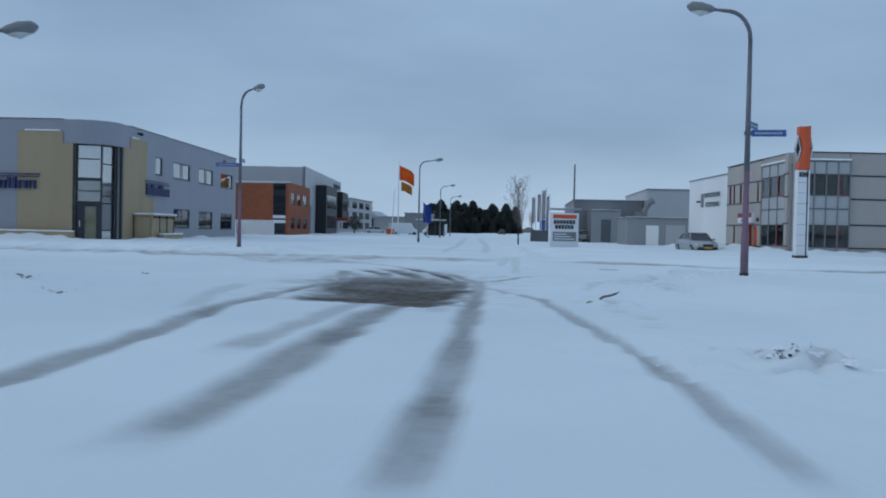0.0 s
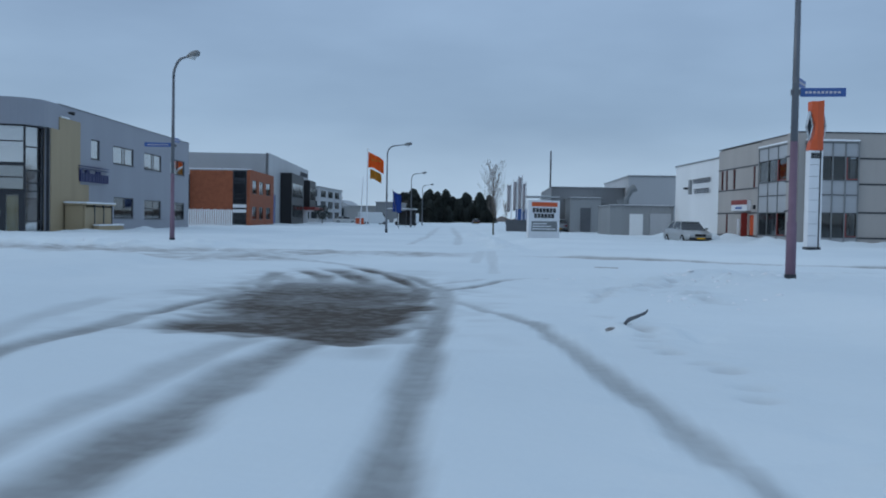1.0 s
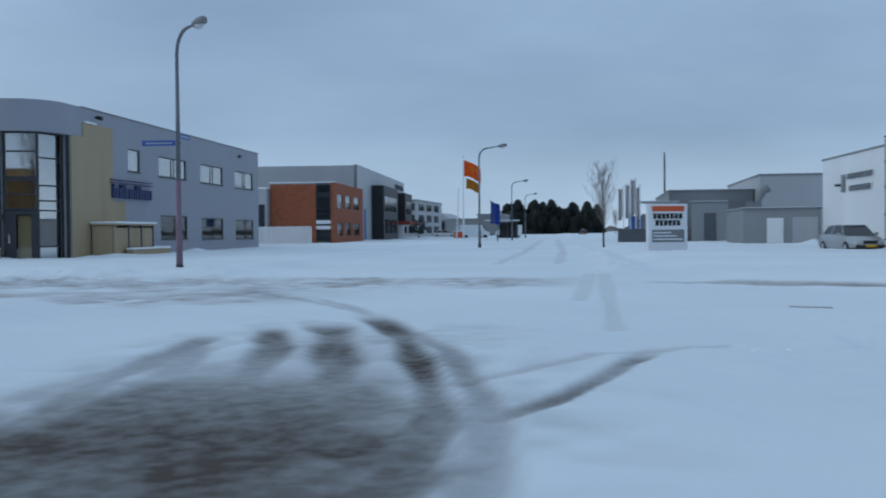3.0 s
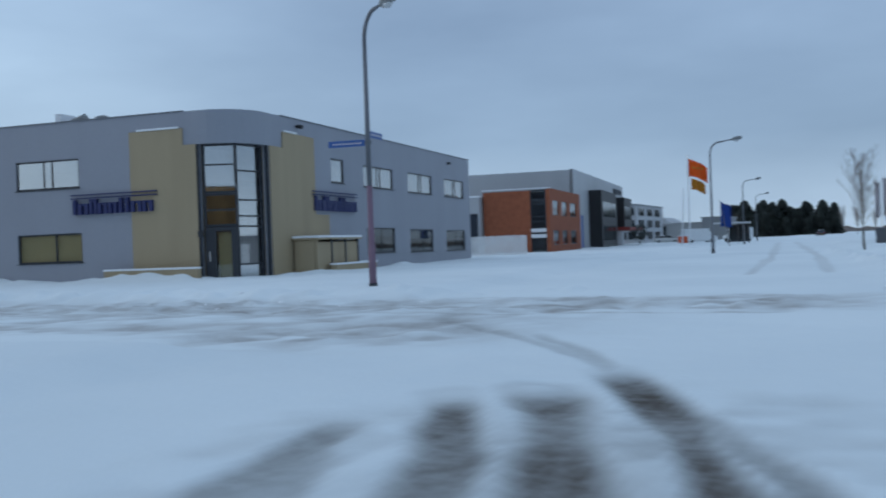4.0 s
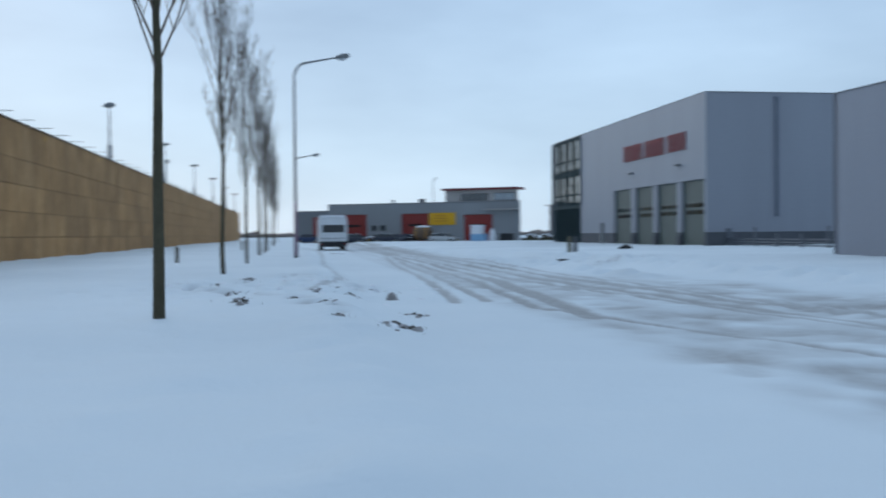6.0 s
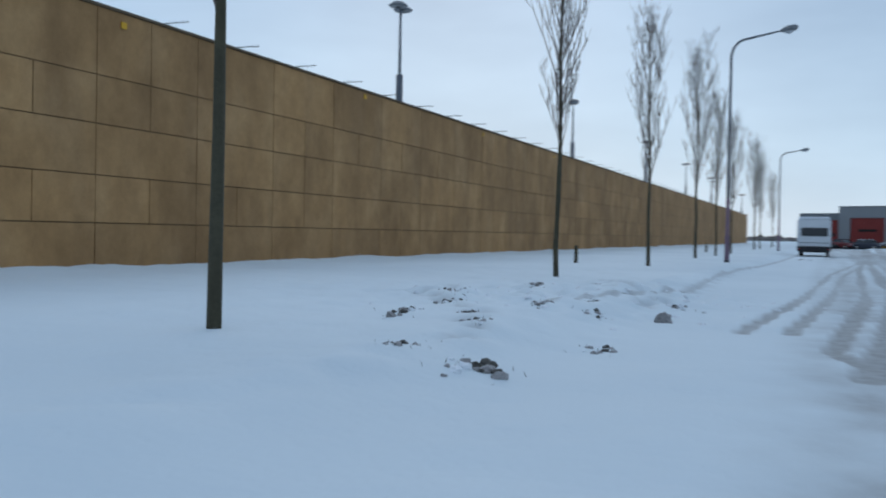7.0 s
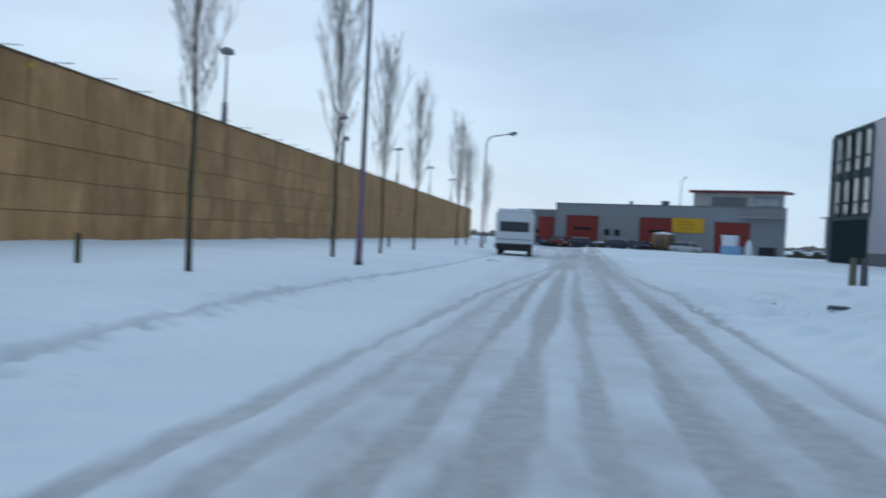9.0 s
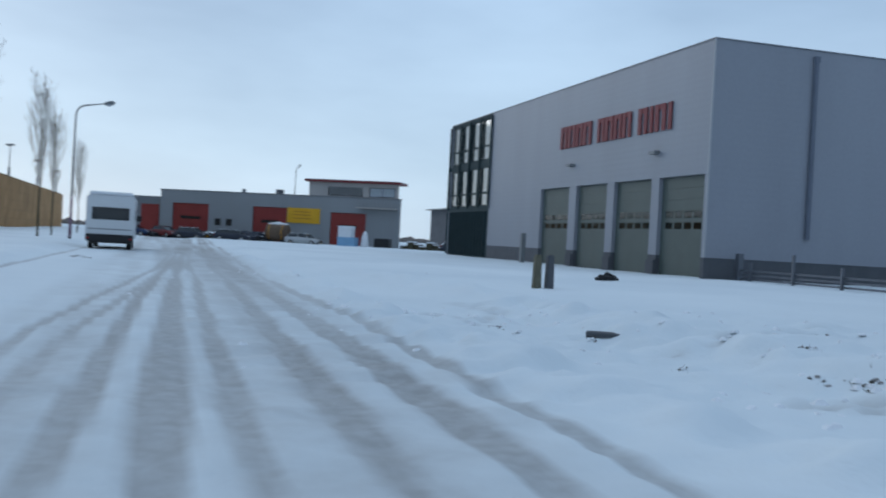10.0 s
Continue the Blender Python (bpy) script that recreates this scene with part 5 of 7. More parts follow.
lumps_mesh = bmesh.new()
for cx, cy, r, n in ((-48.2, 28.6, 2.6, 80), (-39.0, 29.6, 1.4, 60), (-24.5, 17.4, 3.4, 60), (7.2, -2.5, 1.1, 30), (7.8, 9.4, 1.2, 15), (-10.5, 30.2, 4.5, 20), (-43.5, 31.5, 5.0, 110), (9.2, 14.8, 2.2, 60), (-27.5, 19.0, 2.5, 40), (-60.0, 28.0, 7.0, 30)):
    spots = [(cx + rng.gauss(0, r * 0.5), cy + rng.gauss(0, r * 0.5), rng.uniform(0.02, 0.06)) for i in range(n)]
    heights = ground_shape(np.array([p[0] for p in spots]), np.array([p[1] for p in spots]))[0]
    for (x, y, size), z in zip(spots, heights):
        ring = [lumps_mesh.verts.new((x + size * rng.uniform(0.8, 1.9) * math.cos(a), y + size * rng.uniform(0.8, 1.9) * math.sin(a), z - 0.012)) for a in np.arange(0, 6.2, 1.05)]
        top = [lumps_mesh.verts.new((v.co.x * 0.45 + x * 0.55, v.co.y * 0.45 + y * 0.55, z + size * rng.uniform(0.25, 0.6))) for v in ring]
        lumps_mesh.faces.new(top)
        for k in range(len(ring)):
            q = (k + 1) % len(ring)
            lumps_mesh.faces.new((ring[k], ring[q], top[q], top[k]))
solid("snow_crumbs", lumps_mesh, M_SNOWCAP, "scattered crumbs of broken snow on verges", "snow crumbs", kind="stuff")
clod("snow_block", -22.72, 19.76, 0.11, 1.5, 55, M_CRUMB, "dirty upright block of broken snow", "snow lump")
clod("tyre_scrap", -64.4, 39.3, 0.3, 0.8, 71, M_RUBBER, "dark lump of scrap lying in the snow", "scrap")
for x, y, r, ln in ((-44.3, 29.5, 65, 0.36),):
    bm = bmesh.new()
    box(bm, -ln, ln, -0.11, 0.11, -0.06, 0.012, 0.01)
    bmesh.ops.subdivide_edges(bm, edges=list(bm.edges), cuts=2)
    for v in bm.verts:
        v.co += Vector((0.03, 0.05, 0.02)) * noise.noise(v.co * 14 + Vector((x, 0, 0)))
    solid("drain_slab", bm, M_STONE_DARK, "dark half-buried slab showing through the snow", "slab", pose(x, y, ground_z(x, y) + 0.012, 0, 0, r), group="slabs in the snow")


bm = bmesh.new()
box(bm, -0.32, 0.32, -0.04, 0.04, -0.04, 0.015, 0.01)
solid("drain_slab", bm, M_CONC_LIGHT, "pale narrow slab edge showing through the snow", "slab", pose(7.37, 19.9, ground_z(7.37, 19.9), 0, 0, -12), group="slabs in the snow")
# a dark stick lying in the roadside snow, with a broken bit beside it
bm = tubed([(-0.62, -0.04, 0.03), (-0.3, 0.0, 0.05), (0.1, 0.02, 0.045), (0.45, -0.02, 0.07), (0.68, 0.0, 0.09)], [0.02, 0.024, 0.022, 0.018, 0.01], 7)
solid("fallen_stick", bm, M_STONE_DARK, "dark wet stick lying in the roadside snow", "stick", pose(6.15, 5.75, ground_z(6.15, 5.75) + 0.01, 0, 0, 68))
clod("frozen_clod", 5.78, 5.0, 0.05, 0.5, 90, M_CRUMB, "small frozen clod half buried in roadside snow", "clod")


# ---- vehicles ----
def loft(bm, rows):
    """Skins rows of points one to the next, with end caps."""
    rings = [[bm.verts.new(p) for p in r] for r in rows]
    n = len(rings[0])
    for a, c in zip(rings, rings[1:]):
        for k in range(n):
            bm.faces.new((a[k], a[(k + 1) % n], c[(k + 1) % n], c[k]))
    bm.faces.new(rings[0][::-1])
    bm.faces.new(rings[-1])


def sedan(paint, label, m, snow=False, estate=False):
    """A saloon car, 4.5 m long, nose towards +x."""
    t = thing("parked_car", label, "car", m, group="parked cars")
    bm = bmesh.new()
    rows = []
    for x, zb, zt, w in ((-2.25, 0.42, 0.72, 0.72), (-2.2, 0.32, 0.92, 0.8), (-1.3, 0.24, 0.97, 0.86), (0.0, 0.22, 0.95, 0.87), (0.9, 0.22, 0.93, 0.87), (1.7, 0.26, 0.82, 0.84), (2.15, 0.34, 0.68, 0.76), (2.25, 0.42, 0.58, 0.66)):
        rows.append([(x, -w * 0.94, zb), (x, w * 0.94, zb), (x, w, (zb + zt) / 2), (x, w * 0.9, zt), (x, -w * 0.9, zt), (x, -w, (zb + zt) / 2)])
    loft(bm, rows)
    bmesh.ops.bevel(bm, geom=[e for e in bm.edges if not e.is_boundary], offset=0.02, segments=1, affect="EDGES")
    part("body", bm, paint, t, smooth=True)
    bm = bmesh.new()
    back = -2.1 if estate else -1.75
    loft(bm, [[(back, -0.72, 0.9), (back, 0.72, 0.9), (back + 0.02, 0.7, 0.92), (back + 0.02, -0.7, 0.92)],
              [(back + 0.5, -0.76, 0.9), (back + 0.5, 0.76, 0.9), (back + 0.55, 0.56, 1.36), (back + 0.55, -0.56, 1.36)],
              [(0.1, -0.77, 0.9), (0.1, 0.77, 0.9), (0.05, 0.58, 1.42), (0.05, -0.58, 1.42)],
              [(1.15, -0.74, 0.9), (1.15, 0.74, 0.9), (0.45, 0.56, 1.38), (0.45, -0.56, 1.38)],
              [(1.2, -0.73, 0.89), (1.2, 0.73, 0.89), (1.19, 0.7, 0.91), (1.19, -0.7, 0.91)]])
    part("cabin", bm, M_GLASS_CAR, t)
    bm = bmesh.new()
    box(bm, back + 0.5, 0.5, -0.57, 0.57, 1.37, 1.43, 0.02)
    part("roof", bm, M_SNOWCAP if snow else paint, t)
    for x in (back + 0.5, -0.55, 0.42):
        for s in (-1, 1):
            tilt = 0.5 if x > 0.3 else (-0.4 if x < -1 else 0)
            part("pillar", tubed([(x + tilt, s * 0.76, 0.92), (x, s * 0.575, 1.39)], 0.032, 6), paint, t)
    for x in (-1.38, 1.35):
        for s in (-1, 1):
            wh = part("wheel", tubed([(x, s * 0.66, 0.31), (x, s * 0.86, 0.31)], 0.31, 18), M_RUBBER, t)
            part("rim", tubed([(x, s * 0.80, 0.31), (x, s * 0.872, 0.31)], 0.19, 12), M_CHROME, wh)
    for s in (-1, 1):
        part("headlight", boxed(2.12, 2.235, s * 0.58 - 0.14, s * 0.58 + 0.14, 0.56, 0.69), M_LENS, t)
        part("tail_lamp", boxed(-2.262, -2.2, s * 0.62 - 0.12, s * 0.62 + 0.12, 0.66, 0.84), M_RED_LAMP, t)
        part("mirror", boxed(0.75, 0.87, s * 0.93 - 0.09, s * 0.93 + 0.09, 0.92, 1.04), paint, t)
    part("grille", boxed(2.2, 2.27, -0.34, 0.34, 0.5, 0.66), M_BLACK, t)
    part("bumper", boxed(2.15, 2.32, -0.7, 0.7, 0.32, 0.45, 0.02), M_DARK, t)
    part("bumper", boxed(-2.33, -2.15, -0.72, 0.72, 0.34, 0.5, 0.02), M_DARK, t)
    part("number_plate", boxed(2.32, 2.335, -0.26, 0.26, 0.35, 0.45), M_YELLOW, t)
    part("number_plate", boxed(-2.345, -2.33, -0.26, 0.26, 0.42, 0.52), M_YELLOW, t)
    return t


M_GLASS_CAR = material("dark_car_glass", (0.02, 0.024, 0.028), 0.08, 0.0, 0.05, 2, 10, 0.0, spec=0.6)
sedan(M_SILVER, "silver saloon car parked by the white building", pose(16.45, 55.9, -0.06, 0, 0, -80))
for x, y, r, p, lab in ((-24.5, 176, 10, M_SILVER, "grey saloon parked far along the snowy street"), (-19, 182, 20, M_CAR_DARK, "dark saloon parked far along the snowy street"), (-1.2, 236, 95, M_CAR_DARK, "dark saloon far down the snowy street"), (11.2, 96, 80, M_CAR_WHITE, "pale car parked beside a grey shed")):
    sedan(p, lab, pose(x, y, 0, 0, 0, r), snow=True)
for s, dd, turn, p, deep in ((-29.0, -6.5, 66, M_CAR_BLUE, False), (-25.2, -5.5, 40, M_DARK_RED, False), (-20.5, -7.0, 50, M_CAR_DARK, True), (-15.2, -6.6, 70, M_CAR_DARK, True), (-6.0, -6.0, 58, M_SILVER, True), (12.5, -2.0, 85, M_CAR_DARK, True)):
    q = Face(-153, 49, 60).at(s, dd, 0)
    sedan(p, "snow-dusted car parked before the red-doored workshop", pose(q[0], q[1], 0, 0, 0, turn), snow=deep, estate=deep)


def camper():
    t = thing("camper_van", "white camper van parked at the snowy roadside", "camper van", pose(-83.8, 21.15, 0))
    bm = bmesh.new()
    box(bm, -5.4, 0, -1.16, 1.16, 0.48, 2.7, 0.07)
    part("body", bm, M_CAR_WHITE, t)
    bm = bmesh.new()
    loft(bm, [[(-5.35, -1.1, 0.5), (-5.35, 1.1, 0.5), (-5.35, 1.05, 2.3), (-5.35, -1.05, 2.3)], [(-6.1, -1.0, 0.5), (-6.1, 1.0, 0.5), (-5.75, 0.9, 1.9), (-5.75, -0.9, 1.9)], [(-6.9, -0.9, 0.5), (-6.9, 0.9, 0.5), (-6.8, 0.85, 1.05), (-6.8, -0.85, 1.05)]])
    part("cab", bm, M_CAR_WHITE, t)
    bm = bmesh.new()
    box(bm, -5.3, -0.1, -1.08, 1.08, 2.69, 2.9, 0.08)
    part("roof_snow", bm, M_SNOWCAP, t, "cushion of snow on the roof")
    w = part("window", boxed(-0.02, 0.02, -0.88, 0.92, 1.48, 2.1, 0.015), M_BLACK, t)
    part("pane", boxed(0.021, 0.03, -0.8, 0.84, 1.54, 2.04), M_GLASS_CAR, w)
    part("trim_stripe", boxed(0.0, 0.012, -1.05, 1.05, 0.98, 1.03), M_LAMP_HEAD, t)
    part("bumper", boxed(-0.1, 0.1, -1.14, 1.14, 0.38, 0.74, 0.03), M_BLACK, t)
    for s in (-1, 1):
        part("tail_lamp", boxed(0.1, 0.112, s * 1.02 - 0.06, s * 1.02 + 0.06, 0.5, 0.57), M_RED_LAMP, t)
        for x in (-0.9, -5.6):
            wh = part("wheel", tubed([(x, s * 0.82, 0.33), (x, s * 1.04, 0.33)], 0.33, 16), M_RUBBER, t)
            part("rim", tubed([(x, s * 0.95, 0.33), (x, s * 1.05, 0.33)], 0.19, 10), M_CHROME, wh)
    part("underbody", boxed(-5.2, -0.2, -0.95, 0.95, 0.3, 0.5), M_BLACK, t)
    part("side_window", boxed(-3.2, -2.0, 1.155, 1.175, 1.5, 2.05), M_BLACK, t)
    part("mirror", boxed(-5.5, -5.3, 1.2, 1.45, 1.5, 1.8), M_BLACK, t)


camper()

# ---- red-doored workshop closing the road ----
def workshop():
    b = thing("workshop", "low grey workshop with red doors and a raised office", "building")
    F = Face(-153, 49, 60)
    reds = [(-27.3, -22.0, 0, 4.65), (-15.7, -10.9, 0, 4.65), (-4.9, -0.1, 0, 4.35)]
    part("wall", F.wall(-29.1, 4.35, 0, 6.3, 0.4, reds), M_SHED, b)
    part("wall", F.boxed(-36.0, -29.12, 0.6, 12.0, 0, 5.4), M_SHED_DARK, b)
    # the hall runs back from its front at a slant
    back = Vector((-20.0, 4.0, 0))
    p0, p1 = Vector(F.at(-29.1, 0.4, 0)), Vector(F.at(4.35, 0.4, 0))
    for a, c, off in ((p0, p0 + back, Vector((0.2, 0.35, 0))), (p1, p1 + back, Vector((-0.2, -0.35, 0))), (p0 + back, p1 + back, Vector((-0.35, 0.2, 0)))):
        bm = bmesh.new()
        prism(bm, [(q.x, q.y) for q in (a, c, c + off, a + off)], 0, 6.3)
        part("wall", bm, M_SHED, b)
    bm = bmesh.new()
    prism(bm, [(q.x, q.y) for q in (p0, p1, p1 + back, p0 + back)], 6.02, 6.2)
    part("roof", bm, M_SNOWCAP, b)
    part("roof_edge", F.boxed(-29.2, 4.45, -0.08, 0.42, 6.3, 6.42), M_SHED_DARK, b)
    for a, c, z0, z1 in reds:
        d = part("overhead_door", F.boxed(a + 0.02, c - 0.02, 0.2, 0.24, 0, z1 - 0.02), M_RED, b, "red sectional workshop door")
        for k in range(6):
            part("door_section", F.boxed(a + 0.02, c - 0.02, 0.15, 0.2, 0.02 + k * z1 / 6, (k + 1) * z1 / 6 - 0.02), M_RED, d)
        part("pane", F.boxed(a + 1.2, c - 1.2, 0.14, 0.15, z1 * 0.55, z1 * 0.55 + 0.4), M_GLASS_CAR, d)
    part("door", F.boxed(-32.3, -29.6, 0.55, 0.6, 0, 4.3), M_RED, b, "dull red door")
    # raised office with red fascia
    part("upper_wall", F.wall(-8.0, 4.0, 6.45, 8.2, 0.3, [(-5.4, -0.7, 6.5, 7.65), (0.15, 3.6, 6.5, 7.7)]), M_CONC_LIGHT, b)
    u0, u1 = Vector(F.at(-8.0, 0.302, 0)), Vector(F.at(4.0, 0.302, 0))
    short = back * 0.35
    for a, c, off in ((u0, u0 + short, Vector((0.2, 0.3, 0))), (u1, u1 + short, Vector((-0.2, -0.3, 0))), (u0 + short, u1 + short, Vector((-0.3, 0.2, 0)))):
        bm = bmesh.new()
        prism(bm, [(q.x, q.y) for q in (a, c, c + off, a + off)], 6.2, 8.2)
        part("upper_wall", bm, M_CONC_LIGHT, b)
    part("upper_roof", F.boxed(-8.5, 4.3, -0.5, 3.2, 8.2, 8.5), M_DARK_RED, b, "dark red roof fascia")
    part("roof_snow", F.boxed(-8.4, 4.2, -0.4, 3.1, 8.5, 8.56), M_SNOWCAP, b)
    window(b, F, -5.4, -0.7, 6.5, 7.65, (1, 1, 1), (1,), glass=M_GLASS_DARK)
    window(b, F, 0.15, 3.6, 6.5, 7.7, (1, 1), (1,), glass=M_GLASS, behind=M_BLIND_GREY)
    part("canopy", F.boxed(-1.2, 4.0, -1.2, 0.0, 5.0, 5.15), M_CONC_LIGHT, b)
    part("chimney", tubed([F.at(-13.3, 3, 6.1), F.at(-13.3, 3, 7.1)], 0.55, 10), M_STONE_DARK, b)
    part("chimney", tubed([F.at(-18.5, 3, 6.1), F.at(-18.5, 3, 7.0)], 0.25, 10), M_LAMP_HEAD, b)
    sg = thing("yellow_sign_board", "large plain yellow board on the workshop wall", "sign")
    part("board", F.boxed(-10.8, -6.3, -0.12, -0.02, 2.75, 4.7), M_YELLOW, sg)
    for z in (3.3, 3.75, 4.15):
        part("text_bar", F.boxed(-10.0, -7.2 - z * 0.1, -0.132, -0.12, z, z + 0.12), M_OCHRE_CLOTH, sg)
    # machinery and stacked goods before it
    rng = random.Random(4)
    for i in range(40):
        s = -26.0 + i * 0.36 + rng.uniform(-0.3, 0.3)
        d = -4.0 + rng.uniform(-2.4, 1.4)
        q = F.at(s, d, 0)
        size, flat = rng.uniform(0.6, 1.1), rng.uniform(0.7, 1.15)
        heap = clod("scrap_lump", q[0], q[1], size, flat, 200 + i, rng.choice([M_BLACK, M_STONE_DARK, M_BLACK, M_BARK, M_CAR_DARK, M_CAR_DARK]), "snow-dusted lump of covered scrap by the workshop", "scrap lump", "scrap lumps before the workshop")
        if i % 3:
            bm = bmesh.new()
            bmesh.ops.create_icosphere(bm, subdivisions=2, radius=size)
            for v in bm.verts:
                v.co = Vector((v.co.x * 1.1, v.co.y * 0.8, v.co.z * 0.16 + size * flat * 0.95 + 0.12 * noise.noise(v.co * 2 + Vector((i, 0, 0)))))
            part("snow_cap", bm, M_SNOWCAP, heap, "cushion of snow")
    # two small windows in the front wall
    for a in (-21.05, -19.45):
        w = part("window", F.boxed(a, a + 0.85, -0.04, -0.004, 1.9, 2.8), M_DARK, b)
        part("pane", F.boxed(a + 0.1, a + 0.75, -0.05, -0.041, 2.0, 2.7), M_GLASS_CAR, w)
    # brown tank on a cradle
    tk = thing("storage_tank", "brown ribbed storage tank on a cradle, dusted with snow", "tank")
    y = -4.6
    part("shell", tubed([F.at(-11.5, y, 1.35), F.at(-11.35, y, 1.35), F.at(-8.75, y, 1.35), F.at(-8.6, y, 1.35)], [0.75, 1.05, 1.05, 0.75], 20), M_TANK, tk, smooth=True)
    for q in (-10.9, -9.2):
        part("cradle", F.boxed(q - 0.15, q + 0.15, y - 0.85, y + 0.85, 0, 0.5), M_BLACK, tk)
        part("band", tubed([F.at(q - 0.06, y, 1.35), F.at(q + 0.06, y, 1.35)], 1.08, 20), M_OCHRE_CLOTH, tk)
    part("snow_cap", tubed([F.at(-11.3, y, 2.36), F.at(-10.0, y, 2.42), F.at(-8.8, y, 2.36)], [0.16, 0.3, 0.16], 10), M_SNOWCAP, tk, smooth=True)
    # two-tone container, cone, crate and a timber stack
    ct = thing("site_cabin", "white and pale blue site cabin by the workshop", "container")
    part("lower_body", F.boxed(-1.6, 0.6, -6.2, -4.6, 0.1, 1.25), M_PALE_BLUE, ct, "pale blue lower half")
    part("upper_body", F.boxed(-1.55, 0.1, -6.15, -4.65, 1.25, 2.45), M_WHITE, ct)
    part("roof_snow", F.boxed(-1.6, 0.15, -6.2, -4.6, 2.45, 2.6), M_SNOWCAP, ct)
    part("skid", F.boxed(-1.5, 0.5, -6.0, -4.8, -0.05, 0.1), M_BLACK, ct)
    bm = bmesh.new()
    tube(bm, [F.at(1.65, -5.4, 0), F.at(1.65, -5.4, 0.5), F.at(1.65, -5.4, 1.5), F.at(1.65, -5.4, 2.1)], [0.5, 0.5, 0.35, 0.12], 12)
    solid("salt_hopper", bm, M_WHITE, "white conical hopper standing by the workshop", "hopper", smooth=True)
    bm = bmesh.new()
    F.box(bm, 2.7, 4.6, -5.0, -3.6, 0, 1.3)
    bmesh.ops.bevel(bm, geom=list(bm.edges), offset=0.06, segments=2, affect="EDGES")
    solid("waste_skip", bm, M_BLACK, "black steel waste skip beside the workshop", "skip")
    for k in range(9):
        c = 5.6 + k * 0.8
        st = thing("timber_stack", "low stack of dark timber under snow", "timber stack", group="timber stacks beyond the workshop")
        part("timber", F.boxed(c, c + 0.7, -3.4 + 0.3 * (k % 3), -1.0, 0, 0.55 + 0.25 * ((k * 5) % 3)), M_BARK, st)
        part("snow_cap", F.boxed(c - 0.02, c + 0.72, -3.42 + 0.3 * (k % 3), -0.98, 0.55 + 0.25 * ((k * 5) % 3), 0.68 + 0.25 * ((k * 5) % 3)), M_SNOWCAP, st)


workshop()
far_shed = thing("far_shed", "distant flat grey shed beyond the workshop", "building")
part("wall", boxed(-213, -190, 74.4, 95, 0, 7.3), M_STONE_DARK, far_shed)
part("roof", boxed(-213.2, -189.8, 73.4, 95.2, 7.3, 7.5), M_SHED_DARK, far_shed)


# ---- north street, west side ----
def north_block():
    b = thing("brick_office", "orange brick office annexe with dark stair windows", "building")
    E, S = Face(-22.9, 98.9, 94.5), Face(-22.9, 98.9, 4.5)
    east = [(1.6, 4.4, 3.7, 5.2), (6.2, 9.0, 3.7, 5.2), (11.0, 14.4, 3.7, 5.2), (1.6, 4.4, 0.8, 2.25), (6.2, 9.0, 0.8, 2.25), (11.0, 14.4, 0.8, 2.25)]
    part("wall", E.wall(0.35, 17.0, 0, 6.3, 0.35, east), M_BRICK, b)
    part("wall", S.wall(-6.6, -1.9, 0, 6.15, 0.35), M_BRICK, b)
    part("wall", S.boxed(-0.35, 0, 0, 0.35, 0, 6.2), M_BRICK, b)
    window(b, S, -1.88, -0.36, 0.02, 6.2, (1,), (0.9, 1.3, 0.45, 0.45, 1.1, 1.1), frame=0.1, glass=M_GLASS_DARK)
    for z in (1.55, 2.1):
        part("spandrel", S.boxed(-1.86, -0.38, -0.01, 0.03, z, z + 0.35), M_BLIND, b, "white spandrel panel")
    for h in east:
        window(b, E, *h, (1, 1), (1,), glass=M_GLASS, behind=M_BLIND, behind_cover=0.5)
    part("wall", S.boxed(-6.6, -6.25, 0.37, 17, 0, 6.15), M_BRICK, b)
    part("roof", S.boxed(-6.5, -0.1, 0.1, 17, 6.0, 6.12), M_SHED_DARK, b)
    part("roof_snow", S.boxed(-6.7, 0.1, -0.08, 0.3, 6.3, 6.38), M_SNOWCAP, b)
    h = thing("grey_hall", "large pale grey hall with black bays", "building")
    G, GS = Face(-25.0, 116.2, 95), Face(-25.0, 116.2, 5)
    part("wall", G.wall(0, 46.5, 0, 9.3, 0.4, [(4.6, 6.6, 0, 4.1)]), M_CLAD_LIGHT, h)
    part("wall", GS.boxed(-45, -0.02, 0.0, 0.4, 0, 9.2), M_CLAD_LIGHT, h)
    part("wall", GS.boxed(-45, -44.6, 0.42, 46, 0, 9.2), M_CLAD_LIGHT, h)
    part("wall", GS.boxed(-44.5, -0.5, 45.6, 46, 0, 9.2), M_CLAD_LIGHT, h)
    part("roof", GS.boxed(-44.6, -0.4, 0.4, 45.6, 8.7, 8.9), M_SNOWCAP, h)
    part("door", G.boxed(4.6, 6.6, 0.1, 0.2, 0, 4.1), M_SIGN_BLUE, h, "tall blue door")
    for a, c, z0, z1 in ((11.0, 25.5, 0, 7.3), (34.5, 44.0, 2.6, 7.2)):
        bay = part("bay", G.boxed(a, c, -1.6, 0, z0, z1), M_BLACK, h, "black projecting bay")
        for k in range(3):
            for z in (1.0, 4.0):
                s = a + 1.0 + k * (c - a - 2) / 3
                if z > z0:
                    part("pane", G.boxed(s, s + (c - a - 2) / 3 - 0.6, -1.62, -1.6, z, z + 1.9), M_GLASS_CAR, bay)
    part("canopy", G.boxed(27, 44, -3.2, 0, 2.3, 2.75), M_RED, h, "red entrance canopy")
    for k in range(3):
        a = 27.5 + k * 2.2
        window(h, G, a, a + 1.4, 3.4, 7.0, (1,), (1, 1), depth=-0.05)
    part("chimney", tubed([GS.at(-17, 4, 8.8), GS.at(-17, 4, 10.3)], 0.3, 8), M_BLACK, h)
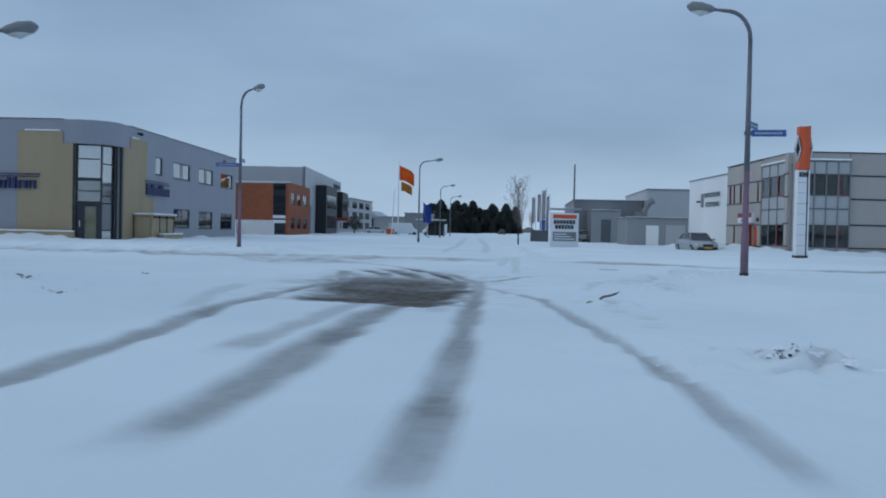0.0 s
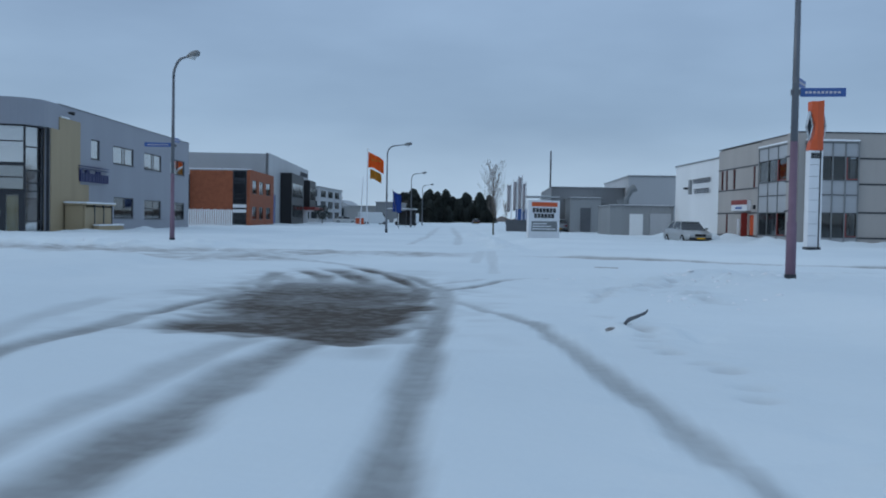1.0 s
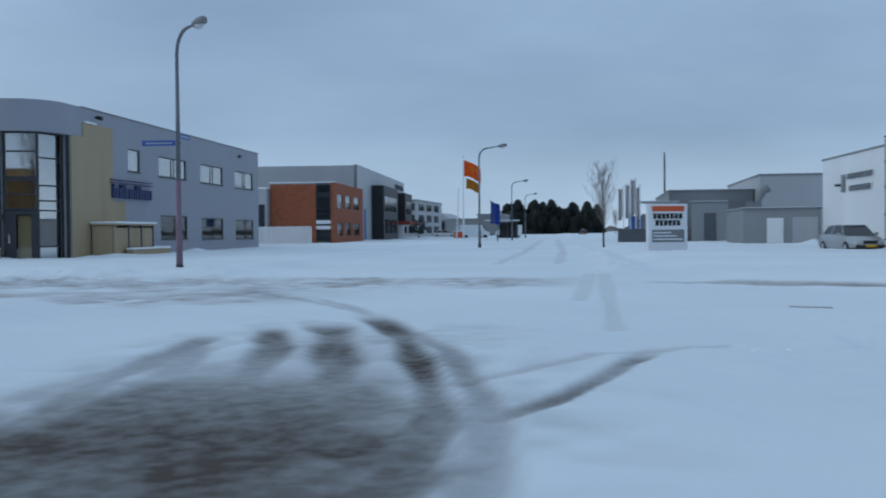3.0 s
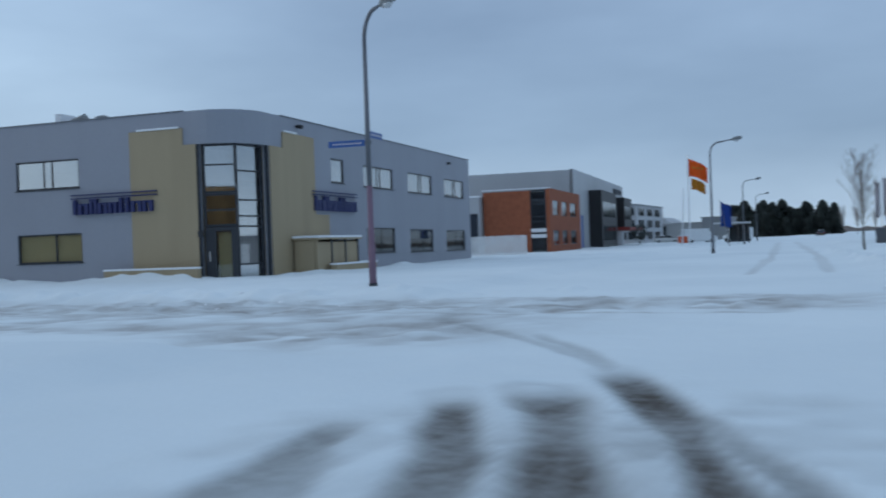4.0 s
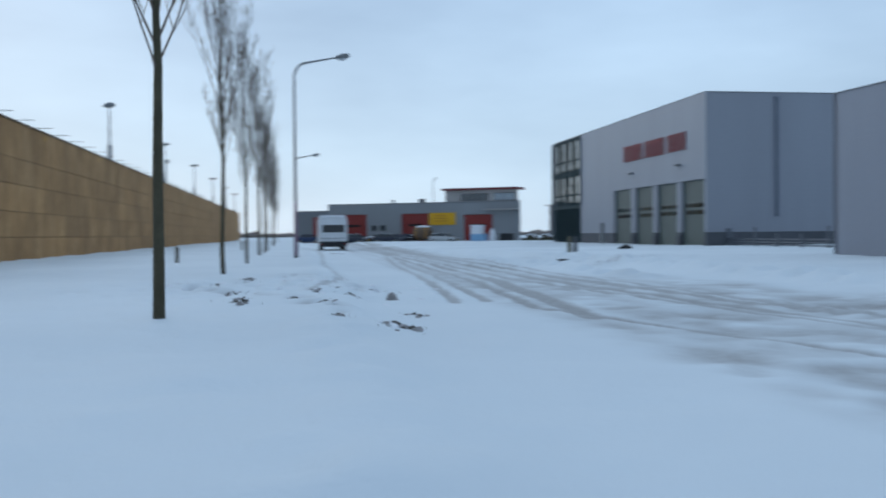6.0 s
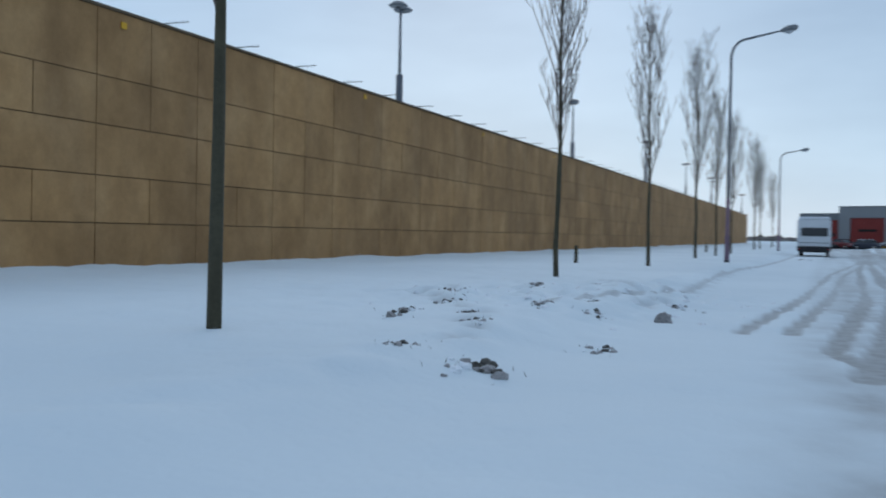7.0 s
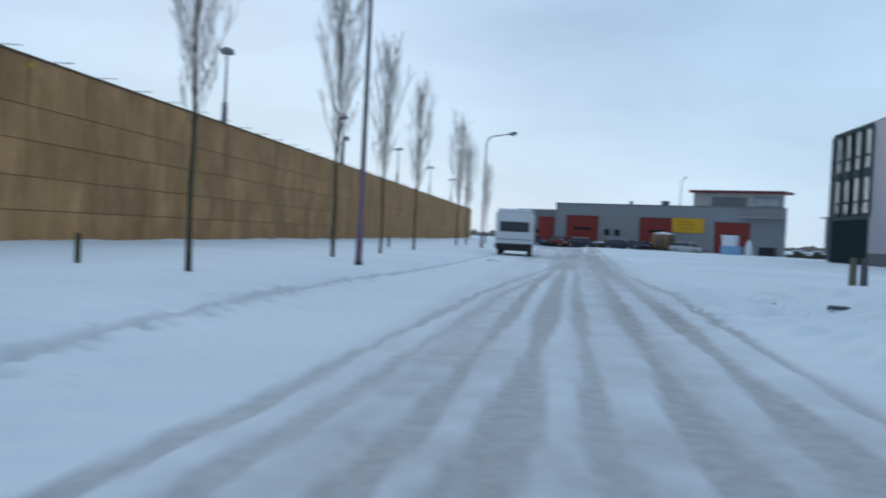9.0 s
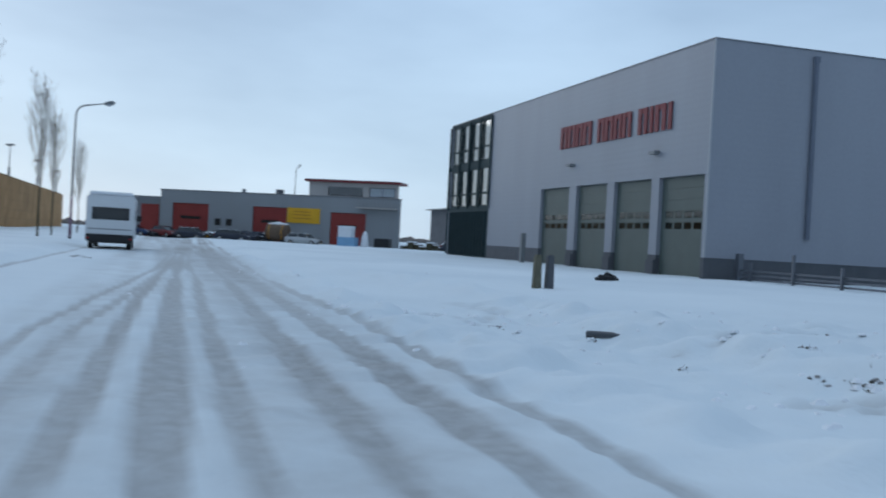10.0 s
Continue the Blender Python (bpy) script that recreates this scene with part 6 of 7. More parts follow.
    sg = thing("wall_sign", "row of plain grey raised blocks on a hall", "sign")
    letter_bars(sg, G, 34.5, 44.5, 7.9, 8.6, (1,) * 7, M_STONE_DARK, 0.1)
    lk = thing("grey_shed", "low grey shed between two buildings", "building")
    part("wall", boxed(-37.5, -29.6, 97.6, 112, 0, 5.7), M_CLAD_LIGHT, lk)
    part("roof", boxed(-37.6, -29.5, 97.5, 112.1, 5.7, 5.85), M_SNOWCAP, lk)
    part("door", boxed(-31.2, -29.8, 97.52, 97.6, 0, 4.1), M_DARK_BLUE, lk)
    fe = thing("board_fence", "grey upright board fence beside the office", "fence")
    for k in range(24):
        x = -26.2 + k * 0.22
        part("board", boxed(x, x + 0.16, 85.0, 85.04, -0.05, 1.78 + 0.03 * math.sin(k * 2.1)), M_CLAD_WHITE, fe)
    for z in (0.4, 1.3):
        part("rail", boxed(-26.2, -20.9, 85.04, 85.09, z, z + 0.09), M_SHED_DARK, fe)
    # offices further off
    c = thing("far_office", "distant pale three-storey office block", "building")
    part("wall", boxed(-42, -30.0, 178, 205, 0, 6.9), M_CLAD_LIGHT, c)
    part("roof", boxed(-42.1, -29.8, 177.8, 205.2, 6.9, 7.1), M_SHED_DARK, c)
    for k in range(3):
        for z in (0.9, 3.0, 5.1):
            part("window", boxed(-34.4 + k * 1.45, -33.3 + k * 1.45, 177.92, 178.0, z, z + 1.3), M_GLASS_CAR, c)
            part("window", boxed(-30.0, -29.92, 180 + k * 8, 185 + k * 8, z, z + 1.3), M_GLASS_CAR, c)
    for x0, x1, y, hz, mat, lab in ((-46, -24.8, 232, 4.0, M_SHED, "distant grey gabled hall"), (-24.6, -19.5, 222, 4.9, M_SHED_DARK, "distant dark block beside a grey hall")):
        g = thing("far_hall", lab, "building")
        part("wall", boxed(x0, x1, y, y + 22, 0, hz), mat, g)
        part("roof", boxed(x0 - 0.2, x1 + 0.2, y - 0.2, y + 22.2, hz, hz + 0.2), M_SHED, g)
        if x0 < -40:
            bm = bmesh.new()
            pts = [(-38.0, hz), (-32.0, hz), (-35.0, hz + 1.6)]
            lo = [bm.verts.new((px, y - 0.3, pz)) for px, pz in pts]
            hi = [bm.verts.new((px, y + 20, pz)) for px, pz in pts]
            bm.faces.new(lo)
            bm.faces.new(hi[::-1])
            for i in range(3):
                j = (i + 1) % 3
                bm.faces.new((lo[i], hi[i], hi[j], lo[j]))
            part("gable", bm, M_CLAD_LIGHT, g)
            part("window", boxed(-36.2, -33.8, y - 0.36, y - 0.3, 1.2, hz - 0.5), M_GLASS_CAR, g)


north_block()


def delivery_van(paint, label, m):
    """A box van, 5 m long, nose towards +x."""
    t = thing("parked_van", label, "van", m, group="parked vans")
    bm = bmesh.new()
    box(bm, -2.5, 1.2, -0.9, 0.9, 0.35, 2.1, 0.08)
    part("body", bm, paint, t)
    bm = bmesh.new()
    loft(bm, [[(1.15, -0.88, 0.35), (1.15, 0.88, 0.35), (1.15, 0.8, 2.0), (1.15, -0.8, 2.0)], [(1.9, -0.86, 0.35), (1.9, 0.86, 0.35), (1.7, 0.76, 1.25), (1.7, -0.76, 1.25)], [(2.5, -0.8, 0.4), (2.5, 0.8, 0.4), (2.45, 0.72, 1.0), (2.45, -0.72, 1.0)]])
    part("cab", bm, paint, t)
    part("windscreen", boxed(1.3, 1.62, -0.72, 0.72, 1.3, 1.85), M_GLASS_CAR, t)
    part("roof_snow", boxed(-2.45, 1.15, -0.85, 0.85, 2.1, 2.16), M_SNOWCAP, t)
    for x in (-1.6, 1.6):
        for s in (-1, 1):
            part("wheel", tubed([(x, s * 0.7, 0.33), (x, s * 0.92, 0.33)], 0.33, 14), M_RUBBER, t)
    return t


delivery_van(M_CAR_WHITE, "white van parked far along the snowy street", pose(-16.0, 152, 0, 0, 0, 30))
delivery_van(M_CAR_WHITE, "white van parked far along the snowy street", pose(-12.2, 168, 0, 0, 0, 140))
oc = thing("site_container", "small orange steel container by the far street", "container")
part("body", boxed(-18.7, -17.4, 150.0, 152.0, 0, 1.15), M_ORANGE, oc)
part("lid", boxed(-18.75, -17.35, 149.95, 152.05, 1.15, 1.25), M_SNOWCAP, oc)
bs = thing("bus_shelter", "dark glazed bus shelter with snow on its roof", "shelter")
part("roof", boxed(-12.4, -7.8, 137.8, 139.9, 2.5, 2.62), M_LAMP_HEAD, bs)
part("roof_snow", boxed(-12.4, -7.8, 137.8, 139.9, 2.62, 2.72), M_SNOWCAP, bs)
for x in (-10.6, -9.3, -8.0):
    part("post", boxed(x - 0.05, x + 0.05, 138.0, 138.1, 0, 2.5), M_DARK, bs)
part("back_pane", boxed(-10.6, -8.0, 139.7, 139.75, 0.2, 2.4), M_GLASS_CAR, bs)
rb = bmesh.new()
rng = random.Random(5)
for i in range(420):
    a, u = rng.uniform(0, 6.283), rng.uniform(-1, 1)
    rr = 1.25 * rng.uniform(0.6, 1.05)
    c = Vector((math.cos(a) * math.sqrt(1 - u * u), math.sin(a) * math.sqrt(1 - u * u), u)) * rr + Vector((0, 0, 2.0))
    e = Vector((rng.uniform(-1, 1), rng.uniform(-1, 1), rng.uniform(-1, 1))) * 0.28
    g = Vector((rng.uniform(-1, 1), rng.uniform(-1, 1), rng.uniform(-1, 1))) * 0.28
    rb.faces.new([rb.verts.new(c), rb.verts.new(c + e), rb.verts.new(c + g)])
bush = thing("clipped_tree", "small round clipped dark evergreen tree", "tree", pose(-24.2, 150, 0))
part("trunk", tubed([(0, 0, -0.1), (0, 0, 1.4)], [0.1, 0.07], 6), M_BARK, bush)
part("crown", rb, M_CONIFER, bush)

# flags and banners
def flag(x, y, z0, z1, length, mat, parent, droop=0.35):
    bm = bmesh.new()
    n, k = 12, 6
    grid = [[None] * (k + 1) for _ in range(n + 1)]
    for i in range(n + 1):
        u = i / n
        for j in range(k + 1):
            v = j / k
            dz = -droop * u * u * (z1 - z0) + 0.05 * math.sin(u * 7 + v * 2)
            grid[i][j] = bm.verts.new((x + length * u * (1 - 0.1 * u), y + 0.16 * math.sin(u * 8 + v), z0 + (z1 - z0) * v * (1 - 0.15 * u) + dz))
    for i in range(n):
        for j in range(k):
            bm.faces.new((grid[i][j], grid[i + 1][j], grid[i + 1][j + 1], grid[i][j + 1]))
    r = bmesh.ops.solidify(bm, geom=list(bm.faces), thickness=0.02)
    return part("flag", bm, mat, parent, smooth=True)


fp = thing("flagpole", "white flagpole with orange and ochre flags flying", "flagpole", pose(-13.0, 121.5, 0))
part("pole", tubed([(0, 0, -0.1), (0, 0, 10.3)], [0.1, 0.05], 8), M_WHITE, fp)
part("finial", tubed([(0, 0, 10.3), (0, 0, 10.42)], [0.09, 0.05], 8), M_CHROME, fp)
fl = flag(0.08, 0, 7.9, 9.9, 2.3, M_ORANGE_CLOTH, fp, 0.45)
for k in range(3):
    part("pale_mark", boxed(0.6 + k * 0.45, 0.85 + k * 0.45, -0.16, -0.12, 8.78 - 0.08 * k, 8.98 - 0.08 * k), M_OCHRE_CLOTH, fl)
flag(0.35, 0, 6.4, 7.7, 1.7, M_OCHRE_CLOTH, fp, 0.5)
fp2 = thing("flagpole", "slim white flagpole beside the orange flag", "flagpole", pose(-13.9, 121.5, 0))
part("pole", tubed([(0, 0, -0.1), (0.35, 0, 6.6)], [0.09, 0.05], 8), M_WHITE, fp2)
bb = thing("banner_mast", "blue feather banner on a slim mast", "banner", pose(-8.0, 110, 0))
part("pole", tubed([(0.5, 0, -0.1), (-0.35, 0, 4.7)], [0.05, 0.03], 6), M_LAMP_HEAD, bb)
flag(-0.3, 0, 2.0, 4.5, 1.15, M_BLUE_CLOTH, bb, 0.05)
for i, (x, h) in enumerate(((5.7, 4.9), (6.3, 5.3), (6.8, 5.8), (7.2, 5.2))):
    bn = thing("banner_mast", "pale narrow banner on a white mast", "banner", pose(x, 88 + i, 0), group="banner row by the truck dealer")
    part("pole", tubed([(0, 0, -0.1), (0, 0, h)], [0.05, 0.035], 6), M_WHITE, bn)
    flag(-0.42, 0, h * 0.4, h - 0.15, 0.38, M_PALE_CLOTH, bn, -0.12)
    part("arm", tubed([(0, 0, h - 0.05), (-0.42, 0, h - 0.2)], 0.02, 5), M_WHITE, bn)
mastf = solid("radio_mast", tubed([(0, 0, 0), (0, 0, 10.9), (0, 0, 10.9), (0, 0, 12.2)], [0.16, 0.13, 0.13, 0.1], 8), M_STONE_DARK, "tall dark mast rising behind sheds", "mast", pose(12.5, 146, 0))

# dealer's board by the road
rs = thing("dealer_board", "white roadside board with red band and plain bars", "sign", pose(7.2, 53.2, 0, 0, 0, 25))
part("panel", boxed(-1.06, 1.06, -0.16, 0.16, -0.1, 2.5, 0.02), M_WHITE, rs)
part("top_band", boxed(-0.88, 0.88, -0.175, -0.162, 2.12, 2.38), M_ORANGE, rs, "orange-red band")
for z, n, w in ((1.75, 7, 0.82), (1.42, 6, 0.7)):
    for k in range(n):
        s = -w + k * 2 * w / n
        part("letter_bar", boxed(s, s + 2 * w / n * 0.78, -0.176, -0.162, z, z + 0.27), M_BLACK, rs)
part("grey_panel", boxed(-0.88, 0.88, -0.172, -0.162, 0.6, 1.22), M_LAMP_HEAD, rs)
for k in range(3):
    part("text_bar", boxed(-0.8, 0.75 - k * 0.3, -0.18, -0.173, 0.72 + k * 0.16, 0.78 + k * 0.16), M_WHITE, rs)
for s in (-0.8, 0.8):
    part("leg", boxed(s - 0.08, s + 0.08, -0.1, 0.1, -0.3, -0.1), M_DARK, rs)

tt = thing("dealer_totem", "tall white totem with an orange head and diamond badge", "sign", pose(18.3, 37.3, 0, 0, 0, 8) @ Matrix.Diagonal((0.7, 0.9, 1, 1)))
part("plinth", boxed(-0.42, 0.42, -0.3, 0.3, -0.1, 0.3), M_DARK, tt)
part("shaft", boxed(-0.42, 0.24, -0.24, 0.24, 0.3, 4.55, 0.02), M_WHITE, tt)
part("edge_strip", boxed(0.242, 0.34, -0.2, 0.2, 0.3, 4.55), M_DARK, tt)
part("shaft_edge", boxed(0.342, 0.44, -0.24, 0.24, 0.3, 4.55), M_WHITE, tt)
for k in range(7):
    part("seam", boxed(-0.42, 0.24, -0.246, -0.241, 0.8 + k * 0.52, 0.815 + k * 0.52), M_LAMP_HEAD, tt)
bm = bmesh.new()
rows = []
for k in range(9):
    z = 4.56 + 2.14 * k / 8
    left = -0.42 + 0.3 * math.sin(math.pi * min(1, k / 7)) ** 2 + 0.06 * k / 8
    rows.append([(left, -0.22, z), (0.0, -0.3, z), (0.44, -0.22, z + 0.05 * k / 8), (0.44, 0.22, z + 0.05 * k / 8), (0.0, 0.3, z), (left, 0.22, z)])
loft(bm, rows)
part("head", bm, M_ORANGE, tt, "orange head with a hollow side")
for s in (-1, 1):
    bm = bmesh.new()
    for (x0, z0), (x1, z1) in zip(((-0.2, 5.6), (0.0, 5.0), (0.2, 5.6), (0.0, 6.25)), ((0.0, 5.0), (0.2, 5.6), (0.0, 6.25), (-0.2, 5.6))):
        tube(bm, [(s * 0.42 + x0, -0.1, z0), (s * 0.42 + x1, -0.1, z1)], 0.075, 6)
    badge = part("badge", bm, M_CHROME, tt, "silver diamond badge")
    bm = bmesh.new()
    d = [(-0.14, 5.6), (0.0, 5.15), (0.14, 5.6), (0.0, 6.1)]
    a = [bm.verts.new((s * 0.42 + x, -0.11, z)) for x, z in d]
    c = [bm.verts.new((s * 0.42 + x, -0.05, z)) for x, z in d]
    bm.faces.new(a)
    bm.faces.new(c[::-1])
    for i in range(4):
        j = (i + 1) % 4
        bm.faces.new((a[i], a[j], c[j], c[i]))
    part("badge_core", bm, M_DARK_BLUE, badge)
for k in range(6):
    part("letter_bar", boxed(-0.34 + k * 0.115, -0.25 + k * 0.115, -0.252, -0.243, 4.2, 4.45), M_BLACK, tt)


# ---- truck dealer and sheds, east side of the north street ----
def dealer():
    b = thing("dealer_office", "two-storey pale concrete dealer office with dark windows", "building")
    W = Face(19.7, 62.0, -86)  # faces west, s runs south
    wide = 14.6
    slits = [(0.56, 1.12, 3.55, 4.86), (1.6, 2.05, 3.55, 4.86), (3.19, 3.71, 3.55, 4.86), (7.19, 7.6, 3.55, 4.86), (1.84, 2.27, 0.59, 1.92)]
    way_in = (6.5, 7.5, 0.0, 1.85)
    part("wall", W.wall(0, 8.6, 0, 6.25, 0.35, slits + [way_in]), M_CONC_LIGHT, b)
    for h in slits:
        window(b, W, *h, (1,), (1,), glass=M_GLASS_DARK, frame_mat=M_DARK_RED)
        # added dark sheet behind the slit, in place of a shaded room
        part("dark_backing", W.boxed(h[0] - 0.1, h[1] + 0.1, 0.8, 0.9, h[2] - 0.2, h[3] + 0.2), M_ROOM, b)
    part("door", W.boxed(6.51, 7.49, 0.1, 0.18, 0.02, 1.84), M_ORANGE, b, "orange entrance door")
    part("wind_screen", W.boxed(6.24, 6.31, -0.4, -0.002, 0, 1.98), M_RED, b, "red entrance screen")
    part("porch_post", W.boxed(4.62, 4.78, -0.1, -0.002, 0, 1.6), M_WHITE, b, "white post")
    sg = part("door_sign", W.boxed(3.75, 6.95, -0.25, -0.002, 2.12, 2.8), M_WHITE, b, "white and red sign over the door")
    part("band", W.boxed(3.75, 6.95, -0.262, -0.25, 2.5, 2.8), M_RED, sg)
    part("text_bar", W.boxed(4.6, 5.9, -0.26, -0.25, 2.22, 2.36), M_SIGN_BLUE, sg)
    part("wall_lamp", W.boxed(7.65, 7.8, -0.14, -0.002, 2.2, 2.45), M_DARK, b)
    for z in (0.5, 1.93, 3.46, 4.87):
        part("dark_band", W.boxed(0.0, 8.6, -0.03, -0.002, z, z + 0.08), M_DARK, b)

    def glazed_bay(F, s0, s1, cols, accent):
        """Storeys of dark panes between pale panels, behind thin grey bars."""
        wide_col = (s1 - s0) / cols
        for k in range(cols):
            a, c = s0 + k * wide_col, s0 + (k + 1) * wide_col
            for z0, z1 in ((0.05, 0.62), (1.97, 2.92), (2.96, 3.73), (5.02, 5.75)):
                part("spandrel", F.boxed(a + 0.02, c - 0.02, -0.12, -0.04, z0, z1), M_CLAD_LIGHT, b)
            for z0, z1 in ((0.64, 1.94), (3.76, 5.0)):
                p = part("pane", F.boxed(a + 0.02, c - 0.02, -0.1, -0.09, z0, z1), M_GLASS_DARK, b)
                p.visible_shadow = False
                if k == accent:
                    part("orange_edge", F.boxed(a, a + 0.1, -0.16, -0.121, z0, z1), M_RED, b, "red strip beside the panes")
                    part("orange_edge", F.boxed(a + 0.1, c - 0.04, -0.15, -0.122, z0, z0 + 0.06), M_RED, b)
        for k in range(cols + 1):
            a = s0 + k * wide_col
            part("bar", F.boxed(a - 0.035, a + 0.035, -0.17, -0.123, 0.05, 5.78), M_LAMP_HEAD, b)
        for z in (0.63, 1.955, 2.94, 3.745, 5.01):
            part("bar", F.boxed(s0, s1, -0.165, -0.123, z - 0.025, z + 0.025), M_STONE_DARK, b)
        # added dark sheet behind the bay's panes, in place of shaded rooms
        part("dark_backing", F.boxed(s0, s1, 0.9, 1.0, 0.0, 5.8), M_ROOM, b)
        part("bay_roof", F.boxed(s0 - 0.05, s1 + 0.05, -0.2, 1.0, 5.78, 5.86), M_LAMP_HEAD, b)
        part("bay_snow", F.boxed(s0 - 0.04, s1 + 0.04, -0.19, 0.0, 5.86, 5.95), M_SNOWCAP, b)

    glazed_bay(W, 8.64, 13.44, 3, 2)
    part("wall", W.boxed(8.62, 13.46, 0.0, 0.35, 5.86, 6.3), M_CONC_LIGHT, b)
    bm = bmesh.new()
    W.box(bm, 13.48, wide, -0.35, 0.3, 0, 6.3)
    bmesh.ops.bevel(bm, geom=[e for e in bm.edges if abs(e.verts[0].co.z - e.verts[1].co.z) > 1], offset=0.3, segments=4, affect="EDGES")
    part("corner_pier", bm, M_CONC_LIGHT, b)
    part("downpipe", tubed([W.at(wide + 0.2, -0.3, 0), W.at(wide + 0.2, -0.3, 5.6)], 0.09), M_LAMP_HEAD, b)
    for z in (0.6, 1.98, 3.6, 4.98):
        part("dark_band", W.boxed(13.6, wide - 0.1, -0.38, -0.352, z, z + 0.09), M_DARK, b)
    S = Face(*W.at(wide, 0, 0)[:2], 4)
    part("pier_return", S.boxed(-0.02, 0.34, -0.06, 0.33, 0, 6.29), M_CONC_LIGHT, b)
    glazed_bay(S, 0.38, 3.22, 4, 3)
    part("wall", S.boxed(0.36, 3.24, 0.0, 0.35, 5.86, 6.3), M_CONC_LIGHT, b)
    part("wall", S.boxed(3.26, 26, 0, 0.35, 0, 6.3), M_CONC_LIGHT, b)
    for z in (0.56, 1.95, 3.5, 4.9):
        part("dark_band", S.boxed(3.3, 26, -0.03, -0.002, z, z + 0.09), M_DARK, b)
    part("wall", Face(*S.at(26, 0, 0)[:2], 94).boxed(0.36, 14, 0, 0.35, 0, 6.3), M_CONC_LIGHT, b)
    part("roof", S.boxed(0.4, 25.6, 0.4, 14, 6.0, 6.15), M_SNOWCAP, b)
    part("parapet_cap", S.boxed(0.0, 26.0, -0.05, 0.36, 6.3, 6.37), M_DARK, b)
    part("parapet_cap", W.boxed(0.0, 13.5, -0.05, 0.36, 6.3, 6.36), M_DARK, b)
    w = thing("white_hall", "white-clad truck workshop hall with grey block sign", "building")
    part("wall", W.boxed(-12.2, -0.02, 0.1, 14, 0, 5.8), M_CLAD_WHITE, w)
    part("roof", W.boxed(-12.3, -0.02, 0.05, 14, 5.8, 5.92), M_LAMP_HEAD, w)
    part("wall_lamp", W.boxed(-8.6, -8.3, -0.2, 0.1, 3.9, 4.05), M_DARK, w)
    sg = thing("wall_sign", "two rows of plain grey blocks on white cladding", "sign")
    letter_bars(sg, W, -6.6, -1.9, 4.25, 4.6, (1,) * 9, M_STONE_DARK, 0.02)
    letter_bars(sg, W, -6.2, -2.2, 3.5, 3.85, (1,) * 8, M_STONE_DARK, 0.02)
    part("emblem", W.boxed(-7.8, -7.2, -0.02, 0.08, 3.5, 4.6), M_LAMP_HEAD, sg)
    for x0, x1, y0, y1, hz, mat, lab in ((13.7, 18.9, 74.5, 84, 2.55, M_SHED, "low grey flat-roofed shed"), (17.9, 30, 95, 118, 6.0, M_CLAD_LIGHT, "tall pale grey clad warehouse"), (10.1, 17.8, 98, 122, 4.8, M_SHED_DARK, "dark grey flat-roofed warehouse"), (11.6, 14.6, 90.5, 97.9, 3.5, M_SHED, "grey shed with a plain front")):
        h = thing("shed", lab, "building", group="sheds behind the dealer")
        part("wall", boxed(x0, x1, y0, y1, 0, hz), mat, h)
        part("roof", boxed(x0 - 0.1, x1 + 0.1, y0 - 0.1, y1 + 0.1, hz, hz + 0.12), M_SHED_DARK, h)
        part("roof_snow", boxed(x0, x1, y0, y1, hz + 0.12, hz + 0.16), M_SNOWCAP, h)
        if hz == 2.55:
            part("door", boxed(15.3, 16.4, 74.44, 74.5, 0, 1.95), M_CLAD_WHITE, h)
            part("door", boxed(17.0, 18.7, 74.44, 74.5, 0, 2.0), M_CLAD_LIGHT, h)
        elif hz == 3.5:
            part("door", boxed(12.6, 13.6, 90.44, 90.5, 0, 2.6), M_STONE_DARK, h)
        elif hz == 4.8:
            part("door", boxed(15.2, 16.4, 97.94, 98, 0, 3.0), M_STONE_DARK, h)
    dish = thing("exhaust_stack", "grey bent exhaust duct on a shed roof", "duct", pose(17.0, 90, 2.6))
    part("duct", tubed([(0, 0, 0), (0, 0, 0.9), (0.4, 0, 1.8), (0.9, 0, 2.1)], [0.25, 0.25, 0.35, 0.4]), M_LAMP_HEAD, dish)
    part("stand", boxed(-0.9, 0.3, -0.1, 0.1, -0.05, 0.9), M_LAMP_HEAD, dish)
    part("shed_link", boxed(16.4, 17.8, 89.4, 90.6, -2.6, -0.04), M_SHED, dish)
    k = thing("kiosk", "small dark kiosk with a flat pale roof", "kiosk")
    part("body", boxed(7.4, 10.0, 92, 95, 0, 2.6), M_SHED_DARK, k)
    part("roof", boxed(6.9, 10.6, 91.6, 95.4, 3.6, 3.75), M_CLAD_LIGHT, k)
    for x in (7.0, 10.4):
        part("post", boxed(x, x + 0.1, 91.7, 91.8, 0, 3.6), M_LAMP_HEAD, k)
    part("panel", boxed(6.2, 7.4, 92, 92.1, 0, 2.4), M_SIGN_BLUE, k)
    part("fence_panel", boxed(5.2, 8.6, 86, 86.06, 0, 1.3), M_STONE_DARK, k)


dealer()

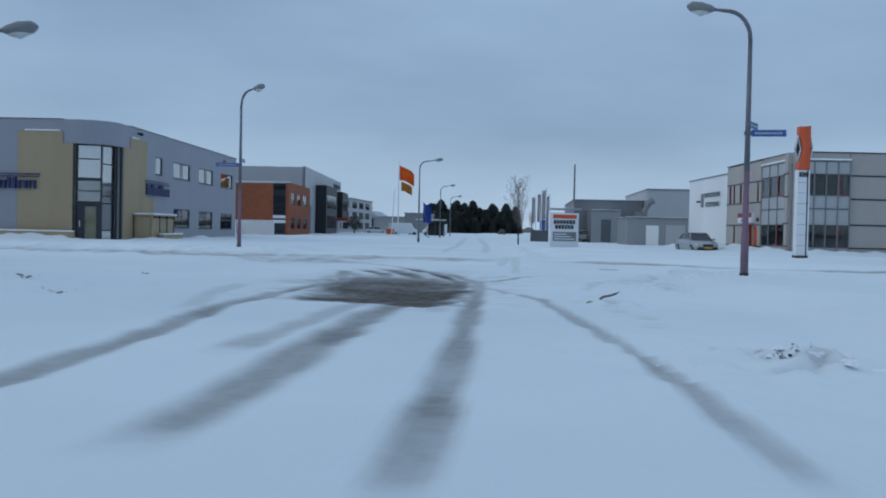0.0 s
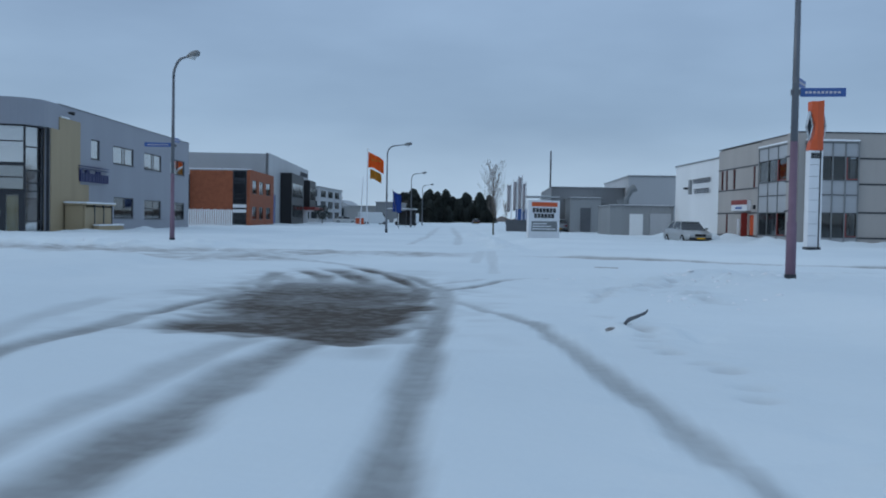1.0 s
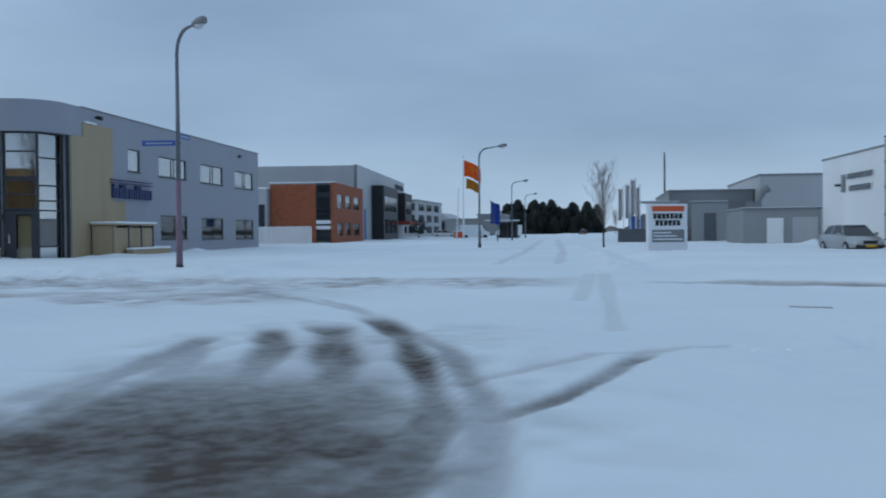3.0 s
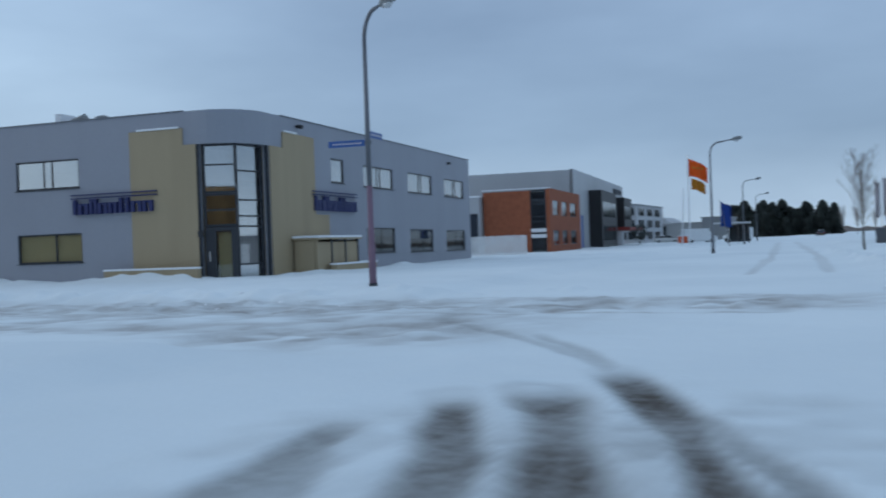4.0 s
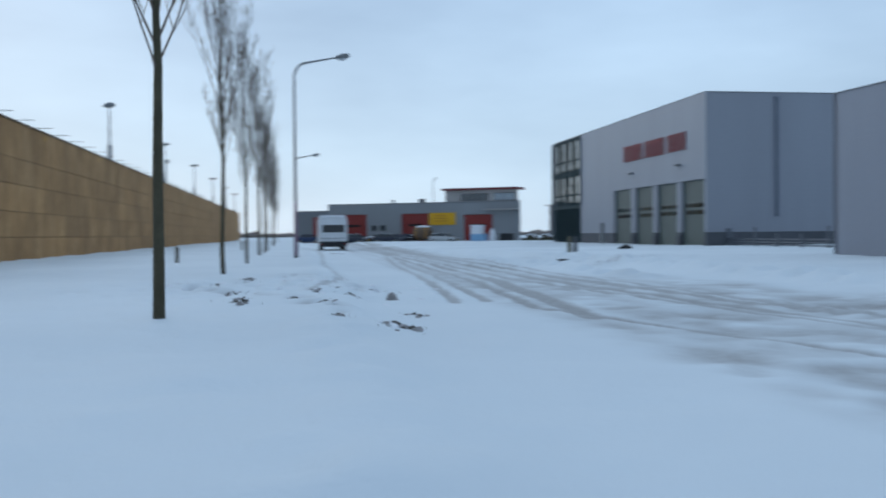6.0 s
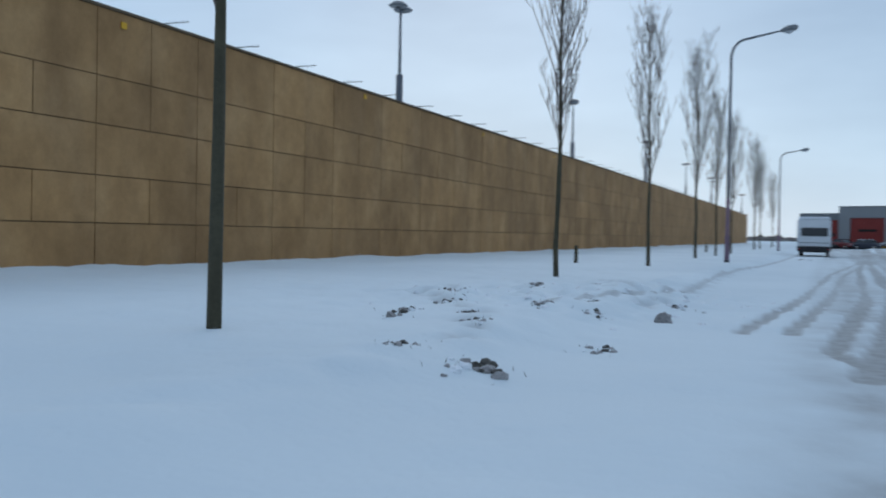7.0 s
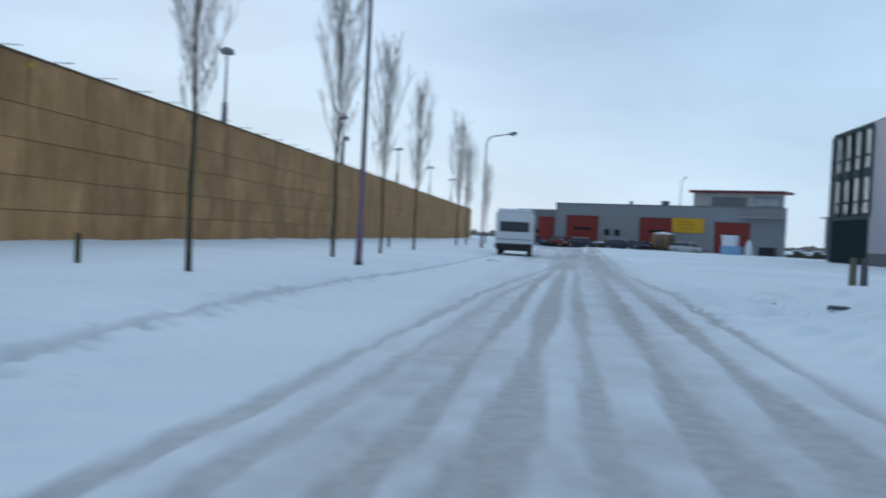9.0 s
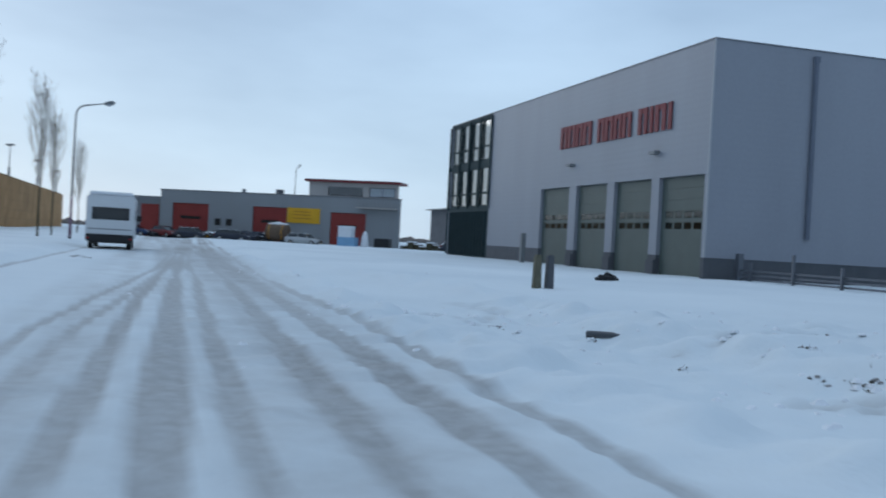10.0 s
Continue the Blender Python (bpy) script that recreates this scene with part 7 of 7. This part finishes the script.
# conifers closing the north street
def conifer(height, seed):
    rng = random.Random(seed)
    t = thing("conifer", "tall dark conifer in the wood closing the street", "tree", group="conifers closing the street")
    part("trunk", tubed([(0, 0, -0.2), (0, 0, height * 0.96)], [0.25, 0.03], 6), M_BARK, t)
    bm = bmesh.new()
    n = 420
    for i in range(n):
        f = (i / n) ** 0.85
        z = 0.5 + (height - 0.5) * f
        r = (height * 0.27) * (1 - f) ** 0.42 * rng.uniform(0.5, 1.2) + 0.2
        a = i * 2.4 + rng.uniform(-0.3, 0.3)
        ux, uy = math.cos(a), math.sin(a)
        tip = Vector((ux * r, uy * r, z - r * 0.22))
        w = 0.22 * r + 0.18
        base = Vector((ux * r * 0.1, uy * r * 0.1, z + 0.25))
        v = [bm.verts.new(base), bm.verts.new(tip + Vector((-uy * w, ux * w, 0.1))), bm.verts.new(tip + Vector((ux, uy, -0.2)) * 0.35 * w * 2), bm.verts.new(tip + Vector((uy * w, -ux * w, 0.1))), bm.verts.new((base + tip) / 2 + Vector((0, 0, -0.3 - 0.2 * w)))]
        for q in ((0, 1, 2), (0, 2, 3), (0, 4, 1), (0, 3, 4), (4, 2, 1), (4, 3, 2)):
            bm.faces.new([v[j] for j in q])
    part("crown", bm, M_CONIFER, t)
    return t


kinds = [conifer(9.6 + 0.8 * i, 40 + i) for i in range(3)]
rng = random.Random(9)
i = 0
for x in np.arange(-27.5, 1.5, 1.9):
    for row in range(3):
        px, py = x + rng.uniform(-1.2, 1.2), 312 + row * 9 + rng.uniform(-4, 4)
        size = rng.choice((0.62, 0.75, 0.85, 0.95, 1.02, 1.1)) * (0.82 if -12 < px < -7 else 1.0)
        m = pose(px, py, -0.5, 0, 0, rng.uniform(0, 360)) @ Matrix.Diagonal((size * rng.uniform(0.8, 1.15), size, size, 1))
        if i < 3:
            kinds[i].matrix_basis = m
        else:
            copy_thing(kinds[i % 3], m)
        i += 1
for x, y, turn, size in ((6.5, 250, 20, 1.1), (10.5, 262, 110, 1.0), (15.5, 240, 200, 1.2), (3.5, 290, 300, 1.3), (-22, 268, 60, 1.1)):
    copy_thing(street_tree, pose(x, y, 0, 0, 0, turn) @ Matrix.Scale(size, 4))

# low far woods all round, only a dark line on the horizon
far = bmesh.new()
rng = random.Random(12)
for ring, hz in ((700, 5), (900, 8)):
    for a in np.arange(0, 360, 0.5):
        r = ring + rng.uniform(-30, 30)
        cx, cy = r * math.cos(radians(a)), r * math.sin(radians(a))
        bmesh.ops.create_icosphere(far, subdivisions=1, radius=1, matrix=Matrix.Translation((cx, cy, 0)) @ Matrix.Diagonal((5 + rng.random() * 4, 5 + rng.random() * 4, hz * rng.uniform(0.3, 0.8), 1)))
solid("far_woods", far, M_TWIG, "distant bare woods on the horizon", "woods", kind="stuff")
